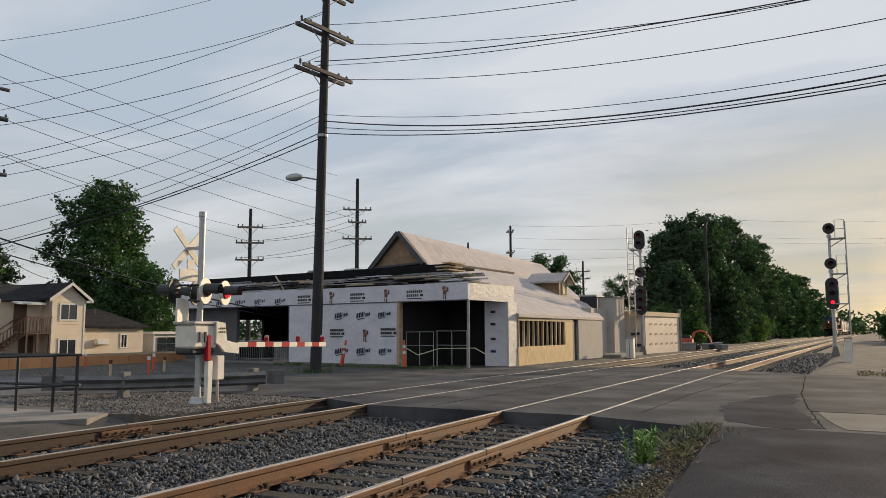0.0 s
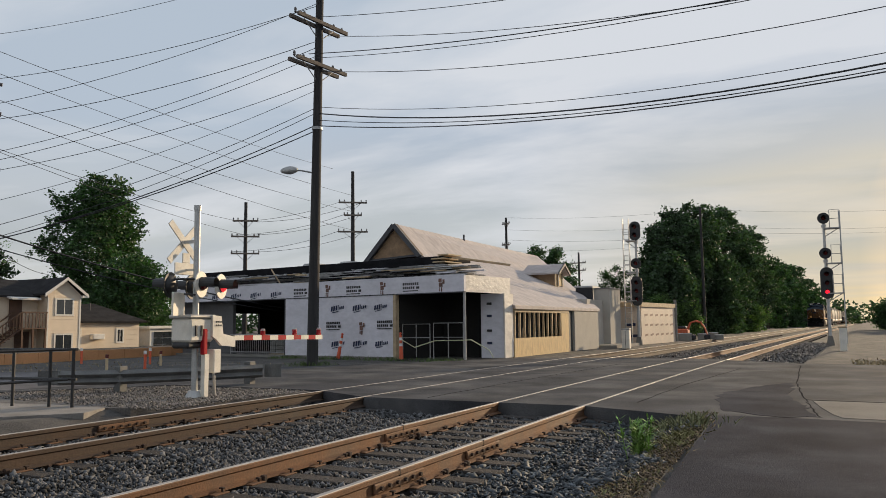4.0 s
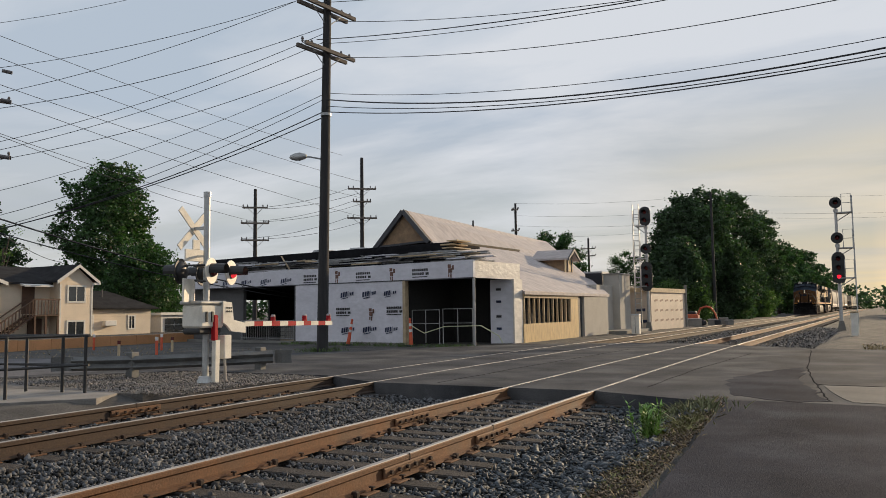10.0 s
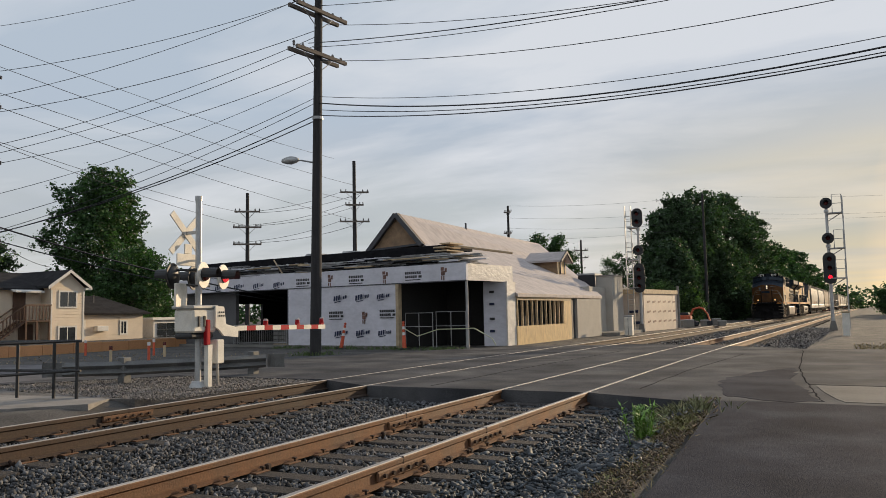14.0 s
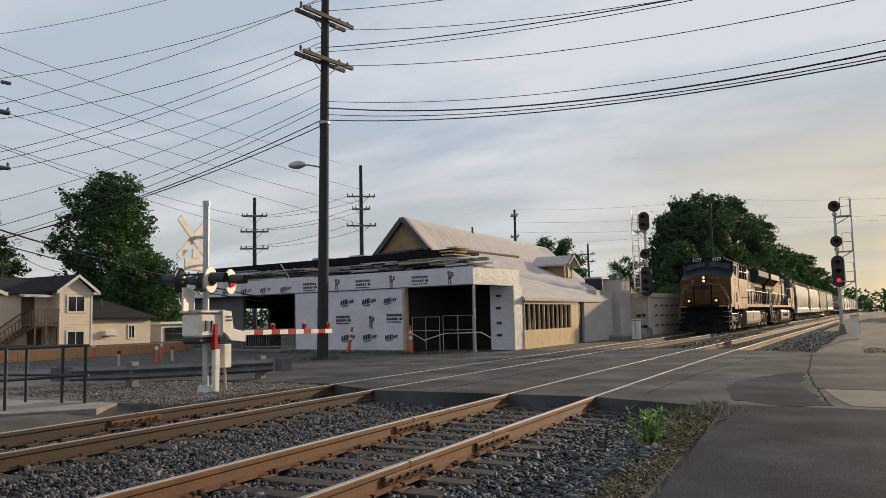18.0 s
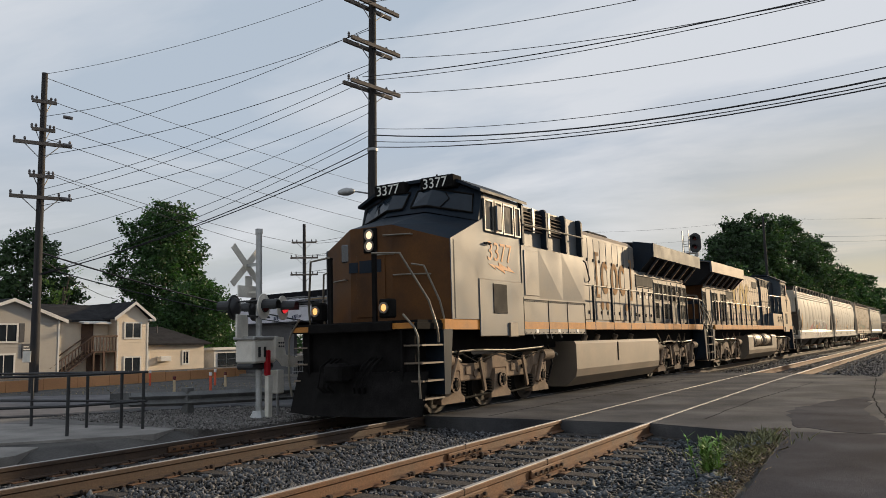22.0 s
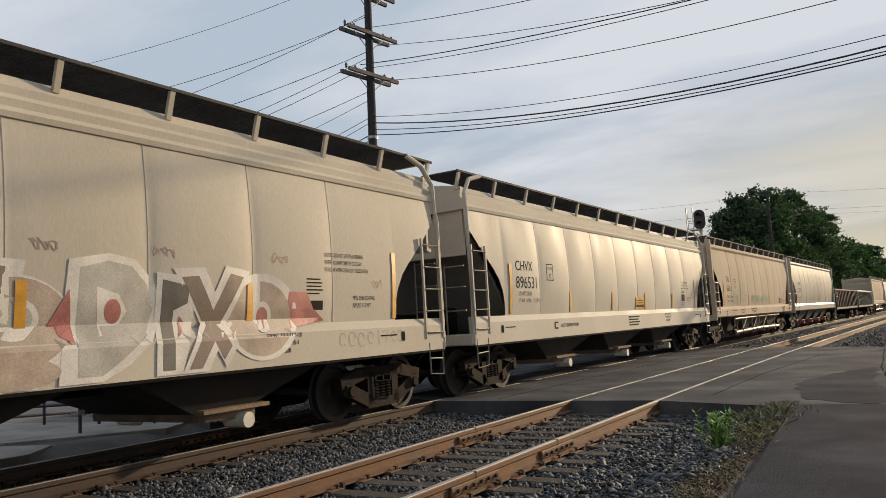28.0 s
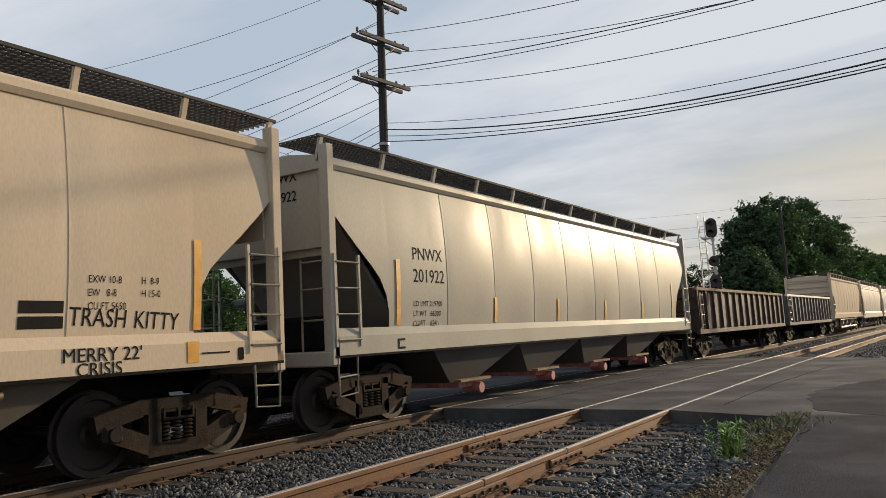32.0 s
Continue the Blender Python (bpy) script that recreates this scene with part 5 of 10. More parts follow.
        part("panel_lip", Mesh().box(*sorted((sx * 1.49, sx * 1.53)), Y(3.1), Y(6.65), 2.235, 2.27), LOCO_BLUE, car)
        part("panel_door", Mesh().box(*sorted((sx * 1.50, sx * 1.522)), Y(3.2), Y(3.92), 2.32, 3.32, 0.008), LOCO_BLUE, car)
        for s in (3.19, 4.45, 5.58, 6.60):
            part("roof_bracket", Mesh().prism([(sx * 1.38, 3.46), (sx * 1.47, 3.40), (sx * 1.53, 3.46), (sx * 1.53, 4.30), (sx * 1.48, 4.38), (sx * 1.38, 4.38)], "y", Y(s - 0.045), Y(s + 0.045)), LOCO_NAVY, car)
        for s0, s1 in ((3.34, 3.84), (4.00, 4.40), (4.90, 5.50)):
            lou = part("louvre", Mesh().box(*sorted((sx * 1.38, sx * 1.40)), Y(s0), Y(s1), 3.80, 4.32), DARKGRILL, car)
            for k in range(6):
                z = 3.84 + 0.08 * k
                part("slat", Mesh().prism([(sx * 1.40, z), (sx * 1.44, z - 0.03), (sx * 1.44, z - 0.018), (sx * 1.40, z + 0.012)], "y", Y(s0), Y(s1)), TRUCK, lou)
        for s in (3.92, 4.78):
            part("louvre_post", Mesh().box(*sorted((sx * 1.38, sx * 1.45)), Y(s - 0.055), Y(s + 0.055), 3.78, 4.34), WINDOW_TRIM, car)
        # the painted stripe low on the wide section, bolt rows and small plates
        for s0, s1 in ((3.14, 4.38), (4.42, 5.48), (5.52, 6.60)):
            part("painted_stripe", Mesh().box(*sorted((sx * 1.503, sx * 1.509)), Y(s0), Y(s1), 1.585, 1.745), LOCO_YELLOW, car)
            part("notice_plate", Mesh().box(*sorted((sx * 1.509, sx * 1.514)), Y((s0 + s1) / 2 - 0.06), Y((s0 + s1) / 2 + 0.06), 1.50, 1.58), NUMBER_WHITE, car)
        for k in range(30):
            part("bolt", Mesh().cyl((sx * 1.505, Y(3.18 + 0.12 * k), 2.20), (sx * 1.522, Y(3.18 + 0.12 * k), 2.20), 0.012, n=6), UNDER, car)
        for k in range(16):
            part("bolt", Mesh().cyl((sx * 1.505, Y(3.2 + 0.22 * k), 1.50), (sx * 1.522, Y(3.2 + 0.22 * k), 1.50), 0.012, n=6), UNDER, car)
        for s in (3.6, 4.3, 4.55, 5.1):
            part("hook", Mesh().tube([(sx * 1.48, Y(s), 1.47), (sx * 1.49, Y(s), 1.40), (sx * 1.49, Y(s + 0.03), 1.37), (sx * 1.49, Y(s + 0.05), 1.41)], 0.009, 5), WINDOW_TRIM, car)
        part("grab_rail", Mesh().tube([(sx * 1.55, Y(3.2), 3.88), (sx * 1.55, Y(6.6), 3.92)], 0.018), HANDRAIL, car)
        part("roof_ladder", Mesh().tube([(sx * 1.3, Y(5.9), 3.5), (sx * 1.3, Y(5.9), 4.36)], 0.016).tube([(sx * 1.3, Y(6.3), 3.5), (sx * 1.3, Y(6.3), 4.36)], 0.016)
             .tube([(sx * 1.3, Y(5.9), 3.7), (sx * 1.3, Y(6.3), 3.7)], 0.014).tube([(sx * 1.3, Y(5.9), 4.0), (sx * 1.3, Y(6.3), 4.0)], 0.014), UNDER, car)
    if lead:
        part("blower_housing", Mesh().rings([[(-1.38, Y(s), 3.40), (-1.38, Y(s), 4.36), (-0.9, Y(s), 4.44), (0.9, Y(s), 4.44), (1.38, Y(s), 4.36), (1.38, Y(s), 3.40)] for s in (3.08, 6.66)]), LOCO_BLUE, car)
        part("wide_body_core", Mesh().box(-1.40, 1.40, Y(3.05), Y(6.64), 1.5, 3.42), LOCO_BLUE, car)
    else:
        part("narrow_hood", Mesh().rings([[(-1.05, Y(s), 1.75), (-1.05, Y(s), 4.30), (-0.8, Y(s), 4.44), (0.8, Y(s), 4.44), (1.05, Y(s), 4.30), (1.05, Y(s), 1.75)] for s in (3.08, 6.64)]), LOCO_BLUE, car)
    # long hood
    hood = lambda s: [(-0.97, Y(s), 1.75), (-0.97, Y(s), 4.22), (-0.80, Y(s), 4.38), (-0.5, Y(s), top), (0.5, Y(s), top), (0.80, Y(s), 4.38), (0.97, Y(s), 4.22), (0.97, Y(s), 1.75)]
    part("long_hood", Mesh().rings([hood(6.64), hood(12.35)]), LOCO_BLUE, car)
    part("exhaust_housing", Mesh().box(-0.55, 0.55, Y(9.6), Y(11.2), 4.40, 4.55, 0.05), UNDER, car)
    edges = [6.75, 7.25, 7.8, 8.3, 8.76, 9.24, 9.75, 10.27, 10.76, 11.28, 11.8, 12.3]
    for sx in (-1, 1):
        for s0, s1 in zip(edges, edges[1:]):
            d = part("hood_door", Mesh().box(*sorted((sx * 0.965, sx * 0.992)), Y(s0 + 0.015), Y(s1 - 0.015), 1.86, 4.16, 0.008), LOCO_BLUE, car)
            part("latch", Mesh().box(*sorted((sx * 0.99, sx * 1.01)), Y(s1 - 0.11), Y(s1 - 0.04), 2.02, 2.12, 0.006), UNDER, d)
            part("latch", Mesh().box(*sorted((sx * 0.99, sx * 1.01)), Y(s1 - 0.11), Y(s1 - 0.05), 3.50, 3.58, 0.006), UNDER, d)
        for q in edges[1:-1]:
            part("door_joint", Mesh().box(*sorted((sx * 0.968, sx * 0.976)), Y(q - 0.014), Y(q + 0.014), 1.87, 4.15), UNDER, car)
        if lead:
            part("hood_rail", Mesh().tube([(sx * 1.0, Y(6.9), 4.2), (sx * 1.06, Y(7.0), 4.15), (sx * 1.06, Y(7.35), 3.55), (sx * 1.06, Y(7.95), 3.42), (sx * 1.06, Y(8.2), 2.95), (sx * 1.0, Y(8.2), 2.9)], 0.018), UNDER, car)
            part("wall_box", Mesh().box(*sorted((sx * 0.965, sx * 1.06)), Y(6.72), Y(7.18), 1.9, 2.6, 0.012), LOCO_BLUE, car)
            part("marker_light", Mesh().box(*sorted((sx * 0.9, sx * 1.08)), Y(7.5), Y(7.72), 4.22, 4.32, 0.02), UNDER, car)
        part("hood_vent", Mesh().box(*sorted((sx * 0.99, sx * 1.02)), Y(7.35), Y(7.75 if lead else 8.4), 3.62 if lead else 3.75, 4.08), DARKGRILL, car)
    # radiator end with its overhanging wings
    part("rear_hood", Mesh().box(-0.97, 0.97, Y(12.35), Y(18.06), 1.75, 3.50), LOCO_BLUE, car)
    part("rear_hood_end", Mesh().box(-0.96, 0.96, Y(18.055), Y(18.11), 1.76, 3.95), YELLOW_SHADED, car, "grimy yellow end of the hood, colour darkened for shade")
    wing = lambda s: [(-0.97, Y(s), 3.45), (-1.02, Y(s), 3.50), (-1.52, Y(s), 3.93), (-1.52, Y(s), 4.36), (-0.9, Y(s), 4.47), (0.9, Y(s), 4.47), (1.52, Y(s), 4.36), (1.52, Y(s), 3.93), (1.02, Y(s), 3.50), (0.97, Y(s), 3.45)]
    part("radiator_housing", Mesh().rings([[(x * 0.93, y, min(z, 4.40)) for x, y, z in wing(12.8)], [(x * 0.93, y, min(z, 4.40)) for x, y, z in wing(18.5)]]), DARKGRILL, car)
    for sx in (-1, 1):
        g = Mesh().prism([(sx * 1.46, 3.93), (sx * 1.53, 3.93), (sx * 1.53, 4.37), (sx * 0.85, 4.49), (sx * 0.85, 4.44), (sx * 1.46, 4.33)], "y", Y(12.72), Y(18.7))
        part("radiator_wing", g, LOCO_NAVY if lead else LOCO_BLUE, car, "dark overhanging radiator wing")
        for k in range(6):
            s = 13.4 + 0.95 * k
            part("wing_strut", Mesh().prism([(sx * 0.98, 3.40), (sx * 1.05, 3.40), (sx * 1.50, 3.92), (sx * 1.42, 3.96)], "y", Y(s), Y(s + 0.05)), LOCO_BLUE, car)
        part("wing_cheek", Mesh().prism([(sx * 0.96, 3.45), (sx * 1.02, 3.48), (sx * 1.47, 3.93), (sx * 1.47, 4.34), (sx * 0.85, 4.45), (sx * 0.85, 3.45)], "y", Y(12.70), Y(12.78)), LOCO_NAVY, car)
        part("screen", Mesh().box(*sorted((sx * 0.965, sx * 0.99)), Y(12.4), Y(14.2), 3.02, 3.32), DARKGRILL, car)
        for k, (s0, s1) in enumerate(((14.3, 14.75), (14.85, 15.25), (15.35, 15.8), (15.9, 16.3), (16.45, 16.9), (17.2, 17.7), (17.85, 18.35))):
            fr = part("louvred_door", Mesh().box(*sorted((sx * 0.965, sx * 0.99)), Y(s0 - 0.04), Y(s1 + 0.04), 1.85, 3.30, 0.008), LOCO_BLUE, car)
            for z0, z1 in ((1.95, 2.52), (2.60, 3.20)) if lead else ((1.95, 3.18),):
                if (k + lead) % 3 == 2 and z0 < 2:
                    continue
                gl = part("grille", Mesh().box(*sorted((sx * 0.988, sx * 0.998)), Y(s0), Y(s1), z0, z1), DARKGRILL, fr)
                rim, xa, xb = Mesh(), *sorted((sx * 0.990, sx * 1.012))
                rim.box(xa, xb, Y(s0 - 0.012), Y(s0 + 0.018), z0 - 0.012, z1 + 0.012, 0.006).box(xa, xb, Y(s1 - 0.018), Y(s1 + 0.012), z0 - 0.012, z1 + 0.012, 0.006)
                rim.box(xa, xb, Y(s0 + 0.018), Y(s1 - 0.018), z0 - 0.012, z0 + 0.018, 0.006).box(xa, xb, Y(s0 + 0.018), Y(s1 - 0.018), z1 - 0.018, z1 + 0.012, 0.006)
                part("grille_frame", rim, WINDOW_TRIM, gl)
                ribs = Mesh()
                for q in range(1, 7):
                    c = s0 + (s1 - s0) * q / 7
                    ribs.box(*sorted((sx * 0.996, sx * 1.004)), Y(c - 0.008), Y(c + 0.008), z0 + 0.02, z1 - 0.02)
                part("grille_rib", ribs, UNDER, gl)
        for k, (s0, s1) in enumerate(((12.45, 13.0), (13.1, 13.6), (13.7, 14.2))):
            d = part("hood_door", Mesh().box(*sorted((sx * 0.965, sx * 0.99)), Y(s0), Y(s1), 1.86, 2.95, 0.008), LOCO_BLUE, car)
            for z in (2.0, 2.72):
                part("latch", Mesh().box(*sorted((sx * 0.99, sx * 1.012)), Y(s0 + 0.08), Y(s0 + 0.17), z, z + 0.10, 0.008), UNDER, d)
            part("notice_plate", Mesh().box(*sorted((sx * 0.99, sx * 0.996)), Y(s0 + 0.24), Y(s1 - 0.06), 2.62, 2.70), PALE, d)
        # horizontal ledges and slanted panels under the wing
        part("hood_ledge", Mesh().box(*sorted((sx * 0.965, sx * 1.005)), Y(12.4), Y(18.06), 3.345, 3.375, 0.006).box(*sorted((sx * 0.965, sx * 1.005)), Y(12.4), Y(14.2), 2.975, 3.0, 0.006), LOCO_BLUE, car)
        for k in range(5):
            c = 13.5 + 0.95 * k
            sc = part("radiator_screen", Mesh().prism([(sx * 1.0, 3.47), (sx * 1.02, 3.46), (sx * 1.43, 3.90), (sx * 1.40, 3.91)], "y", Y(c), Y(c + 0.78)), DARKGRILL, car)
            ribs = Mesh()
            for q in range(1, 14):
                yy = c + 0.78 * q / 14
                ribs.prism([(sx * 1.01, 3.465), (sx * 1.03, 3.455), (sx * 1.44, 3.895), (sx * 1.42, 3.905)], "y", Y(yy - 0.006), Y(yy + 0.006))
            part("screen_rib", ribs, UNDER, sc)
        # walkway rail and its posts
        part("handrail", Mesh().tube([(sx * 1.46, Y(6.55), 2.73), (sx * 1.46, Y(18.4), 2.74), (sx * 1.46, Y(18.85), 2.68)], 0.02), HANDRAIL, car)
        for s in (7.35, 8.75, 10.2, 11.5, 12.6, 13.6, 14.6, 15.6, 16.55, 17.5, 18.35):
            part("stanchion", Mesh().box(*sorted((sx * 1.44, sx * 1.50)), Y(s - 0.03), Y(s + 0.03), 1.55, 2.75), LOCO_NAVY, car)
        # fuel tank
    prof = [(-1.18, 0.18), (1.18, 0.18), (1.46, 0.42), (1.50, 0.60), (1.50, 1.22), (1.44, 1.29), (-1.44, 1.29), (-1.50, 1.22), (-1.50, 0.60), (-1.46, 0.42)]
    tank = part("fuel_tank", Mesh().rings([[(x, Y(s), z) for x, z in prof] for s in ((5.95, 12.75) if lead else (5.6, 6.8))]), TANK, car, "large dust-coated fuel tank")
    if not lead:
        part("tank_end", Mesh().rings([[(x, Y(s), z) for x, z in prof] for s in (11.5, 12.6)]), TANK, car)
        low = [(-1.18, 0.18), (1.18, 0.18), (1.46, 0.42), (1.50, 0.60), (1.50, 0.72), (-1.50, 0.72), (-1.50, 0.60), (-1.46, 0.42)]
        part("tank_saddle", Mesh().rings([[(x, Y(s), z) for x, z in low] for s in (6.8, 11.5)]).box(-1.0, 1.0, Y(6.8), Y(11.5), 0.72, 1.28), TANK, car)
        for sx in (-1, 1):
            for s0, s1 in ((7.0, 8.75), (9.2, 11.3)):
                res = part("air_reservoir", Mesh().lathe([(0.0, 0), (0.18, 0.02), (0.28, 0.09), (0.31, 0.17), (0.31, s1 - s0 - 0.17), (0.28, s1 - s0 - 0.09), (0.18, s1 - s0 - 0.02), (0.0, s1 - s0)],
                                                   (sx * 1.20, Y(s0), 1.06), (0, 1, 0), 22), TANK, car, smooth=40)
                for q in (0.2, 0.8):
                    c = s0 + (s1 - s0) * q
                    part("strap", Mesh().hoop(0.309, 0.322, 0.05, (sx * 1.20, Y(c), 1.06), (0, 1, 0), 22), UNDER, res, smooth=40)
                part("drain_cock", Mesh().tube([(sx * 1.25, Y(s1 - 0.3), 0.76), (sx * 1.30, Y(s1 - 0.3), 0.70), (sx * 1.42, Y(s1 - 0.3), 0.70)], 0.014, 5), UNDER, res)
    else:
        for sx in (-1, 1):
            part("tank_gauge", Mesh().box(*sorted((sx * 1.49, sx * 1.515)), Y(8.9), Y(8.98), 0.72, 1.24, 0.01), UNDER, tank)
            for s in (7.3, 8.2, 9.6, 11.0):
                part("filler", Mesh().cyl((sx * 1.15, Y(s), 1.28), (sx * 1.22, Y(s), 1.45), 0.07, n=10), TANK, tank)
    loco_truck(car, Y(2.48), [Y(0.55), Y(2.46), Y(4.38)], lead)
    loco_truck(car, Y(15.97), [Y(13.85), Y(15.78), Y(17.7)], lead)
    # ends: platform, steps, plough, rails, couplers
    for end in (-1, 1):
        e = lambda s: Y(s) if end < 0 else -Y(s) + 0.15
        lo, hi = sorted((e(-0.95), e(0.05)))
        part("end_platform", Mesh().box(-1.46, 1.46, lo, hi, 1.58, 1.70, 0.01), UNDER, car)
        part("anticlimber", Mesh().box(-0.95, 0.95, *sorted((e(-1.06), e(-0.93))), 1.56, 1.74, 0.02), UNDER, car)
        for sx in (-1, 1):
            part("step_edge", Mesh().box(sx * 1.15 - 0.25, sx * 1.15 + 0.25, *sorted((e(-0.97), e(-0.94))), 1.60, 1.70), LOCO_YELLOW, car)
        part("end_sheet", Mesh().box(-1.30, 1.30, *sorted((e(-0.80), e(-0.7))), 0.85, 1.6), UNDER, car)
        g = Mesh()
        tp = [(-1.5, -0.72, 0.85), (-0.6, -1.0, 0.85), (0.6, -1.0, 0.85), (1.5, -0.72, 0.85)]
        bt = [(-1.5, -0.95, 0.10), (-0.6, -1.35, 0.10), (0.6, -1.35, 0.10), (1.5, -0.95, 0.10)]
        g.rings([[(x, e(s), z) for x, s, z in tp], [(x, e(s), z) for x, s, z in bt]], closed=False)
        g.rings([[(x, e(s + 0.05), z) for x, s, z in tp], [(x, e(s + 0.05), z) for x, s, z in bt]], closed=False)
        part("snow_plough", g, UNDER, car, "black curved snow plough")
        part("coupler", Mesh().box(-0.13, 0.13, *sorted((e(-1.4), e(-0.6))), 0.72, 0.98, 0.03).box(-0.2, 0.2, *sorted((e(-1.5), e(-1.2))), 0.68, 1.02, 0.05), UNDER, car)
        for sx in (-1, 1):
            st = part("step_well", Mesh().box(*sorted((sx * 1.05, sx * 1.10)), *sorted((e(-0.9), e(-0.1))), 0.4, 1.6), UNDER, car)
            for k in range(4):
                part("step_tread", Mesh().box(*sorted((sx * 1.08, sx * 1.49)), *sorted((e(-0.85), e(-0.16))), 0.36 + 0.31 * k, 0.39 + 0.31 * k), TANK, st)
            part("step_side", Mesh().prism([(e(-0.16), 0.42), (e(0.02), 0.42), (e(0.16), 1.58), (e(-0.16), 1.58)], "x", *sorted((sx * 1.06, sx * 1.50))), LOCO_NAVY, st)
            part("grab_iron", Mesh().tube([(sx * 1.48, e(-0.92), 0.40), (sx * 1.5, e(-0.98), 0.75), (sx * 1.5, e(-0.98), 1.45), (sx * 1.42, e(-0.98), 1.62), (sx * 1.2, e(-1.0), 1.85)], 0.02), HANDRAIL, car)
            part("end_rail", Mesh().tube([(sx * 1.48, e(-0.30), 1.35), (sx * 1.50, e(-0.36), 1.6), (sx * 1.42, e(-0.5), 2.1), (sx * 1.05, e(-0.85), 2.95), (sx * 0.5, e(-0.95), 2.98)], 0.022), HANDRAIL, car)
            part("end_rail", Mesh().tube([(sx * 1.44, e(0.0), 1.7), (sx * 1.40, e(-0.1), 2.1), (sx * 1.2, e(-0.3), 2.75), (sx * 0.95, e(-0.34), 2.80)], 0.02), HANDRAIL, car)
            part("rail_post", Mesh().box(*sorted((sx * 0.48, sx * 0.56)), *sorted((e(-0.93), e(-0.87))), 1.7, 2.98), UNDER, car)
            if end < 0:
                d = part("ditch_light_box", Mesh().box(sx * 0.80 - 0.13, sx * 0.80 + 0.13, *sorted((e(-1.0), e(-0.78))), 1.80, 2.14, 0.03), UNDER, car)
                part("ditch_light", Mesh().lathe([(0.0, 0.03), (0.045, 0.024), (0.068, 0.0), (0.0, 0.0)], (sx * 0.80, e(-1.002), 1.98), (0, -1, 0), 16), LENS_DIM if lead else GLASS, d, smooth=40)
                part("bezel", Mesh().hoop(0.068, 0.10, 0.03, (sx * 0.80, e(-1.0), 1.98), (0, -1, 0), 18), BEZEL, d, smooth=40)
            for k in range(3):
                part("air_hose", Mesh().tube([(sx * (0.35 + 0.12 * k), e(-0.82), 1.1), (sx * (0.36 + 0.12 * k), e(-1.1), 0.95), (sx * (0.3 + 0.12 * k), e(-1.25), 0.6), (sx * (0.2 + 0.1 * k), e(-1.1), 0.42)], 0.022), UNDER, car)
    for k, sx in enumerate((-1, 1)):
        part("rear_light", Mesh().box(-0.1, 0.1, Y(18.50), Y(18.56), 3.95, 4.3, 0.02), UNDER, car) if k else None
    if lead:
        for sx in (-1, 1):
            hw = part("hand_wheel", Mesh().hoop(0.205, 0.235, 0.03, (sx * 1.03, Y(16.95), 2.75), (sx, 0, 0), 20), WINDOW_TRIM, car, smooth=40)
            part("hub", Mesh().cyl((sx * 0.98, Y(16.95), 2.75), (sx * 1.07, Y(16.95), 2.75), 0.05, n=10).box(*sorted((sx * 1.04, sx * 1.055)), Y(16.74), Y(17.16), 2.735, 2.765).box(*sorted((sx * 1.04, sx * 1.055)), Y(16.935), Y(16.965), 2.54, 2.96), WINDOW_TRIM, hw)
    else:
        for z0, z1 in ((1.78, 2.05), (2.68, 2.82)):
            part("painted_band", Mesh().box(-0.962, 0.962, Y(18.108), Y(18.114), z0, z1), LOCO_NAVY, car)
    for sx in (-1, 1):
        for s0, s1 in ((13.4, 14.6), (14.6, 15.9), (15.9, 16.7)):
            chain = Mesh()
            for q in range(25):
                f = q / 24
                chain.hoop(0.012, 0.026, 0.014, (sx * 1.30, Y(s0 + (s1 - s0) * f), 1.42 - 1.2 * f * (1 - f)), (1, 0, 0.3) if q % 2 else (0.3, 0, 1), 8)
            part("safety_chain", chain, TRUCK, car)
    # roof gear
    part("antenna", Mesh().box(-0.3, 0.3, Y(2.2), Y(2.6), 4.77, 4.83, 0.02).cyl((0.2, Y(1.8), 4.77), (0.2, Y(1.8), 4.95), 0.02, n=6), UNDER, car)
    part("horn", Mesh().cyl((0.3, Y(6.9), 4.45), (0.3, Y(6.5), 4.50), 0.03, 0.08, n=10).cyl((0.42, Y(6.9), 4.45), (0.42, Y(6.55), 4.50), 0.03, 0.07, n=10), UNDER, car)
    for s in (13.5, 15.2, 16.9):
        part("radiator_fan", Mesh().cyl((0, Y(s), 4.46), (0, Y(s), 4.53), 0.7, n=20), DARKGRILL, car)
    # painted marks
    for sx in (-1, 1):
        if lead:
            decal("number", lettering("3377", 0.55, LOCO_ORANGE), None, car, sx, sx * 1.4945, Y(1.56 if sx > 0 else 2.86), 2.98, "orange painted number")
            w = 1.15
            bolt = [(0, 0.10), (0.30, 0.0), (0.26, 0.06), (w * 0.62, -0.06), (w * 0.58, 0.01), (w, -0.02), (w * 0.70, 0.11), (w * 0.74, 0.05), (w * 0.36, 0.15), (w * 0.40, 0.08)]
            decal("bolt_stripe", flat(bolt, LOCO_ORANGE), None, car, sx, sx * 1.4945, Y(1.62 if sx > 0 else 2.78), 2.80)
            xx = sx * 1.002
            for k, s in enumerate((9.25, 10.05, 10.75)):
                decal("painted_mark", ring_shape(0.62, 0.95, 0.17, LOCO_WORN, k != 1), None, car, sx, xx, Y(s if sx > 0 else s + 0.62), 2.62, "faded orange painted shape")
            for s, f in ((8.85, 1), (11.95, -1)):
                br = [(0, 0), (0.26 * f, 0), (0.26 * f, 0.1), (0.1 * f, 0.1), (0.1 * f, 1.2), (0.26 * f, 1.2), (0.26 * f, 1.3), (0, 1.3)]
                decal("painted_mark", flat(br, LOCO_WORN), None, car, sx, xx, Y(s if sx > 0 else s), 2.5)
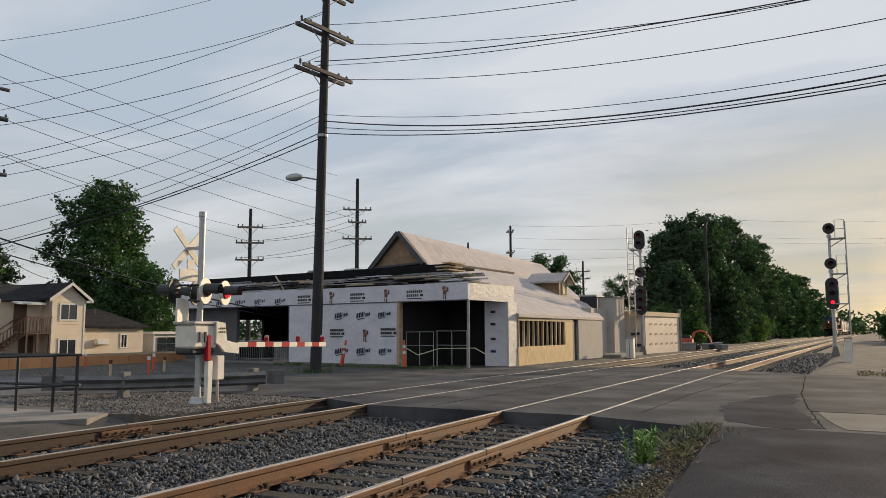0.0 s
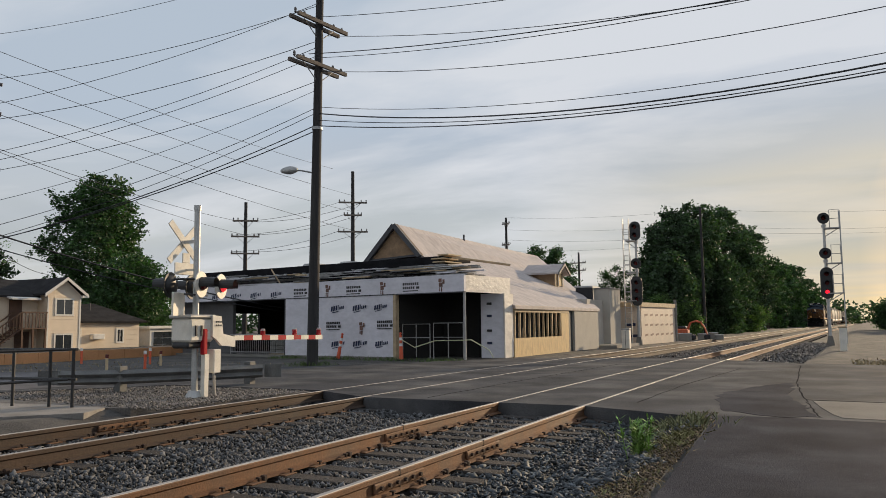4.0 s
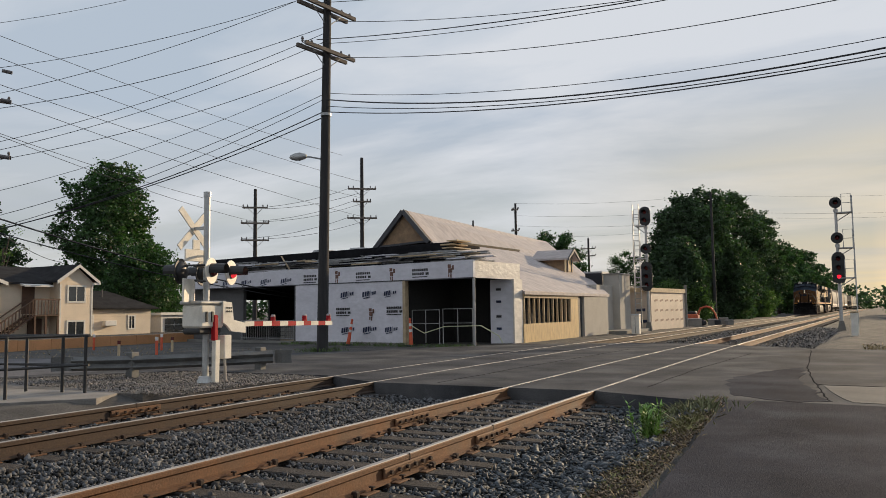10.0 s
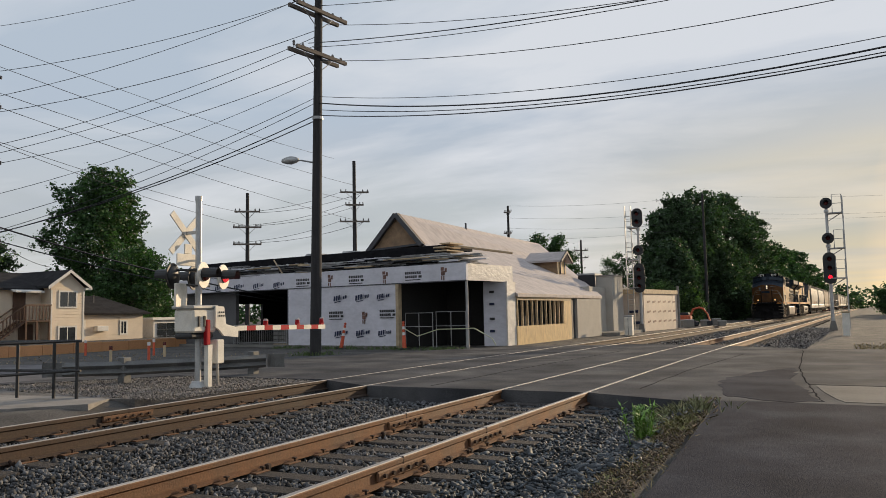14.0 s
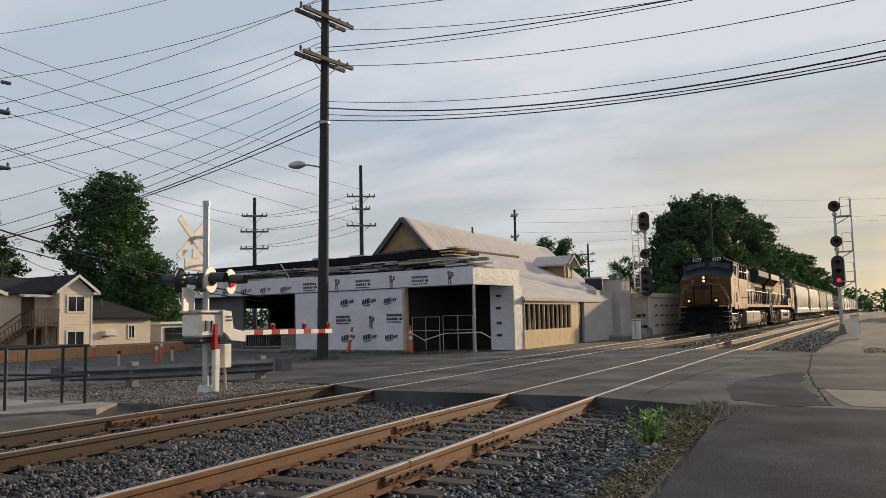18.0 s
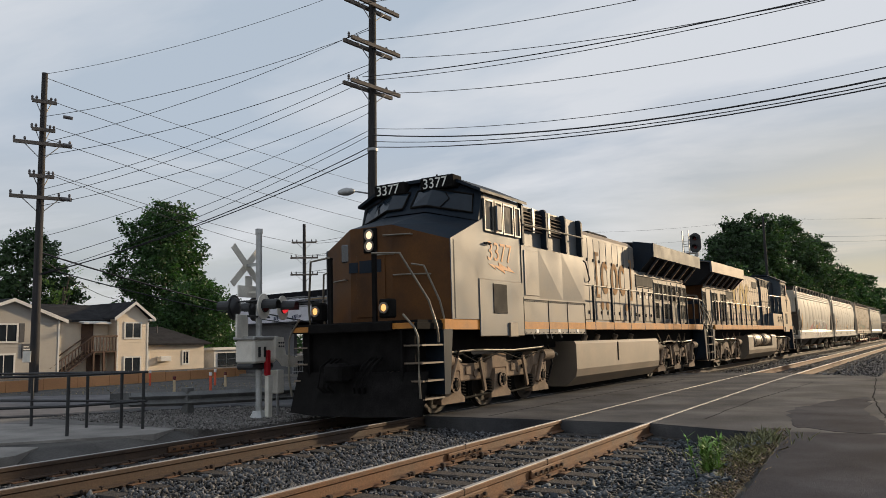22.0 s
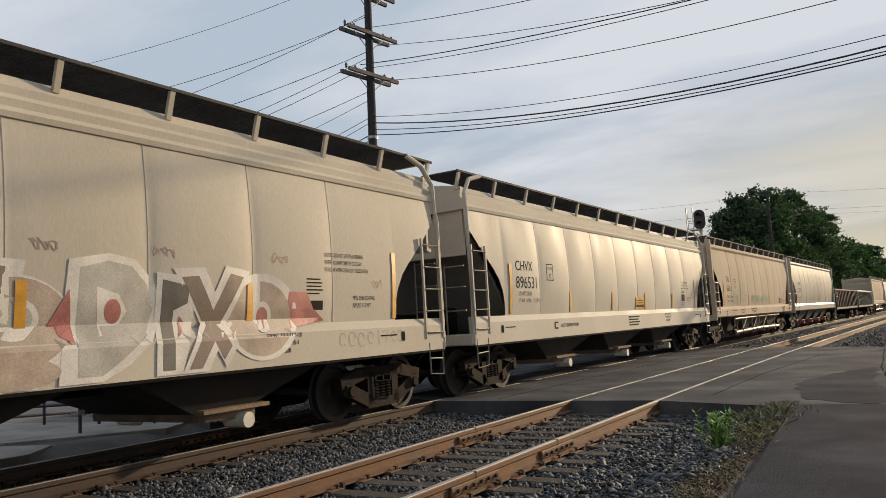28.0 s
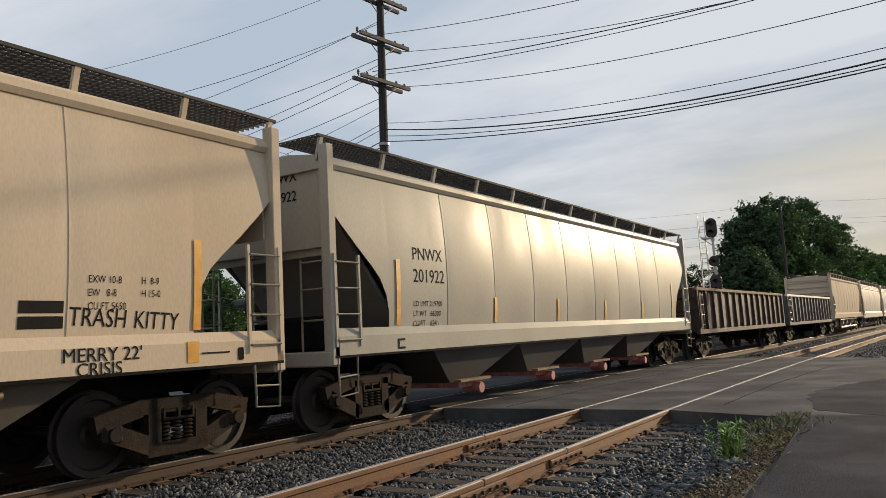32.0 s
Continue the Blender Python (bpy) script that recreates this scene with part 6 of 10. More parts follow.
            for s in (9.15, 9.55, 11.2, 11.5):
                decal("painted_dot", ring_shape(0.24, 0.24, 0.119, LOCO_WORN, False), None, car, sx, xx, Y(s), 2.15)
        else:
            for k, (s, w) in enumerate(((9.22, 1.02), (10.36, 1.17), (11.67, 1.22))):
                decal("painted_mark", ring_shape(w, 1.4, 0.40, LOCO_GOLD, k != 1), None, car, sx, sx * 1.002, Y(s if sx > 0 else s + w), 2.50, "large faded yellow painted shape")
    return car


S_LOCO_1, S_LOCO_2 = MID, 39.15 - MID
TRAIN = []           # (car, metres behind the nose, half of the distance between its trucks, turned round)
TRAIN.append((locomotive("dusty blue and yellow diesel locomotive with lit headlights", True), S_LOCO_1, 6.7, False))
TRAIN.append((locomotive("weathered blue-grey diesel locomotive with faded yellow paint", False), S_LOCO_2, 6.7, True))


# ---- freight cars ----
def freight_paint(name, color, dirt, gloss=0.45, amount=0.6, spec=0.14):
    return mat(name, color, gloss, vary=0.10, scale=0.9, fine=30, bump=0.04, spec=spec, dirt=dirt, dirt_scale=0.45, dirt_amount=amount, stretch=(1, 1.6, 0.5))


CREAM = freight_paint("hopper_cream", (0.53, 0.475, 0.385), (0.43, 0.375, 0.295), 0.62, spec=0.12)
CAST = mat("cast_truck_grime", (0.022, 0.018, 0.015), 0.85, vary=0.4, scale=4, fine=50, bump=0.3, dirt=(0.060, 0.034, 0.021), dirt_scale=2.2, dirt_amount=0.5, spec=0.12)
GRATING = mat("dark_grating", (0.070, 0.064, 0.060), 0.8, vary=0.3, scale=2, fine=30, bump=0.1, spec=0.2)
# tan car paint, darkened in its colour for the shade beneath
CHUTE_SHADED = freight_paint("shaded_chute_tan", (0.17, 0.15, 0.125), (0.09, 0.077, 0.064), 0.8)
CREAM_2 = freight_paint("hopper_pale", (0.52, 0.475, 0.395), (0.43, 0.38, 0.305), 0.60, spec=0.12)
TAN = freight_paint("hopper_tan", (0.56, 0.465, 0.35), (0.45, 0.355, 0.25), 0.82, spec=0.04)
SILVER = freight_paint("hopper_grey", (0.36, 0.345, 0.295), (0.30, 0.275, 0.225), 0.46, spec=0.10)
BROWN = mat("gondola_brown", (0.045, 0.030, 0.024), 0.75, vary=0.3, scale=2, fine=30, bump=0.2, dirt=(0.08, 0.048, 0.032), dirt_scale=1.2)
GREYCAR = freight_paint("car_grey", (0.11, 0.11, 0.11), (0.08, 0.074, 0.068), 0.6)
REFLECT = mat("reflector_yellow", (0.58, 0.28, 0.02), 0.45, vary=0.15, bump=0.02)
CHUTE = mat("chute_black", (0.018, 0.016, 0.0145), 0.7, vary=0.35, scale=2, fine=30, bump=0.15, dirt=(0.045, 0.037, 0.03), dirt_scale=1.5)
RED_PRIMER = mat("gate_red", (0.35, 0.10, 0.08), 0.7, vary=0.3, scale=6, fine=40, bump=0.1, dirt=(0.3, 0.2, 0.17), dirt_scale=3)
PIPE_WHITE = mat("cap_white", (0.6, 0.56, 0.48), 0.5, vary=0.2, bump=0.05)
TAGGED_WHITE = mat("spray_white", (0.60, 0.56, 0.50), 0.5, vary=0.2, scale=2, bump=0.02)
TAGGED_BLACK = mat("spray_dark", (0.10, 0.092, 0.08), 0.5, vary=0.3, scale=2, bump=0.02)
TAGGED_RED = mat("spray_red", (0.36, 0.12, 0.10), 0.5, vary=0.4, scale=2, bump=0.02)
TAGGED_RUST = mat("spray_rust", (0.40, 0.25, 0.18), 0.5, vary=0.3, scale=2, bump=0.02)
TAGGED_GREY = mat("spray_grey", (0.38, 0.36, 0.31), 0.5, vary=0.25, scale=2, bump=0.02)
TAGGED_BROWN = mat("spray_brown", (0.17, 0.12, 0.092), 0.5, vary=0.3, scale=2, bump=0.02)
TAGGED_TAN = mat("spray_tan", (0.37, 0.29, 0.225), 0.5, vary=0.3, scale=2, bump=0.02)
PIPE_TAN = mat("pipe_tan", (0.30, 0.215, 0.13), 0.45, metal=0.3, vary=0.2, scale=3, fine=40, bump=0.05, dirt=(0.2, 0.14, 0.09), dirt_scale=3)
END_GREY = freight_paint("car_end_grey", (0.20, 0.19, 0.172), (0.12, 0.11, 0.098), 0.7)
TAGGED_GREEN = mat("spray_green", (0.12, 0.26, 0.20), 0.5, vary=0.3, scale=2, bump=0.02)


def freight_truck(car, y0):
    """A two-axle truck of cast side frames on springs."""
    truck = part("truck", Mesh().box(-0.95, 0.95, y0 - 0.22, y0 + 0.22, 0.42, 0.72, 0.04), CAST, car, "grimy four-wheel truck")
    for q in (-1, 1):
        wheelset(truck, y0 + q * 0.87, 0.457, car)
    for sx in (-1, 1):
        x = sx * 1.04
        g = Mesh()
        P = lambda y, z: (x, y0 + y, z)
        for a, b, h in (((-1.07, 0.58), (-0.50, 0.70), 0.19), ((-0.55, 0.71), (0.55, 0.71), 0.17), ((0.50, 0.70), (1.07, 0.58), 0.19), ((-0.98, 0.52), (-0.32, 0.24), 0.20),
                        ((0.98, 0.52), (0.32, 0.24), 0.20), ((-0.42, 0.22), (0.42, 0.22), 0.15), ((-0.33, 0.20), (-0.33, 0.72), 0.17), ((0.33, 0.20), (0.33, 0.72), 0.17)):
            beam(g, P(*a), P(*b), 0.14, h)
        fr = part("side_frame", g, CAST, truck)
        for q in (-1, 1):
            part("bearing", Mesh().box(*sorted((sx * 0.96, sx * 1.14)), y0 + q * 0.87 - 0.12, y0 + q * 0.87 + 0.12, 0.36, 0.56, 0.03)
                 .cyl((sx * 1.10, y0 + q * 0.87, 0.457), (sx * 1.18, y0 + q * 0.87, 0.457), 0.085, 0.075, 12), CAST, fr)
        for k in range(3):
            s = Mesh()
            for j in range(5):
                s.lathe([(0.045, 0), (0.068, 0.018), (0.045, 0.036)], (sx * 1.06, y0 - 0.16 + 0.16 * k, 0.30 + 0.045 * j), (0, 0, 1), 10)
            part("spring", s, CAST, fr)
        part("bolster_end", Mesh().box(*sorted((sx * 0.95, sx * 1.12)), y0 - 0.22, y0 + 0.22, 0.53, 0.56, 0.005).box(*sorted((sx * 0.95, sx * 1.12)), y0 - 0.22, y0 + 0.22, 0.66, 0.68, 0.005).box(*sorted((sx * 0.95, sx * 1.12)), y0 - 0.015, y0 + 0.015, 0.55, 0.67).box(*sorted((sx * 0.95, sx * 1.12)), y0 - 0.22, y0 - 0.19, 0.55, 0.67).box(*sorted((sx * 0.95, sx * 1.12)), y0 + 0.19, y0 + 0.22, 0.55, 0.67), CAST, fr)
    return truck


def ladder(name, parent, x, y0, y1, zs, material=None):
    g = Mesh()
    for y in (y0, y1):
        g.box(x - 0.02, x + 0.02, y - 0.02, y + 0.02, zs[0] - 0.1, zs[-1] + 0.12)
    lad = part(name, g, material or CREAM, parent)
    for z in zs:
        part("rung", Mesh().tube([(x, y0, z), (x + 0.03, y0 + 0.02, z), (x + 0.03, y1 - 0.02, z), (x, y1, z)], 0.013), HANDRAIL, lad)
    return lad


def side_x(z, wide=1.50):
    """How far out a hopper's rounded side lies at a height."""
    return wide - 0.085 * ((z - 2.45) / 1.3) ** 2


BULGE = {}           # how the side sheets of each hopper swell between their seams


CUTS = (0.0, 0.04, 0.12, 0.25, 0.5, 0.75, 0.88, 0.96, 1.0)


def even_steps(x, steps, curve):
    """A curve drawn straight from step to step."""
    for a, b in zip(steps, steps[1:]):
        if x <= b:
            return curve(a) + (curve(b) - curve(a)) * (x - a) / (b - a)
    return curve(steps[-1])


def swell(L, push, roof_z, s, z):
    if not 1.38 < s < L - 1.38 or z < 1.5:
        return 0.0
    f = (s - 1.38) / ((L - 2.76) / 9)
    k = min(8, int(f))
    along = even_steps(f - k, CUTS, lambda a: math.sin(math.pi * min(1.0, max(0.0, a))) ** 0.6 if 0 < a < 1 else 0.0)
    up = even_steps(min(1.0, (z - 1.5) / (roof_z - 1.5)), [i / 8 for i in range(9)], lambda a: math.sin(math.pi * a) ** 0.5 if 0 < a < 1 else 0.0)
    return push[k] * along * up


def hopper(label, L, paint, style, group="covered hoppers of the train"):
    """A covered hopper, its middle at the origin, L long over the end posts."""
    car = thing("covered_hopper", label, "freight car", group)
    h = L / 2
    y = lambda s: s - h
    zs0, roof_z = 1.50, (3.62 if style == "corrugated" else 3.92)
    # rounded sides, cut away at the ends
    lower = [(0.10, 3.22), (0.35, 2.98), (0.66, 2.70), (0.95, 2.46), (1.15, 2.27), (1.30, 2.02), (1.37, 1.75), (1.38, zs0)]

    def low(s):
        s = min(s, L - s)
        for (a, za), (b, zb) in zip(lower, lower[1:]):
            if s <= b:
                return za + (zb - za) * max(0.0, (s - a)) / (b - a)
        return zs0

    seams = [1.38 + (L - 2.76) * k / 9 for k in range(10)]
    ss = sorted({0.10, L - 0.10, *[a for a, _ in lower], *[L - a for a, _ in lower], *[a + (b - a) * f for a, b in zip(seams, seams[1:]) for f in (0.0, 0.04, 0.12, 0.25, 0.5, 0.75, 0.88, 0.96)]})
    rnd = random.Random(int(L * 100))
    push = [rnd.uniform(0.006, 0.060 if style == "corrugated" else 0.030) for _ in range(12)]
    BULGE[car.name] = (L, push, roof_z)
    nz = 9
    for sx in (-1, 1):
        g = Mesh()
        for s in ss:
            for i in range(nz):
                z = low(s) + (roof_z - low(s)) * i / (nz - 1)
                g.v.append((sx * (side_x(z) + swell(L, push, roof_z, s, z)), y(s), z))
        g.f += [(a * nz + i, (a + 1) * nz + i, (a + 1) * nz + i + 1, a * nz + i + 1) for a in range(len(ss) - 1) for i in range(nz - 1)]
        part("side_sheet", g, paint, car, smooth=50)
        for s in seams[1:-1]:
            q = Mesh().rings([[(sx * (side_x(z) - 0.01), y(s) - 0.012, z), (sx * (side_x(z) + 0.007), y(s) - 0.007, z), (sx * (side_x(z) + 0.007), y(s) + 0.007, z), (sx * (side_x(z) - 0.01), y(s) + 0.012, z)]
                              for z in [zs0 + (roof_z - zs0) * i / 8 for i in range(9)]])
            part("weld_seam", q, paint, car)
        # sill
        z0 = 0.98 if style == "corrugated" else 1.13
        part("side_sill", Mesh().prism([(sx * 1.42, z0), (sx * 1.53, z0), (sx * 1.53, zs0 - 0.10), (sx * 1.46, zs0 + 0.02), (sx * 1.40, zs0 + 0.02)], "y", y(0.0), y(L)), paint, car)
        part("sill_edge", Mesh().box(*sorted((sx * 1.40, sx * 1.535)), y(0.0), y(L), z0 - 0.035, z0), UNDER, car)
    # roof
    if style == "corrugated":
        prof = [(1.455, 3.60), (1.47, 3.66), (1.42, 3.72), (1.43, 3.80), (1.37, 3.86), (1.38, 3.94), (1.30, 4.00), (1.26, 4.08), (0.7, 4.16)]
    else:
        prof = [(1.42, 3.88), (1.46, 3.94), (1.45, 4.02), (1.36, 4.08), (0.7, 4.18)]
    full = [(x, z) for x, z in prof] + [(-x, z) for x, z in reversed(prof)]
    part("roof", Mesh().rings([[(x, y(s), z) for x, z in full] for s in (0.02, L - 0.02)]), paint, car)
    # running boards along both roof edges, on brackets
    zb = 4.36
    n = max(6, round(L / 1.45))
    for sx in (-1, 1):
        g = Mesh()
        xs = [0.60 + 0.05 * k for k in range(17)] if style == "corrugated" else [0.60 + 0.1 * k for k in range(9)]
        for x in xs:
            g.box(*sorted((sx * x - 0.006, sx * x + 0.006)), y(-0.1), y(L + 0.1), zb - 0.035, zb)
        step = 0.06 if style == "corrugated" else 0.085
        for k in range(int((L + 0.2) / step)):
            s = -0.1 + step * k
            g.box(*sorted((sx * 0.60, sx * 1.40)), y(s) - 0.005, y(s) + 0.005, zb - 0.022, zb - 0.004)
        g.box(*sorted((sx * 1.40, sx * 1.43)), y(-0.1), y(L + 0.1), zb - 0.03, zb + 0.008)
        board = part("running_board", g, GRATING, car, "dark steel grating running board")
        for k in range(n + 1):
            s = L * k / n
            part("bracket", Mesh().prism([(sx * 1.28, 4.0), (sx * 1.33, 4.0), (sx * 1.43, zb), (sx * 1.38, zb)], "y", y(s) - 0.035, y(s) + 0.035), paint, board)
    for k in range(4):
        part("roof_hatch", Mesh().box(-0.45, 0.45, y(L * (0.14 + 0.24 * k) - 0.6), y(L * (0.14 + 0.24 * k) + 0.6), 4.16, 4.30, 0.05), paint, car)
    # ends
    for e in (0, 1):
        f = (lambda s: y(s)) if e == 0 else (lambda s: y(L - s))
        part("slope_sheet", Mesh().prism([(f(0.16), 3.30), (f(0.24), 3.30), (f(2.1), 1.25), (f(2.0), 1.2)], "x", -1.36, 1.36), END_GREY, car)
        part("end_sheet", Mesh().box(-1.36, 1.36, *sorted((f(0.08), f(0.14))), 2.72 if style != "plain" else 2.6, 4.06), paint, car)
        for z in (3.0, 3.4, 3.8) if style == "piped" else (2.74,):
            part("end_rib", Mesh().box(-1.36, 1.36, *sorted((f(0.0), f(0.09))), z - 0.03, z + 0.03), paint, car)
        part("end_sill", Mesh().box(-1.5, 1.5, *sorted((f(-0.05), f(0.12))), 0.98, 1.20, 0.02), paint, car)
        part("platform", Mesh().box(-1.4, 1.4, *sorted((f(0.1), f(1.5))), 1.12, 1.16), UNDER, car)
        part("coupler", Mesh().box(-0.12, 0.12, *sorted((f(-0.55), f(0.3))), 0.74, 0.98, 0.03).box(-0.19, 0.19, *sorted((f(-0.6), f(-0.3))), 0.70, 1.02, 0.05), UNDER, car)
        part("air_hose", Mesh().tube([(0.4, f(0.1), 0.95), (0.42, f(-0.25), 0.8), (0.3, f(-0.5), 0.45), (0.1, f(-0.55), 0.4)], 0.024), UNDER, car)
        part("brake_housing", Mesh().box(-0.3, 0.5, *sorted((f(0.7), f(1.1))), 1.2, 1.75, 0.05).cyl((-0.7, f(0.5), 1.5), (-0.7, f(1.2), 1.5), 0.18, n=14), UNDER, car)
        for sx in (-1, 1):
            if style == "corrugated":
                part("corner_post", Mesh().tube([(sx * 1.43, f(0.75), 4.34), (sx * 1.43, f(0.30), 4.22), (sx * 1.47, f(0.03), 3.9), (sx * 1.50, f(0.0), 3.2), (sx * 1.50, f(0.0), 1.0)], 0.045, 8), paint, car)
            else:
                part("corner_post", Mesh().box(*sorted((sx * 1.36, sx * 1.53)), *sorted((f(-0.04), f(0.11))), 1.0, 4.22, 0.01), paint, car)
            rungs = [1.35, 1.72, 2.10, 2.48] if style != "corrugated" else [1.28, 1.65, 2.02, 2.40, 2.78]
            lad = ladder("side_ladder", car, sx * 1.53, *sorted((f(0.04), f(0.58))), rungs, paint)
            part("stirrup", Mesh().tube([(sx * 1.52, f(0.06), 1.1), (sx * 1.52, f(0.08), 0.55), (sx * 1.52, f(0.48), 0.58), (sx * 1.52, f(0.5), 1.1)], 0.018)
                 .tube([(sx * 1.52, f(0.08), 0.82), (sx * 1.52, f(0.5), 0.84)], 0.014), HANDRAIL, lad)
            part("end_ladder", Mesh().tube([(sx * 0.95, f(-0.04), 1.2), (sx * 0.95, f(-0.04), 2.55)], 0.018).tube([(sx * 0.95, f(-0.04), 2.5), (sx * 1.4, f(-0.04), 2.5)], 0.016)
                 .tube([(sx * 0.95, f(-0.04), 2.1), (sx * 1.4, f(-0.04), 2.1)], 0.016).tube([(sx * 0.95, f(-0.04), 1.65), (sx * 1.4, f(-0.04), 1.65)], 0.016), HANDRAIL, car)
    freight_truck(car, y(1.32))
    freight_truck(car, y(L - 1.32))
    part("centre_sill", Mesh().box(-0.35, 0.35, y(0.2), y(L - 0.2), 0.80, 1.15), UNDER, car)
    # outlets
    m = 4 if style != "corrugated" else 3
    a, b = 2.7, L - 2.7
    for k in range(m):
        c0, c1 = a + (b - a) * k / m, a + (b - a) * (k + 1) / m
        mid = (c0 + c1) / 2
        mt = CHUTE if style == "corrugated" else CHUTE_SHADED if style == "piped" else GREYCAR
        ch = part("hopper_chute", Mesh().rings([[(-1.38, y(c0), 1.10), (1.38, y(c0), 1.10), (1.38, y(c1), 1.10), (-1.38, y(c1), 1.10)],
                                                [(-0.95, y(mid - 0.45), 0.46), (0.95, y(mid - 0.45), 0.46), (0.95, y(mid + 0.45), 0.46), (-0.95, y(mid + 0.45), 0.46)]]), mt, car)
        part("outlet_gate", Mesh().box(-1.12, 1.12, y(mid - 0.42), y(mid + 0.42), 0.36, 0.47, 0.01), RED_PRIMER if style == "plain" else TRUCK, ch)
        for sx in (-1, 1):
            part("outlet_cap", Mesh().cyl((sx * 0.9, y(mid + 0.15), 0.33), (sx * 1.28, y(mid + 0.15), 0.33), 0.10, n=14), PIPE_WHITE if style == "corrugated" else RED_PRIMER, ch, smooth=40)
            part("gate_rail", Mesh().box(*sorted((sx * 1.1, sx * 1.25)), y(mid - 0.55), y(mid + 0.55), 0.47, 0.52), TRUCK, ch)
    if style == "piped":
        for sx in (-1, 1):
            p = part("unloading_pipe", Mesh().tube([(sx * 1.38, y(3.25), 0.40), (sx * 1.38, y(8.0), 0.45), (sx * 1.38, y(12.8), 0.42)], 0.072, 10), PIPE_TAN, car, "rusty pale pipe under the car", smooth=50)
            part("pipe_elbow", Mesh().tube([(sx * 1.38, y(3.26), 0.40), (sx * 1.39, y(3.08), 0.40), (sx * 1.40, y(3.0), 0.46), (sx * 1.40, y(3.0), 0.80), (sx * 1.40, y(3.08), 0.95), (sx * 1.40, y(3.36), 0.98)], 0.062, 10), UNDER, p, "dark rubber hose elbow", smooth=50)
            part("air_pipe", Mesh().tube([(sx * 1.40, y(3.34), 0.98), (sx * 1.40, y(8.0), 1.01), (sx * 1.40, y(13.2), 1.0)], 0.045, 10), PIPE_TAN, car, smooth=50)
            for s, wd in ((3.3, 0.10), (4.7, 0.12), (6.6, 0.12), (7.5, 0.08), (8.35, 0.14), (8.9, 0.10), (10.3, 0.12), (12.0, 0.12)):
                part("coupling", Mesh().cyl((sx * 1.38, y(s) - wd / 2, 0.425), (sx * 1.38, y(s) + wd / 2, 0.43), 0.088, n=14).cyl((sx * 1.38, y(s) - wd / 2 - 0.02, 0.425), (sx * 1.38, y(s) - wd / 2, 0.425), 0.10, n=10).box(*sorted((sx * 1.34, sx * 1.46)), y(s) - 0.03, y(s) + 0.03, 0.34, 0.38), GREYCAR if wd > 0.11 else TRUCK, p)
            part("valve", Mesh().cyl((sx * 1.40, y(8.05), 1.0), (sx * 1.40, y(8.6), 1.0), 0.062, n=12).cyl((sx * 1.40, y(8.18), 0.9), (sx * 1.40, y(8.18), 1.1), 0.03, n=8).cyl((sx * 1.40, y(8.48), 0.9), (sx * 1.40, y(8.48), 1.1), 0.03, n=8).tube([(sx * 1.43, y(8.3), 1.0), (sx * 1.45, y(8.3), 0.6), (sx * 1.42, y(8.35), 0.45)], 0.012), TRUCK, p)
            for s in (5.2, 7.4, 9.6):
                part("brace", Mesh().tube([(sx * 1.30, y(s), 0.50), (sx * 1.34, y(s + 0.75), 0.95)], 0.02, 6), PALE, p)
            for s in (3.9, 5.0, 6.9, 8.5, 10.4, 12.2):
                part("pipe_hanger", Mesh().box(*sorted((sx * 1.33, sx * 1.37)), y(s) - 0.02, y(s) + 0.02, 0.45, 1.15), TRUCK, p)
    return car


def wrap(me, base, side, car):
    """Bends a flat marking, already laid on the side, round the rounded sheet and over the sill."""
    L, push, roof_z = BULGE[car.name]
    for v in me.vertices:
        z = v.co.z
        x = side_x(z) + swell(L, push, roof_z, v.co.y + L / 2, z) + 0.0035
        if z < 1.53:
            x = max(x, 1.538 - 0.06 * max(0.0, (z - 1.40) / 0.12))
        v.co.x = side * (x + base)
    return me


def side_mark(car, me, y, z, label="", name="marking", lift=0.0):
    """A marking on both sides of a car: the drawing's own left edge at y as read."""
    for sx in (1,):
        k = me.copy()
        k.transform(on_side(sx, 0, y, z))
        wrap(k, lift, sx, car)
        part(name, k, None, car, label)


def sill_mark(car, me, y, z, name="marking", label=""):
    k = me.copy()
    k.transform(on_side(1, 1.536, y, z))
    part(name, k, None, car, label)


def text_rows(car, L, s, z, rows, narrow=1.0):
    for size, text in rows:
        me = lettering(text, size, INK, 0.0)
        me.transform(Matrix.Diagonal((narrow, 1, 1, 1)))
        side_mark(car, me, s - L / 2, z, name="lettering")
        z -= size * 1.25


def bars(car, L, s, z, widths, height, gap, material=None):
    """Small print that cannot be read."""
    for k, w in enumerate(widths):
        g = Mesh().rings([[(w * i / 6, -k * gap, 0), (w * i / 6, height - k * gap, 0)] for i in range(7)], closed=False)
        side_mark(car, g.data("small_print", material or INK), s - L / 2, z, name="small_print")


def stroke(points, w, material):
    """A painted stroke of width w through the points."""
    g = Mesh()
    pts = [Vector((*p, 0)) for p in points]
    L, R = [], []
    for i, p in enumerate(pts):
        d = (pts[min(i + 1, len(pts) - 1)] - pts[max(0, i - 1)]).normalized()
        n = Vector((-d.y, d.x, 0)) * (w / 2)
        L.append(p + n), R.append(p - n)
    n = len(pts)
    g.add([*L, *R], [(i, i + 1, n + i + 1, n + i) for i in range(n - 1)])
    return g.data("paint_stroke", material)


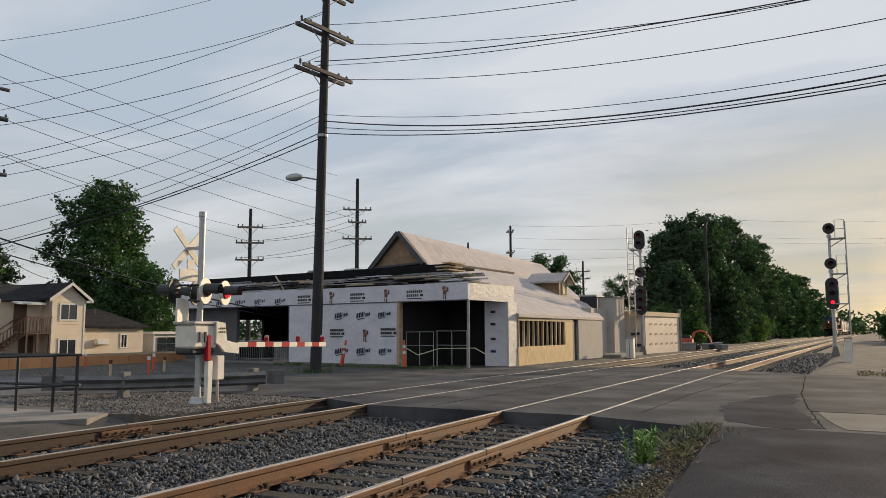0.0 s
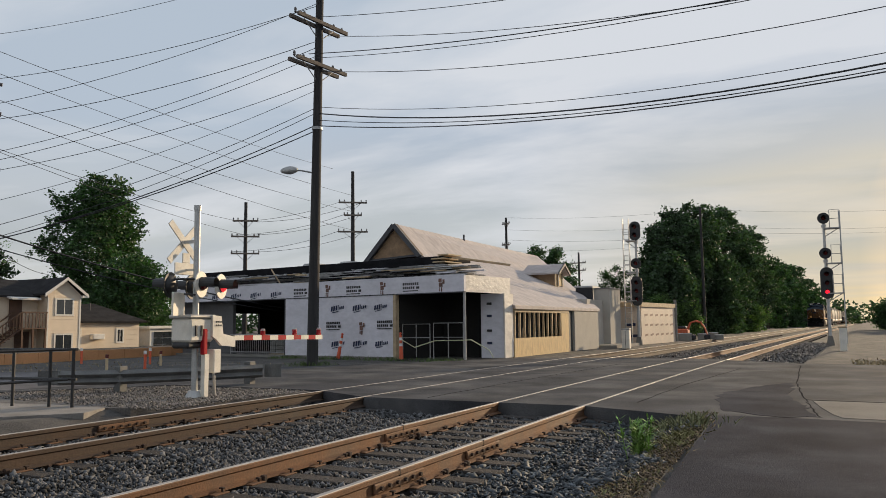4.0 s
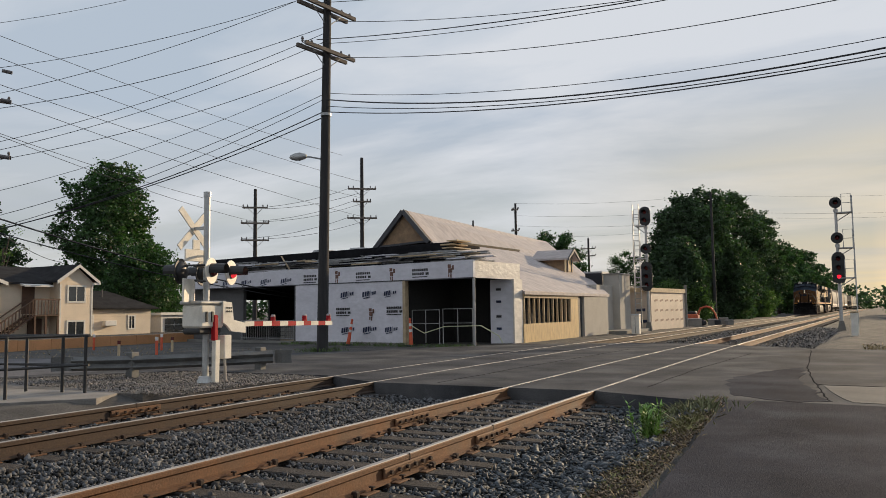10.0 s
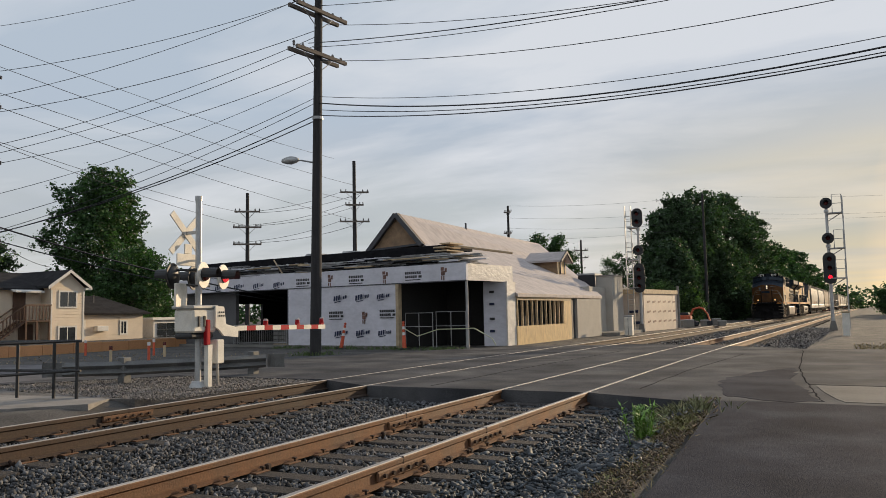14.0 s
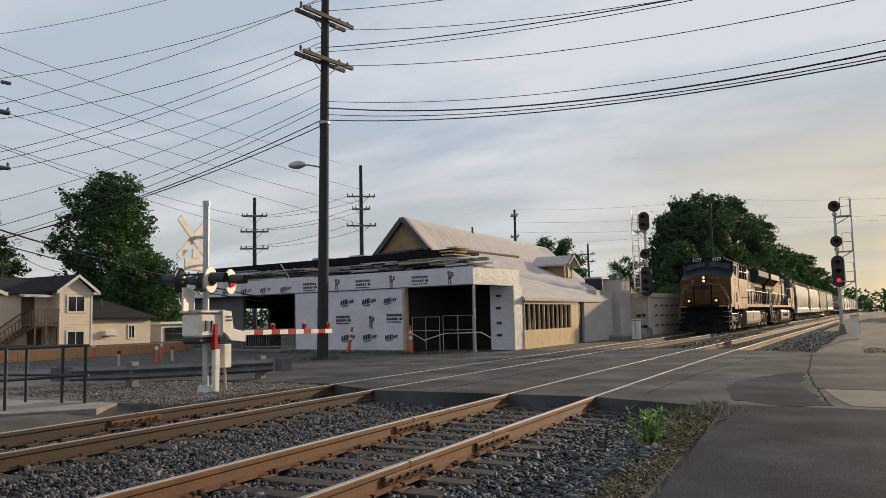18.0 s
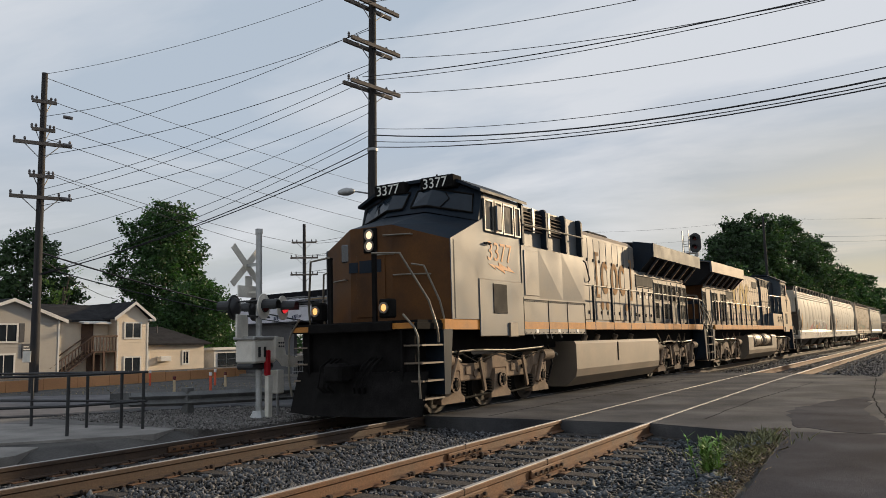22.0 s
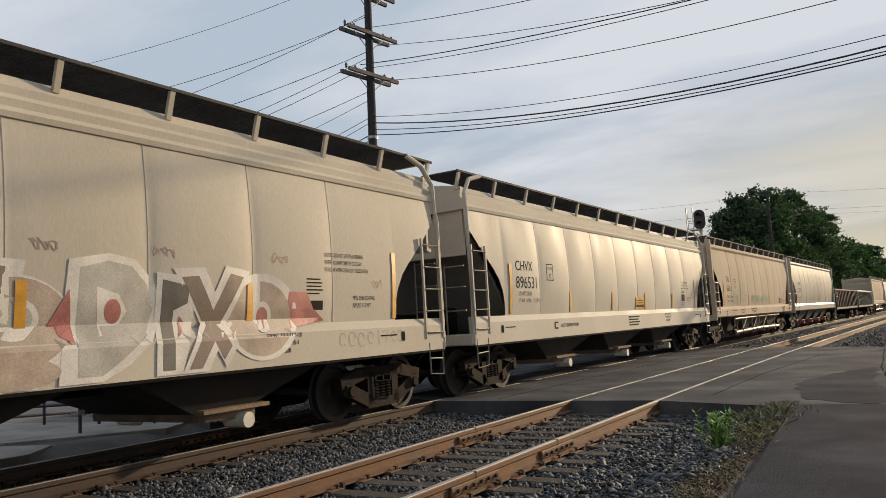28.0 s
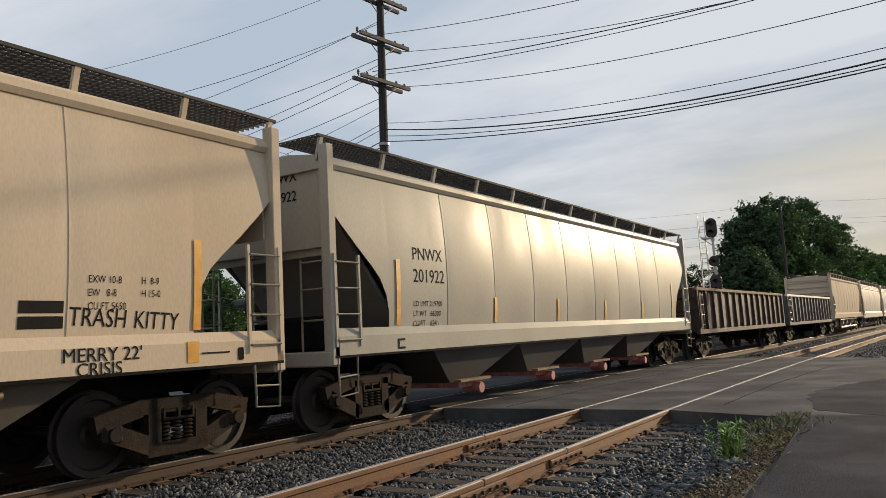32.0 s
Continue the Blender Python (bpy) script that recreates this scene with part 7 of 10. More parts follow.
def blob(points, material):
    """A painted patch, cut small enough to follow the bent sheet."""
    me = Mesh().add([(*p, 0) for p in points], [tuple(range(len(points)))]).data("paint_patch", material)
    b = bmesh.new()
    b.from_mesh(me)
    for k in range(1, 60):
        for axis in (0, 1):
            n = Vector((1 - axis, axis, 0))
            bmesh.ops.bisect_plane(b, geom=[*b.verts, *b.edges, *b.faces], plane_co=n * (0.12 * k), plane_no=n)
    b.to_mesh(me)
    b.free()
    return me


L_A, L_B, L_C, L_D = 16.9, 17.67, 16.73, 18.1
S_A, S_B, S_C, S_D = 41.6 + L_A / 2, 59.64 + L_B / 2, 78.4 + L_C / 2, 96.2 + L_D / 2
car_a = hopper("pale cream covered hopper with large spray-painted letters", L_A, CREAM, "corrugated")
car_b = hopper("pale cream covered hopper with bulging side sheets", L_B, CREAM_2, "corrugated")
car_c = hopper("tan covered hopper with pipes beneath and green tags", L_C, TAN, "piped")
car_d = hopper("shiny light grey covered hopper with black lettering", L_D, SILVER, "plain")


FAINT = mat("faint_spray", (0.30, 0.27, 0.23), 0.7, vary=0.25, scale=3, bump=0.02)


def circle_line(x, y, r):
    return [(x + r * math.cos(k * 0.55), y + 1.3 * r * math.sin(k * 0.55)) for k in range(11)]


def paint_cars():
    # reflector strips
    for car, L in ((car_a, L_A), (car_b, L_B), (car_c, L_C), (car_d, L_D)):
        for k in range(6):
            s = 1.85 + (L - 3.7) * k / 5 if car is not car_c else (1.85, 3.92, 6.14, 8.33, 10.8, L - 1.40)[k]
            if car is car_a:
                s = (1.75, 3.45, 6.35, 9.32, 12.25, 15.42)[k]
            tall = 1.05 if k in (0, 5) else 0.48
            side_mark(car, Mesh().rings([[(0, tall * i / 6, 0), (0.11, tall * i / 6, 0)] for i in range(7)], closed=False).data("reflector", REFLECT), s - 0.3 - L / 2 if k == 0 else s - L / 2, 1.55, name="reflector", lift=0.011)
    text_rows(car_b, L_B, 1.82, 2.46, [(0.30, "CHVX"), (0.36, "896531")])
    text_rows(car_b, L_B, 1.95, 1.93, [(0.12, "LD LMT 220200"), (0.12, "LT WT   65700     CCCP 1-87")], 0.75)
    text_rows(car_c, L_C, 2.05, 2.56, [(0.32, "TILX"), (0.36, "56011")])
    text_rows(car_c, L_C, 2.0, 1.88, [(0.14, "LD LMT 217800 LBS"), (0.14, "LT WT    68200 LBS")])
    text_rows(car_d, L_D, 2.02, 2.62, [(0.30, "PNWX"), (0.32, "201922"), (0.13, "LD LMT 219700"), (0.13, "LT WT   66300"), (0.13, "CU FT    6241")])
    text_rows(car_a, L_A, 13.75, 2.46, [(0.085, "CAUTION: DO NOT USE STEAM BOILING"), (0.085, "WATER OR SHARP OBJECTS TO CLEAN"), (0.085, "ENTER CAR WITH CLEAN SOFT SOLED SHOES")], 0.58)
    text_rows(car_a, L_A, 14.4, 1.84, [(0.09, "MPEL 35480 COATING"), (0.09, "APPLIED 3-12 MRT")], 0.62)
    bars(car_a, L_A, 13.35, 2.12, [0.30, 0.34, 0.32, 0.36, 0.28], 0.018, 0.05)
    bars(car_a, L_A, 13.35, 1.70, [0.36], 0.13, 0.2)
    text_rows(car_b, L_B, 14.12, 2.38, [(0.08, "CAUTION: DO NOT USE STEAM BOILING"), (0.08, "WATER OR SHARP OBJECTS TO CLEAN"), (0.08, "ENTER CAR WITH CLEAN SOFT SOLED SHOES")], 0.58)
    bars(car_b, L_B, 14.14, 2.10, [0.42, 0.40], 0.018, 0.045)
    bars(car_b, L_B, 14.14, 1.78, [0.46], 0.22, 0.3)
    bars(car_b, L_B, 14.14, 1.70, [0.46, 0.30], 0.018, 0.045)
    text_rows(car_b, L_B, 14.86, 1.86, [(0.075, "MOPEL 23480 COATING"), (0.075, "APPLIED  9-11 MRT")], 0.6)
    for car, L, x in ((car_b, L_B, 12.05), (car_a, L_A, 12.55)):
        for k, line in enumerate(("EXW  10-8 H 3-10", "EW    8-0 H 15-1", "CU FT 5800")):
            sill_mark(car, lettering(line, 0.085, INK, 0.001), x - L / 2, 1.34 - 0.10 * k)
    text_rows(car_c, L_C, 14.0, 2.06, [(0.11, "EXW 10-8"), (0.11, "EW   8-8"), (0.11, "CU FT 5650")], 0.8)
    text_rows(car_c, L_C, 14.62, 2.06, [(0.11, "H  8-9"), (0.11, "H 15-0")], 0.8)
    bars(car_c, L_C, 13.3, 1.75, [0.45, 0.45], 0.12, 0.15)
    for car, L, s in ((car_a, L_A, 7.72), (car_b, L_B, 9.4)):
        side_mark(car, flat(rect(0.78, 0.34), REFLECT), s - L / 2, 1.56, "yellow notice plate", "notice_plate", 0.012)
        for z0, z1, w in ((0.0, 0.07, 0.66), (0.11, 0.135, 0.55), (0.19, 0.21, 0.6)):
            side_mark(car, Mesh().add([(0, z0, 0), (w, z0, 0), (w, z1, 0), (0, z1, 0)], [(0, 1, 2, 3)]).data("small_print", INK), s + 0.06 - L / 2, 1.61, "", "small_print", 0.015)
    # sill lettering
    for car, L, s in ((car_b, L_B, 3.6), (car_c, L_C, 1.6), (car_d, L_D, 1.5)):
        sill_mark(car, flat([(0, 0), (0.18, 0), (0.18, 0.03), (0.03, 0.03), (0.03, 0.13), (0.18, 0.13), (0.18, 0.16), (0, 0.16)], INK), s - L / 2, 1.17)
    for car, L in ((car_b, L_B),):
        for k in range(4):
            sill_mark(car, flat(rect(0.9 - 0.1 * (k % 2), 0.035), INK), 8.6 - L / 2, 1.32 - 0.075 * k)
    sill_mark(car_c, lettering("CAR EQUIPPED WITH", 0.078, RED_PRIMER, 0.001), 4.18 - L_C / 2, 1.32)
    sill_mark(car_c, lettering("SAFETY RELIEF VALVE", 0.078, RED_PRIMER, 0.001), 4.18 - L_C / 2, 1.21)
    sill_mark(car_c, lettering("CLOSE ALL VALVES AND HATCH COVERS", 0.065, INK, 0.001), 6.19 - L_C / 2, 1.36)
    sill_mark(car_c, lettering("AND SECURE DUST CAPS BEFORE", 0.065, INK, 0.001), 6.30 - L_C / 2, 1.28)
    sill_mark(car_c, lettering("OPERATING PRESSURE", 0.078, RED_PRIMER, 0.001), 2.55 - L_C / 2, 1.32)
    sill_mark(car_c, lettering("GAUGE", 0.078, RED_PRIMER, 0.001), 2.75 - L_C / 2, 1.21)
    sill_mark(car_c, lettering("SHIPPING CAR", 0.065, INK, 0.001), 6.65 - L_C / 2, 1.20)
    sill_mark(car_c, lettering("MERRY 22'", 0.20, INK, 0.001), 13.7 - L_C / 2, 1.26)
    sill_mark(car_c, lettering("CRISIS", 0.19, INK, 0.001), 13.85 - L_C / 2, 1.12)
    sill_mark(car_c, flat(rect(0.16, 0.24), REFLECT), 15.2 - L_C / 2, 1.18, "notice_plate")
    for car, L, ends in ((car_a, L_A, (2.05, 15.62)), (car_b, L_B, (1.10, 16.3)), (car_c, L_C, (16.0,))):
        for s in ends:
            sill_mark(car, flat([(0.045 * math.cos(k * math.pi / 8), 0.075 * max(-0.8, min(0.8, 1.6 * math.sin(k * math.pi / 8))) / 0.8) for k in range(16)], UNDER), s - L / 2, 1.25, "drain_hole", "dark oval drain hole")
            sill_mark(car, flat(rect(0.42, 0.018), INK), s + (0.14 if s < 8 else -0.60) - L / 2, 1.27, "small_print")
    sill_mark(car_b, lettering("ACF CENTER FLOW", 0.115, INK, 0.001), 3.95 - L_B / 2, 1.20)
    for k, line in enumerate((circle_line(0.08, 0.0, 0.07), circle_line(0.30, 0.0, 0.08), circle_line(0.52, -0.02, 0.08), circle_line(0.75, 0.0, 0.07), [(0.95, 0.1), (0.96, -0.12)], [(1.05, 0.08), (1.2, 0.1), (1.12, -0.1)], circle_line(1.35, 0.0, 0.06), circle_line(1.55, 0.0, 0.07))):
        sill_mark(car_a, stroke(line, 0.010, FAINT), 14.0 - L_A / 2, 1.26, "graffiti")
    # square plate outline on the tan car
    for car, L, s, z in ((car_c, L_C, 3.42, 2.45), (car_b, L_B, 3.35, 2.42)):
        for w in ((0, 0, 0.32, 0.02), (0, 0.36, 0.32, 0.38), (0, 0.02, 0.02, 0.36), (0.30, 0.02, 0.32, 0.36)):
            side_mark(car, flat([(w[0], w[1]), (w[2], w[1]), (w[2], w[3]), (w[0], w[3])], INK), s - L / 2, z - 0.15)
        side_mark(car, lettering("C", 0.15, INK, 0.0), s + 0.11 - L / 2, z - 0.1, name="lettering")
        side_mark(car, lettering("PLATE", 0.075, INK, 0.0), s + 0.06 - L / 2, z + 0.1, name="lettering")
    # green tags on the tan car: looping and jagged strokes, as of a spray can
    circle = lambda x, y, rx, ry: [(x + rx * math.cos(2 * math.pi * k / 12 + 1.9), y + ry * math.sin(2 * math.pi * k / 12 + 1.9)) for k in range(14)]
    first = [circle(0.20, 0.36, 0.17, 0.32), circle(0.68, 0.34, 0.20, 0.30), circle(0.66, 0.40, 0.10, 0.16), [(0.17, 0.95), (0.22, 0.72), (0.30, 0.62), (0.32, 0.80)], [(0.10, 0.74), (0.35, 0.80), (0.66, 0.72)],
             [(0.34, 0.76), (0.33, 0.50), (0.36, 0.34)], [(0.46, 0.76), (0.45, 0.50), (0.46, 0.34)], [(0.55, 0.74), (0.54, 0.52), (0.52, 0.36)], [(0.94, 0.66), (0.92, 0.30)], [(0.84, 0.42), (1.0, 0.52)], [(0.85, 0.58), (1.0, 0.38)]]
    second = [[(0.03, 0.98), (0.02, 0.70), (0.08, 0.30), (0.17, 0.02)], [(0.17, 0.02), (0.14, 0.40), (0.15, 0.95)], [(0.15, 0.95), (0.20, 0.60), (0.27, 0.35)], [(0.27, 0.35), (0.27, 0.70), (0.29, 0.97)], [(0.29, 0.97), (0.36, 0.65), (0.46, 0.42)],
              [(0.40, 0.36), (0.46, 0.70), (0.56, 0.92), (0.64, 0.88), (0.60, 0.62), (0.50, 0.42), (0.56, 0.34), (0.70, 0.44), (0.86, 0.62), (0.91, 0.80), (0.84, 0.92), (0.72, 0.80), (0.66, 0.56), (0.70, 0.44), (0.80, 0.38)],
              [(0.80, 0.38), (0.94, 0.42), (0.98, 0.56), (0.95, 0.72)], [(0.76, 0.14), (0.84, 0.40), (0.85, 0.62)], [(0.74, 0.40), (0.86, 0.38), (0.93, 0.14)], [(0.31, 0.22), (0.50, 0.28), (0.76, 0.12)], [(0.32, 0.02), (0.42, 0.14), (0.58, 0.22)], [(0.58, 0.22), (0.48, 0.30)]]
    rnd = random.Random(3)

    def letters(count):
        """A row of small jagged letters."""
        rows = []
        for k in range(count):
            x0, w = k / count, 1.0 / count
            p = [(x0, rnd.uniform(0.0, 0.2)), (x0 + 0.1 * w, rnd.uniform(0.75, 1.0))]
            if k % 2:
                rows.append(circle(x0 + 0.5 * w, 0.55, 0.34 * w, 0.28))
                p += [(x0 + 0.6 * w, 0.45), (x0 + 1.1 * w, rnd.uniform(0.0, 0.25))]
            else:
                p += [(x0 + 0.4 * w, 0.45), (x0 + 0.8 * w, rnd.uniform(0.8, 1.0)), (x0 + 0.85 * w, rnd.uniform(0.2, 0.35))]
            rows += [[a, ((a[0] + b[0]) / 2 + 0.02 * w, (a[1] + b[1]) / 2), b] for a, b in zip(p, p[1:])]
        rows.append([(0.25, 0.16), (0.5, 0.06), (0.62, 0.0), (0.3, 0.10)])
        return rows

    def eased(points):
        """More points on a smooth line through those given."""
        P = [Vector(p) for p in points]
        P = [2 * P[0] - P[1], *P, 2 * P[-1] - P[-2]]
        done = []
        for a, b, c, d in zip(P, P[1:], P[2:], P[3:]):
            for k in range(4):
                t = k / 4
                done.append(0.5 * (2 * b + (c - a) * t + (2 * a - 5 * b + 4 * c - d) * t * t + (3 * b - 3 * c + d - a) * t ** 3))
        return [tuple(p) for p in done] + [tuple(P[-2])]

    for s0, w, hgt, lines in ((3.10, 0.76, 0.72, first), (4.10, 1.70, 0.98, second), (6.66, 0.85, 0.50, letters(5)), (7.54, 0.78, 0.46, letters(5)), (8.69, 0.85, 0.44, letters(5)), (9.72, 0.68, 0.50, letters(4))):
        for line in lines:
            side_mark(car_c, stroke(eased([(w * x, hgt * z) for x, z in line]), 0.026, TAGGED_GREEN), s0 - L_C / 2, 1.58, "green sprayed stroke", "graffiti")
    for k, word in enumerate(("TRASH", "KITTY")):
        me = lettering(word, 0.27, INK, 0.0)
        me.transform(Matrix.Rotation(radians(-3), 4, "Z") @ Matrix.Diagonal((0.80, 1, 1, 1)))
        side_mark(car_c, me, 13.80 + 0.74 * k - L_C / 2, 1.63 - 0.04 * k, "black sprayed word", "graffiti")
    # large letters on the first hopper: pale outlines, dull fills, red hearts; drawn in metres along the car and above the rails
    oval = lambda x, z, rx, rz: [(x + rx * math.cos(2 * math.pi * k / 26), max(0.99, z + rz * math.sin(2 * math.pi * k / 26))) for k in range(26)]
    W, D, R, T, G, N = TAGGED_WHITE, TAGGED_BLACK, TAGGED_RED, TAGGED_TAN, TAGGED_GREY, TAGGED_BROWN
    drawing = (
        ((R, [(4.3, 1.5), (6.5, 1.5), (6.6, 2.05), (6.0, 2.02), (5.7, 1.9), (5.3, 1.85), (4.8, 1.62)]), (R, [(12.9, 1.45), (13.75, 1.55), (13.5, 1.72), (13.35, 1.95), (13.0, 1.95)])),
        ((W, oval(12.5, 1.62, 0.66, 0.56)), (T, oval(12.48, 1.60, 0.56, 0.48)), (W, oval(12.52, 1.62, 0.16, 0.20)), (R, oval(12.52, 1.61, 0.10, 0.14))),
        ((W, oval(6.66, 1.60, 0.56, 0.64)), (T, oval(6.70, 1.60, 0.48, 0.57)), (W, oval(6.80, 1.52, 0.33, 0.42)), (R, oval(6.83, 1.56, 0.22, 0.28))),
        ((W, [(6.98, 2.48), (7.16, 2.34), (7.50, 2.26), (7.16, 1.50)]), (G, [(7.06, 2.34), (7.30, 2.25), (7.14, 1.66)])),
        ((W, oval(9.22, 1.52, 0.74, 0.58)), (T, oval(9.30, 1.62, 0.58, 0.44)), (W, oval(9.30, 1.66, 0.26, 0.21)), (G, oval(9.32, 1.66, 0.18, 0.14))),
        ((W, [(8.46, 1.62), (8.92, 2.25), (9.42, 2.22), (9.36, 1.92), (8.95, 1.50)]), (N, [(8.58, 1.60), (8.98, 2.18), (9.28, 2.15), (9.24, 1.95), (8.85, 1.52)]), (T, oval(9.30, 1.14, 0.45, 0.15))),
        ((W, [(7.25, 1.0), (7.30, 2.15), (7.75, 2.25), (8.10, 2.32), (8.40, 2.15), (8.46, 1.75), (8.24, 1.52), (8.52, 1.0)]), (D, [(7.33, 1.05), (7.38, 2.08), (7.62, 2.10), (7.58, 1.05)]), (D, oval(8.03, 1.96, 0.32, 0.27)),
         (N, [(7.86, 1.62), (8.14, 1.60), (8.42, 1.02), (8.14, 1.02)]), (R, oval(7.82, 1.30, 0.13, 0.16))),
        ((W, [(9.72, 1.0), (9.85, 2.25), (10.30, 2.33), (10.62, 2.28), (10.86, 2.05), (10.95, 1.75), (10.84, 1.40), (10.52, 1.15), (10.2, 1.0)]), (G, [(9.92, 1.06), (9.97, 2.17), (10.30, 2.25), (10.58, 2.20), (10.78, 2.0), (10.85, 1.73), (10.75, 1.45), (10.45, 1.22), (10.2, 1.06)]),
         (W, [(10.18, 1.46), (10.16, 1.98), (10.42, 1.90), (10.52, 1.72), (10.40, 1.54)]), (R, oval(10.35, 1.72, 0.10, 0.13)), (R, [(9.62, 1.55), (9.86, 1.95), (9.90, 1.40)])),
        ((W, [(10.85, 1.0), (10.90, 2.15), (11.42, 2.10), (11.40, 1.62), (11.20, 1.0)]), (D, [(10.93, 1.05), (10.97, 2.07), (11.33, 2.0), (11.31, 1.80), (11.12, 1.72), (11.10, 1.05)]), (R, [(11.17, 1.42), (11.20, 1.66), (11.31, 1.55)])),
        ((W, [(11.10, 2.20), (11.55, 2.22), (12.06, 1.30), (11.86, 1.02)]), (W, [(11.88, 2.25), (12.30, 2.20), (11.58, 1.0), (11.20, 1.0)]), (N, [(11.22, 2.10), (11.46, 2.12), (11.95, 1.28), (11.82, 1.12)]), (N, [(11.96, 2.16), (12.18, 2.12), (11.48, 1.04), (11.29, 1.04)])),
    )
    for i, letter in enumerate(drawing):
        for k, (paint, shape) in enumerate(letter):
            x0 = min(x for x, z in shape)
            side_mark(car_a, blob([(x - x0, z - 0.99) for x, z in shape], paint), x0 - L_A / 2, 0.99, "", "graffiti", 0.0005 * i + 0.001 * k)
    rnd = random.Random(9)
    for s in (4.9, 6.45, 8.05, 9.5, 10.9, 12.75, 14.9):
        for k in range(3):
            p0 = rnd.uniform(0, 6)
            side_mark(car_a, stroke([(0.09 * k + 0.05 * math.cos(p0 + j * 0.8), 0.16 * rnd.uniform(0.6, 1) * abs(math.sin(p0 + j * 0.6))) for j in range(7)], 0.014, TAGGED_RUST), s - L_A / 2, 2.30 if s < 13 else 2.0, "faded rust-red scribble", "graffiti")
    # numbers on the ends that face the camera
    for car, L, rows in ((car_b, L_B, ("CHVX", "896531")), (car_c, L_C, ("TILX 56011",)), (car_d, L_D, ("PNWX", "201922"))):
        for k, text in enumerate(rows):
            me = lettering(text, 0.22, INK, 0.002)
            part("lettering", me, None, car, "", Matrix.Translation((0.15, -L / 2 + 0.074, (3.78 if len(rows) > 1 else 3.55) - 0.3 * k)) @ Matrix.Rotation(radians(90), 4, "X"))


paint_cars()
TRAIN += [(car_a, S_A, L_A / 2 - 1.32, False), (car_b, S_B, L_B / 2 - 1.32, False), (car_c, S_C, L_C / 2 - 1.32, False), (car_d, S_D, L_D / 2 - 1.32, False)]


def gondola(label, L, paint, z1):
    car = thing("gondola_car", label, "freight car", "open gondola cars of the train")
    h = L / 2
    part("floor", Mesh().box(-1.4, 1.4, -h, h, 1.05, 1.12), paint, car)
    for sx in (-1, 1):
        part("side", Mesh().box(*sorted((sx * 1.36, sx * 1.40)), -h, h, 1.0, z1), paint, car)
        part("top_chord", Mesh().box(*sorted((sx * 1.34, sx * 1.50)), -h, h, z1 - 0.08, z1 + 0.03, 0.01), TRUCK if paint is BROWN else PALE, car)
        part("side_sill", Mesh().box(*sorted((sx * 1.36, sx * 1.50)), -h, h, 0.92, 1.08, 0.01), paint, car)
        for k in range(15):
            y = -h + 0.12 + (L - 0.24) * k / 14
            part("side_post", Mesh().prism([(sx * 1.39, 1.05), (sx * 1.50, 1.05), (sx * 1.48, z1 - 0.06), (sx * 1.39, z1 - 0.06)], "y", y - 0.07, y + 0.07), paint, car)
        ladder("side_ladder", car, sx * 1.52, -h + 0.1, -h + 0.5, [1.25, 1.6, 1.95, 2.3], paint)
    for e in (-1, 1):
        part("end", Mesh().box(-1.38, 1.38, *sorted((e * h, e * (h - 0.06))), 1.0, z1 + 0.02), paint, car)
        for z in (1.4, 1.85, 2.3):
            part("end_rib", Mesh().box(-1.38, 1.38, *sorted((e * h, e * (h + 0.08))), z - 0.06, z + 0.06), paint, car)
        part("coupler", Mesh().box(-0.12, 0.12, *sorted((e * (h - 0.2), e * (h + 0.6))), 0.74, 0.98, 0.03), UNDER, car)
        freight_truck(car, e * (h - 1.7))
    part("centre_sill", Mesh().box(-0.35, 0.35, -h, h, 0.75, 1.05), UNDER, car)
    return car


gon_1 = gondola("rust-brown open gondola with ribbed sides", 15.2, BROWN, 2.55)
gon_2 = gondola("dark grey open gondola with ribbed sides", 14.9, GREYCAR, 2.55)
TRAIN += [(gon_1, 115.5 + 7.6, 5.9, False), (gon_2, 131.9 + 7.5, 5.7, False)]


def more_hoppers():
    """The rest of the train, further back."""
    s = 148.0
    for k in range(9):
        src, L = ((car_c, L_C), (car_d, L_D), (car_b, L_B))[(0, 2, 2, 1, 0, 2, 1, 2, 0)[k]]
        before = set(bpy.data.objects)
        c = copy_thing(src, Matrix.Identity(4))
        made = [o for o in bpy.data.objects if o not in before]
        for o in made:
            if o.name.split(".")[0] in ("lettering", "marking", "graffiti", "small_print", "notice_plate", "reflector"):
                bpy.data.objects.remove(o)
        tagged(c, ("dull tan covered hopper far back in the train", "light grey covered hopper far back in the train", "pale cream covered hopper far back in the train")[(0, 2, 2, 1, 0, 2, 1, 2, 0)[k]])
        TRAIN.append((c, s + L / 2, L / 2 - 1.32, False))
        s += L + 1.1


more_hoppers()


# ---- what moves ----
def nose_at(t):
    a = t - 26.0
    return -26.896 - 9.912 * a - 0.03788 * a * a


def train_pose(s, half, turned, t):
    """The pose of a car whose middle lies s metres behind the nose."""
    y = nose_at(t) + s
    pa, pb = on_track(TRACK_1, y - half), on_track(TRACK_1, y + half)
    return pose((pa[0] + pb[0]) / 2, y, 0.004, 0, 0, math.degrees(math.atan2(-(pb[0] - pa[0]), pb[1] - pa[1])) + (180 if turned else 0))


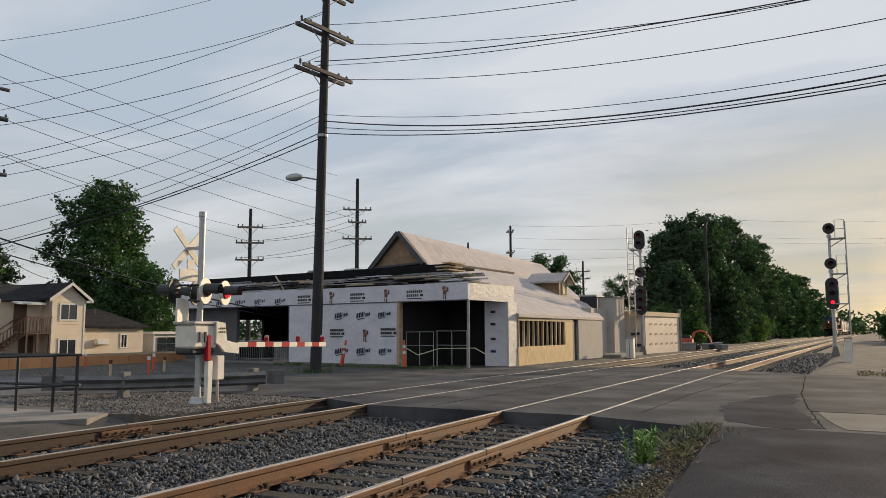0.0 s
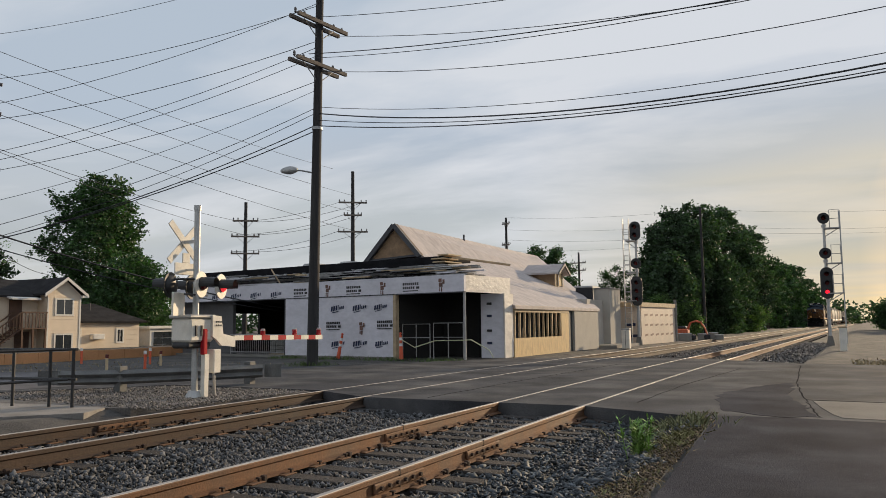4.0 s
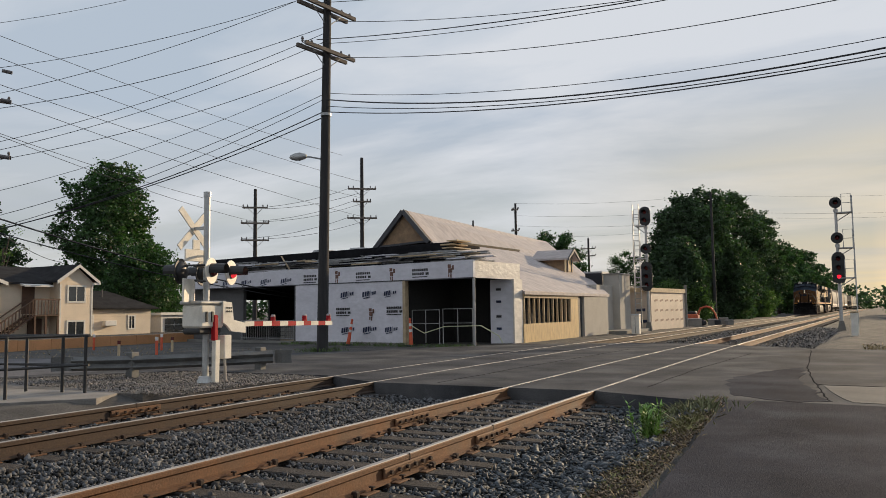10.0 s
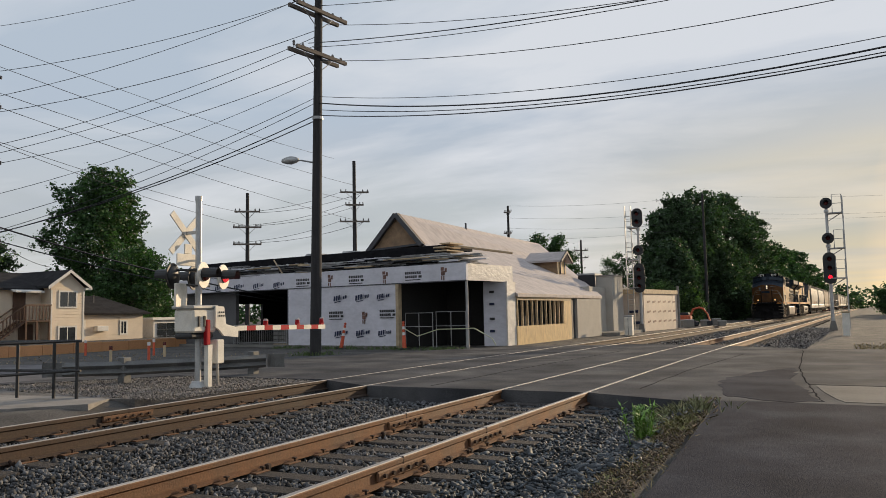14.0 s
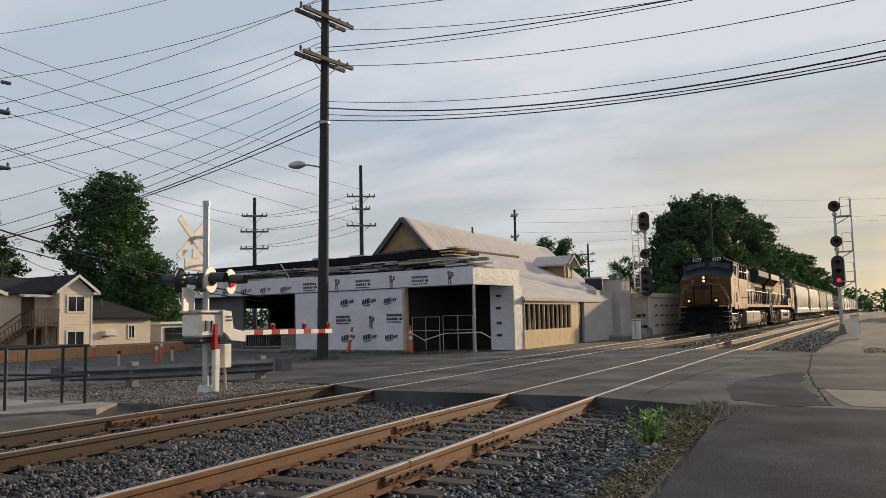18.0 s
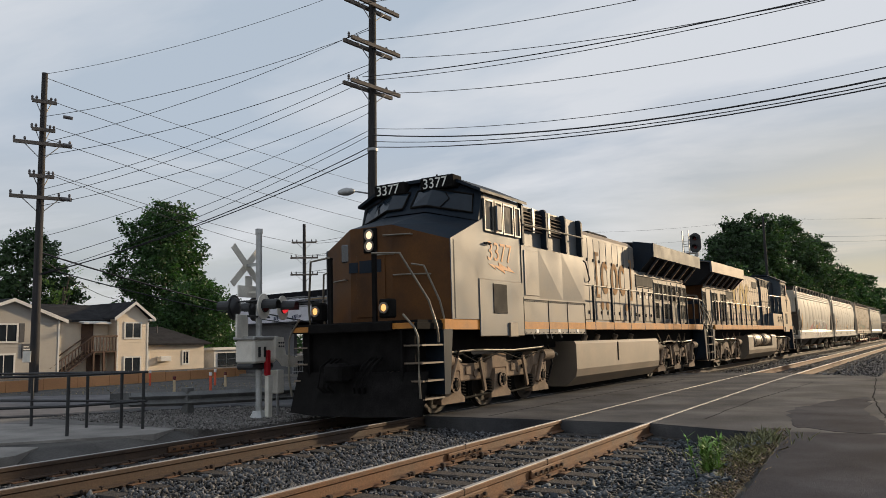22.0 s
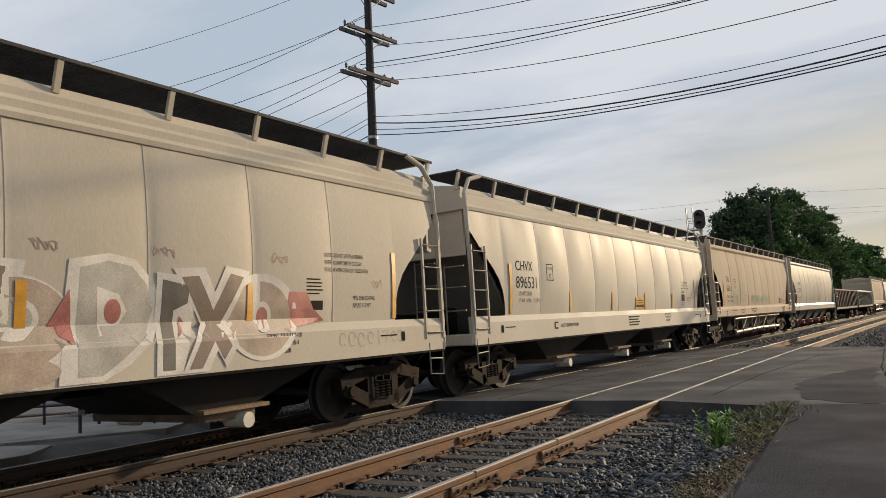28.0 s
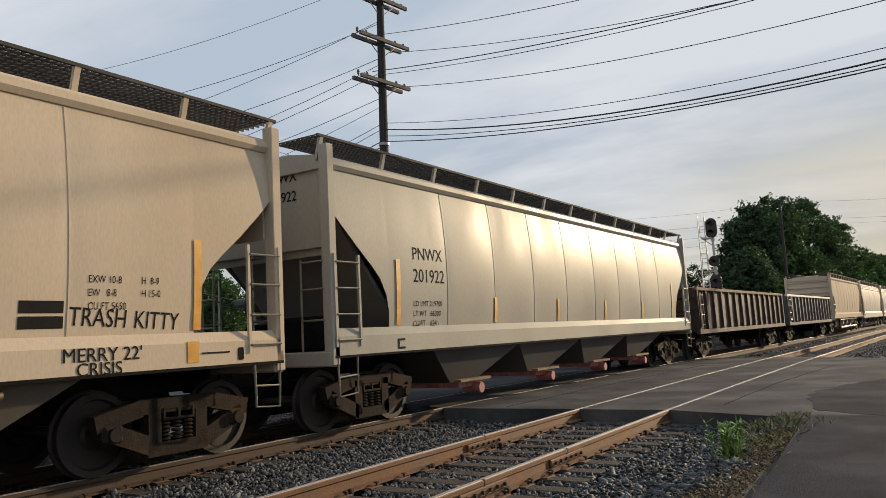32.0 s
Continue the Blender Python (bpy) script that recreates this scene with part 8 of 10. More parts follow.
def motions():
    for car, s, half, turned in TRAIN:
        walk(car, [(t, train_pose(s, half, turned, t)) for t in range(33)])
    # wheels turn about their axles
    near = {car: turned for car, s, half, turned in TRAIN[:6]}
    for axle, r, car in WHEELS:
        if car in near:
            home = axle.matrix_basis.translation.copy()
            way = -1 if near[car] else 1
            rows = []
            for k in range(0, 32 * 15 + 1):
                t = k / 15
                rows.append((t, Matrix.Translation(home) @ Matrix.Rotation(way * (nose_at(0) - nose_at(t)) / r, 4, "X")))
            walk(axle, rows)

# ---- crossing gate, signals, poles and wires ----
POLE = mat("pole_wood", (0.030, 0.028, 0.029), 0.9, vary=0.3, scale=3, fine=40, bump=0.4, stretch=(6, 6, 0.5), dirt=(0.058, 0.053, 0.050), dirt_scale=1)
ARM = mat("crossarm_wood", (0.15, 0.125, 0.105), 0.9, vary=0.3, scale=4, fine=40, bump=0.3)
WIRE = mat("wire", (0.018, 0.018, 0.02), 0.6, vary=0.1, bump=0)
INSUL = mat("insulator", (0.12, 0.11, 0.11), 0.3, vary=0.2, bump=0)
SIG_WHITE = mat("signal_white", (0.70, 0.66, 0.58), 0.55, vary=0.12, scale=3, fine=40, bump=0.06, dirt=(0.52, 0.47, 0.39), dirt_scale=2.5)
SIG_BLACK = mat("signal_black", (0.018, 0.018, 0.019), 0.5, vary=0.2, bump=0.05)
SIG_ALU = mat("signal_silver", (0.42, 0.42, 0.41), 0.45, metal=0.5, vary=0.15, bump=0.05)
RED_BAND = mat("red_band", (0.36, 0.014, 0.02), 0.6, vary=0.12, bump=0.03, spec=0.15)
LENS_RED = mat("red_lens", (0.10, 0.015, 0.015), 0.2, vary=0.1, bump=0)
LENS_LIT = mat("red_lens_lit", (0.5, 0.02, 0.03), 0.3, vary=0, bump=0, emit=(1.0, 0.015, 0.035), emit_strength=1.8)
LENS_FLASH = mat("flasher_lens", (0.4, 0.02, 0.03), 0.3, vary=0, bump=0, emit=(1.0, 0.04, 0.05), emit_strength=0.7)
GUARD = mat("guardrail_steel", (0.15, 0.15, 0.145), 0.65, metal=0.3, vary=0.25, scale=3, fine=30, bump=0.1, dirt=(0.08, 0.078, 0.075), dirt_scale=2)
BLACK_RAIL = mat("railing_black", (0.015, 0.015, 0.016), 0.5, vary=0.2, bump=0.1)


def crossing_gate():
    g = thing("crossing_gate", "white crossing gate with lowered red and white arm", "crossing gate", m=pose(-11.11, 11.37, -0.06))
    turn = Matrix.Rotation(radians(17), 4, "Z")      # the lights and boards face along the slanting road
    mast = part("mast", Mesh().cyl((0, 0, 0), (0, 0, 3.76), 0.062, n=14), SIG_ALU, g, "silver mast", smooth=40)
    part("mast_cap", Mesh().cyl((0, 0, 3.70), (0, 0, 3.80), 0.075, n=12), SIG_ALU, mast)
    part("base", Mesh().cyl((0, 0, 0), (0, 0, 0.16), 0.19, 0.12, 12), SIG_ALU, mast)
    # crossbuck, its boards facing along the road
    cb = part("crossbuck", Mesh().box(-0.34, -0.05, -0.03, 0.03, 3.05, 3.11), SIG_ALU, g)
    for a in (-1, 1):
        m = Matrix.Translation((-0.34 - 0.012 * a, 0.0, 3.07)) @ Matrix.Rotation(radians(45 * a), 4, "X")
        part("blade", Mesh().box(-0.012, 0.012, -0.55, 0.55, -0.07, 0.07, 0.004, m), SIG_WHITE, cb, "pale crossbuck blade")
    part("track_sign", Mesh().box(-0.30, -0.27, -0.30, 0.22, 2.42, 2.66, 0.01).box(-0.27, -0.05, -0.02, 0.02, 2.5, 2.54), SIG_WHITE, g)
    part("track_sign", Mesh().box(-0.30, -0.27, -0.10, 0.10, 2.66, 2.86, 0.01), SIG_WHITE, g)
    # two pairs of flashing lights on a cross arm
    part("light_arm", Mesh().tube([(0, -0.5, 2.30), (0, 0.5, 2.30)], 0.028).tube([(-0.33, -0.42, 2.31), (0.33, -0.42, 2.31)], 0.024).tube([(-0.33, 0.42, 2.31), (0.33, 0.42, 2.31)], 0.024).tube([(-0.0, -0.45, 2.02), (0, 0.45, 2.02)], 0.022), SIG_BLACK, g, m=turn)
    for sx in (-1, 1):
        for sy in (-1, 1):
            c = Vector((sx * 0.33, sy * 0.42, 2.20))
            d = part("flasher", Mesh().lathe([(0.0, -0.12), (0.08, -0.115), (0.17, -0.08), (0.20, -0.03), (0.20, 0.03), (0.0, 0.03)] if sx < 0 else [(0.0, -0.10), (0.09, -0.10), (0.12, -0.02), (0.12, 0.03), (0.0, 0.03)], c, (sx, 0, 0), 18), SIG_BLACK, g, m=turn, smooth=40)
            part("backboard", Mesh().cyl(c - Vector((sx * 0.025, 0, 0)), c, 0.25, n=28), SIG_WHITE if sx > 0 else SIG_BLACK, d)
            part("lens", Mesh().lathe([(0.0, 0.06), (0.09, 0.045), (0.15 if sx < 0 else 0.115, 0.0), (0.0, 0.0)], c + Vector((sx * 0.03, 0, 0)), (sx, 0, 0), 18), (LENS_FLASH if sy > 0 else LENS_RED) if sx > 0 else SIG_ALU, d, smooth=40)
            hood = [[c + Vector((sx * x, r * math.cos(a), r * math.sin(a))) for a in [radians(-20 + 220 * k / 10) for k in range(11)]] for x, r in ((0.0, 0.135), (0.30, 0.125))]
            part("hood", Mesh().rings(hood, closed=False).rings([[p + Vector((0, 0, 0.008)) for p in r] for r in hood], closed=False), SIG_BLACK, d)
    part("rear_sign", Mesh().box(-0.22, -0.18, -0.55, -0.10, 1.60, 2.06, 0.01), SIG_WHITE, g, m=turn)
    # mechanism
    mech = part("mechanism", Mesh().box(-0.32, 0.20, -0.34, 0.30, 1.10, 1.56, 0.04), SIG_WHITE, g, "pale gate machine box")
    part("mechanism_lid", Mesh().box(-0.35, 0.23, -0.37, 0.33, 1.56, 1.63, 0.02), SIG_ALU, mech)
    part("mechanism_foot", Mesh().box(-0.28, 0.16, -0.36, 0.28, 0.98, 1.10, 0.04), SIG_BLACK, mech)
    for y in (-0.2, -0.05):
        part("latch", Mesh().box(0.20, 0.23, y - 0.02, y + 0.02, 1.22, 1.42), SIG_BLACK, mech)
    # the arm
    arm = part("arm_bracket", Mesh().prism([(0.20, 1.62), (0.44, 1.60), (0.50, 1.25), (0.85, 1.18), (0.85, 0.98), (0.45, 1.02), (0.30, 1.15), (0.20, 1.20)], "x", 0.20, 0.26), SIG_WHITE, g)
    for k in range(6):
        part("bolt", Mesh().cyl((0.26, 0.30 + 0.06 * (k % 3), 1.42 + 0.07 * (k // 3)), (0.275, 0.30 + 0.06 * (k % 3), 1.42 + 0.07 * (k // 3)), 0.018, n=8), SIG_BLACK, arm)
    n = 11
    for k in range(n):
        y0, y1 = 0.85 + 3.05 * k / n, 0.85 + 3.05 * (k + 1) / n
        part("arm_stripe", Mesh().box(0.205, 0.245, y0, y1, 1.11 - 0.004 * k, 1.21 - 0.004 * k), RED_BAND if k % 2 else SIG_WHITE, g)
    for y in (1.75, 2.85, 3.78):
        lamp = part("arm_lamp", Mesh().box(0.19, 0.25, y - 0.05, y + 0.05, 1.17, 1.24).cyl((0.22, y, 1.22), (0.22, y, 1.32), 0.05, n=10), RED_BAND, g)
        part("lamp_cap", Mesh().cyl((0.22, y, 1.30), (0.22, y, 1.34), 0.055, 0.03, 10), SIG_ALU, lamp)
    part("counterweight_arm", Mesh().box(0.14, 0.24, -0.02, 0.10, 0.85, 1.35, 0.02), RED_BAND, g)
    part("lower_post", Mesh().prism([(0.02, 0.0), (0.12, 0.0), (0.14, 0.86), (0.02, 0.86)], "x", 0.14, 0.24), SIG_WHITE, g)
    part("junction_box", Mesh().box(0.05, 0.25, 0.26, 0.46, 0.48, 0.95, 0.015), SIG_WHITE, g)
    part("conduit", Mesh().tube([(0.15, 0.36, 0.48), (0.15, 0.38, 0.3), (0.12, 0.42, 0.0)], 0.03), GALV, g)


def signal_head(parent, c, oval, lit):
    """A black disc or a long oval target, facing the camera's side."""
    w, z0, z1 = (0.315, c.z, c.z) if not oval else (0.34, c.z - 0.55, c.z + 0.55) if oval == 3 else (0.34, c.z - 0.25, c.z + 0.25)
    pts = [(w * math.cos(a), (z1 if math.sin(a) > 0 else z0) + w * math.sin(a)) for a in [2 * math.pi * k / 28 for k in range(28)]]
    h = part("signal_head", Mesh().rings([[(c.x + x, c.y, z) for x, z in pts], [(c.x + x, c.y + 0.03, z) for x, z in pts]]), SIG_BLACK, parent, "black round signal head" if not oval else "long black signal head")
    part("lamp_case", Mesh().box(c.x - 0.16, c.x + 0.16, c.y + 0.03, c.y + 0.35, z0 - 0.2, z1 + 0.2, 0.05), SIG_BLACK, h)
    for z in ((c.z,) if not oval else (c.z + 0.5, c.z, c.z - 0.5) if oval == 3 else (c.z + 0.25, c.z - 0.25)):
        on = lit and z == (c.z if not oval else c.z - 0.5)
        part("lens", Mesh().lathe([(0.0, 0.05), (0.07, 0.04), (0.11, 0.0), (0.0, 0.0)], (c.x, c.y - 0.01, z), (0, -1, 0), 18), LENS_LIT if on else LENS_RED, h, "lit red lens" if on else "", smooth=40)
        hood = [[(c.x + r * math.cos(a), y, z + r * math.sin(a)) for a in [radians(-15 + 210 * k / 10) for k in range(11)]] for y, r in ((c.y, 0.15), (c.y - 0.28, 0.14))]
        part("hood", Mesh().rings(hood, closed=False).rings([[(x, y, zz + 0.008) for x, y, zz in r] for r in hood], closed=False), SIG_BLACK, h)
    return h


def mast_signal(name, label, x, y, height, heads, ladder_dx, group):
    s = thing(name, label, "railway signal", group)
    part("mast", Mesh().cyl((x, y, -0.1), (x, y, height), 0.10, 0.075, 14), SIG_ALU, s, smooth=40)
    part("base", Mesh().prism([(-0.22, -0.1), (0.22, -0.1), (0.12, 0.45), (-0.12, 0.45)], "y", y - 0.12, y + 0.12), CONCRETE, s, m=Matrix.Translation((x, 0, 0)))
    for z, oval, lit in heads:
        signal_head(s, Vector((x, y - 0.22, z)), oval, lit)
        part("collar", Mesh().cyl((x, y, z - 0.75 if oval else z - 0.5), (x, y, z - 0.55 if oval else z - 0.35), 0.13, n=12), SIG_ALU, s)
        px = x + ladder_dx
        zz = z - 0.55
        pf = part("platform", Mesh().box(min(x, px), max(x, px), y - 0.3, y + 0.3, zz - 0.06, zz), GALV, s)
        part("platform_rail", Mesh().tube([(px - 0.05, y - 0.3, zz), (px - 0.05, y - 0.3, zz + 1.0), (x + 0.3 * (1 if ladder_dx > 0 else -1), y - 0.3, zz + 1.0), (x + 0.3 * (1 if ladder_dx > 0 else -1), y - 0.3, zz)], 0.022)
             .tube([(px - 0.05, y - 0.3, zz + 0.5), (x + 0.3 * (1 if ladder_dx > 0 else -1), y - 0.3, zz + 0.5)], 0.018), GALV, pf)
        part("brace", Mesh().tube([(x, y, zz - 0.5), (px, y - 0.2, zz)], 0.025), GALV, pf)
    lx = x + ladder_dx
    turn = Matrix.Translation((lx, y, 0)) @ Matrix.Rotation(radians(90 if ladder_dx > 0 else 0), 4, "Z")
    lad = part("ladder", Mesh().box(-0.21, -0.16, -0.03, 0.03, 0.0, height + 0.35).box(0.16, 0.21, -0.03, 0.03, 0.0, height + 0.35), SIG_ALU, s, "galvanised ladder", turn)
    for k in range(int(height / 0.32)):
        part("rung", Mesh().cyl((-0.18, 0, 0.3 + 0.32 * k), (0.18, 0, 0.3 + 0.32 * k), 0.020, n=5), SIG_ALU, lad)
    return s


crossing_gate()
mast_signal("signal_mast", "silver signal mast with three black heads, lowest lit red", 0.05, 48.44, 7.1, ((7.07, False, False), (5.08, False, False), (3.40, 3, True)), 0.82, "railway signals beyond the road")
mast_signal("signal_mast", "silver signal mast with ladder beside the building", -10.25, 46.93, 7.3, ((6.85, 2, False), (4.88, False, False), (3.20, 3, False)), -0.6, "railway signals beyond the road")
box = thing("relay_cabinet", "narrow weathered white relay cabinet on gravel", "cabinet", "trackside cabinets", m=pose(0.55, 39.1, -0.08))
part("case", Mesh().box(-0.15, 0.15, -0.15, 0.15, 0, 1.05, 0.02), SIG_WHITE, box)
part("lid", Mesh().box(-0.18, 0.18, -0.18, 0.18, 1.05, 1.12, 0.02), LUMBER, box)
cab = thing("relay_cabinet", "grey-white relay cabinet beside the signal mast", "cabinet", "trackside cabinets", m=pose(-9.79, 41.65, -0.08))
part("case", Mesh().box(-0.21, 0.21, -0.2, 0.2, 0, 1.0, 0.02), SIG_WHITE, cab)
part("lid", Mesh().box(-0.24, 0.24, -0.23, 0.23, 1.0, 1.07, 0.03), SIG_ALU, cab)
part("door_seam", Mesh().box(-0.01, 0.01, -0.206, -0.2, 0.05, 0.95), SIG_BLACK, cab)


def crossarm(parent, c, way, half, z, drop=0.6, pins=True, double=False):
    off = Vector((way.y, -way.x, 0)) * 0.2
    mid = Vector((c[0], c[1], z))
    a = part("crossarm", beam(Mesh(), mid - way * half + off, mid + way * half + off, 0.10, 0.13), ARM, parent)
    if double:
        part("crossarm", beam(Mesh(), mid - way * half - off, mid + way * half - off, 0.10, 0.13), ARM, parent)
    for s in (-1, 1):
        part("arm_brace", Mesh().cyl(Vector((c[0], c[1], z)) + way * (half * 0.6 * s), (c[0], c[1], z - drop), 0.018, n=5), GALV, a)
    if pins:
        for s in (-0.95, -0.6, 0.6, 0.95):
            p = Vector((c[0], c[1], z + 0.06)) + way * (half * s)
            part("insulator", Mesh().lathe([(0.02, 0), (0.05, 0.05), (0.035, 0.09), (0.055, 0.13), (0.03, 0.2), (0.0, 0.21)], p, (0, 0, 1), 8), INSUL, a)
    return a


def utility_pole(label, x, y, h, r, arms, lean=(0, 0)):
    p = thing("utility_pole", label, "utility pole", "wooden utility poles")
    part("pole", Mesh().cyl((x, y, -0.3), (x + lean[0], y + lean[1], h), r, r * 0.62, 14), POLE, p, smooth=60)
    for z, half, way in arms:
        crossarm(p, (x + lean[0] * z / h, y + lean[1] * z / h), Vector(way).normalized(), half, z, double=h > 14)
    return p


P1 = Vector((-16.05, 21.95, 0))
RUN = Vector((17.0, -4.0, 0)).normalized()        # the way of the wires over the road
main = utility_pole("tall dark wooden utility pole with three crossarms", P1.x, P1.y, 15.2, 0.20,
                    ((10.55, 1.25, (0.14, 0.99, 0)), (12.1, 1.25, (0.14, 0.99, 0)), (13.65, 1.2, (0.14, 0.99, 0))), (0.30, 0.0))
lamparm = part("lamp_arm", Mesh().tube([(P1.x + 0.1, P1.y, 6.70), (P1.x - 0.35, P1.y - 0.25, 6.80), (P1.x - 0.62, P1.y - 0.42, 6.80)], 0.03), GALV, main)
part("street_lamp", Mesh().lathe([(0.0, -0.28), (0.07, -0.24), (0.13, -0.08), (0.15, 0.08), (0.10, 0.26), (0.05, 0.34), (0.0, 0.35)], (P1.x - 0.72, P1.y - 0.48, 6.80), (0.82, 0.57, 0.1), 14), SIG_ALU, main, "pale cobra-head street lamp", smooth=50)
part("pole_band", Mesh().cyl((P1.x + 0.17, P1.y, 8.25), (P1.x + 0.17, P1.y, 8.35), 0.19, n=14), GALV, main)
P2 = Vector((-27.65, 16.8, 0))
left = utility_pole("weathered wooden utility pole with several crossarms", P2.x, P2.y, 12.1, 0.17,
                    ((10.9, 0.42, (0.4, 0.9, 0)), (9.8, 0.40, (0.4, 0.9, 0)), (9.26, 1.0, (0.4, 0.9, 0)), (8.0, 0.42, (0.4, 0.9, 0)), (7.18, 1.05, (0.4, 0.9, 0))))
part("pole_sign", Mesh().box(P2.x - 0.25, P2.x + 0.25, P2.y - 0.3, P2.y - 0.28, 1.05, 1.45), SIG_WHITE, left)
for z in (10.4, 9.3, 7.2):
    part("cutout", Mesh().cyl((P2.x + 0.5, P2.y + 0.5, z), (P2.x + 0.72, P2.y + 0.75, z - 0.05), 0.07, n=8), INSUL, left)
far_way = (0.8, 0.6, 0)
utility_pole("distant wooden utility pole behind the building", -39.4, 45.3, 10.8, 0.19, ((9.35, 0.95, far_way), (8.15, 1.05, far_way), (6.85, 1.05, far_way)))
utility_pole("distant wooden utility pole behind the building", -32.9, 50.2, 13.4, 0.20, ((10.9, 1.1, far_way), (9.9, 0.7, far_way), (8.6, 1.15, far_way)))
utility_pole("distant thin utility pole behind the roof", -27.8, 69.7, 11.7, 0.17, ((11.05, 0.35, (1, 0, 0)), (9.0, 0.4, (1, 0, 0))))
utility_pole("distant thin utility pole behind the roof", -26.9, 91.1, 9.9, 0.18, ((8.6, 0.9, (1, 0, 0)), (7.7, 0.9, (1, 0, 0))))
utility_pole("dark wooden utility pole among the trees", -10.4, 76.0, 12.2, 0.16, ())


def wire(label, a, b, sag, r=0.011, n=18, over=1.0):
    """A hanging wire from a to b, drawn on past b where over is more than 1."""
    a, b = Vector(a), Vector(b)
    pts = []
    for k in range(n + 1):
        f = over * k / n
        pts.append(a + (b - a) * f - Vector((0, 0, 4 * sag * f * (1 - f))))
    return solid("overhead_wire", Mesh().tube(pts, r, 4), WIRE, label, "wire", "overhead wires")


def span_right():
    """Wires from the tall pole over the road and out to a pole beyond the view."""
    def along(d, z, off=0.0):
        return P1 + RUN * d + Vector((0, 0, z)) + Vector((RUN.y, -RUN.x, 0)) * off
    for d0, z0, d1, z1, d2, z2, r, off in ((0.5, 13.6, 6, 12.5, 12, 11.6, 0.011, 0.4), (0.5, 12.15, 6, 10.95, 12, 9.95, 0.011, 0.5), (0.5, 11.75, 6, 10.40, 11.22, 9.41, 0.011, -0.5),
                                           (0.53, 10.85, 7.72, 9.59, 12.92, 8.92, 0.016, 0.4), (0.53, 10.75, 7.72, 9.50, 12.92, 8.86, 0.011, 0.2), (1.26, 10.13, 10.16, 8.47, 16.8, 7.83, 0.011, 0),
                                           (0.52, 9.0, 10.12, 7.33, 17.73, 6.80, 0.010, 0), (0.37, 8.80, 10.11, 7.04, 17.72, 6.58, 0.022, 0), (0.37, 8.56, 10.11, 6.93, 17.72, 6.47, 0.013, 0), (0.37, 8.36, 10.10, 6.84, 17.71, 6.40, 0.017, 0)):
        a, b, c = np.polyfit([d0, d1, d2], [z0, z1, z2], 2)
        end = 34.0
        pts = [along(d, a * d * d + b * d + c, off * (1 - d / end)) for d in [0.2 + (end - 0.2) * k / 26 for k in range(27)]]
        solid("overhead_wire", Mesh().tube(pts, r, 5), WIRE, "black overhead wire sagging across the road", "wire", "overhead wires")


span_right()
for z, zz, r in ((14.66, 12.06, 0.009), (12.83, 10.37, 0.011), (12.92, 9.34, 0.011), (11.52, 8.83, 0.012), (11.29, 7.52, 0.011), (10.98, 7.21, 0.011), (10.04, 6.89, 0.011), (9.72, 5.69, 0.009), (9.08, 4.76, 0.011), (8.89, 4.3, 0.011), (8.45, 4.25, 0.018), (8.25, 4.29, 0.018)):
    wire("dark overhead wire between two wooden poles", P1 + Vector((0.15, 0, z)), P2 + Vector((0, 0, zz)), 0.38, r)
for z, x, y, zz in ((11.93, -34.18, 49.31, 13.6), (11.09, -32.93, 50.18, 11.5), (10.08, -32.86, 50.22, 10.2), (9.56, -32.73, 50.31, 8.7), (8.28, -39.46, 45.25, 9.25), (8.22, -39.3, 45.4, 8.26)):
    wire("thin overhead wire running to a distant pole", P2 + Vector((0, 0, z)), (x, y, zz), 0.3, 0.012)
for dx, z in ((-0.9, 11.0), (0.9, 11.0), (-0.6, 10.0), (0.6, 10.0), (-1.0, 8.7), (1.0, 8.7)):
    wire("thin overhead wire between distant poles", (-39.4 + dx * 0.8, 45.3 + dx * 0.6, z - 1.7), (-32.9 + dx * 0.8, 50.2 + dx * 0.6, z), 0.35, 0.014)
for z, zz in ((11.7, 12.0), (10.5, 10.6), (9.5, 9.55), (8.4, 9.0)):
    wire("thin overhead wire between distant poles", (-27.8, 69.7, z), (-10.4, 76.0, zz), 0.35, 0.008)
for z, zz in ((12.0, 13.0), (10.4, 11.15), (9.9, 10.7)):
    wire("thin overhead wire between distant poles", (-10.4, 76.0, z), (9.4, 95.0, zz), 0.3, 0.008)
for z, x, y, zz, r in ((5.15, -22.5, 31.5, 1.9, 0.03), (4.6, -22.5, 31.5, 1.8, 0.02), (5.0, -60, 44, 6.0, 0.02)):
    wire("dark service cable running down to the buildings", P2 + Vector((0, 0, z)), (x, y, zz), 0.35, r)


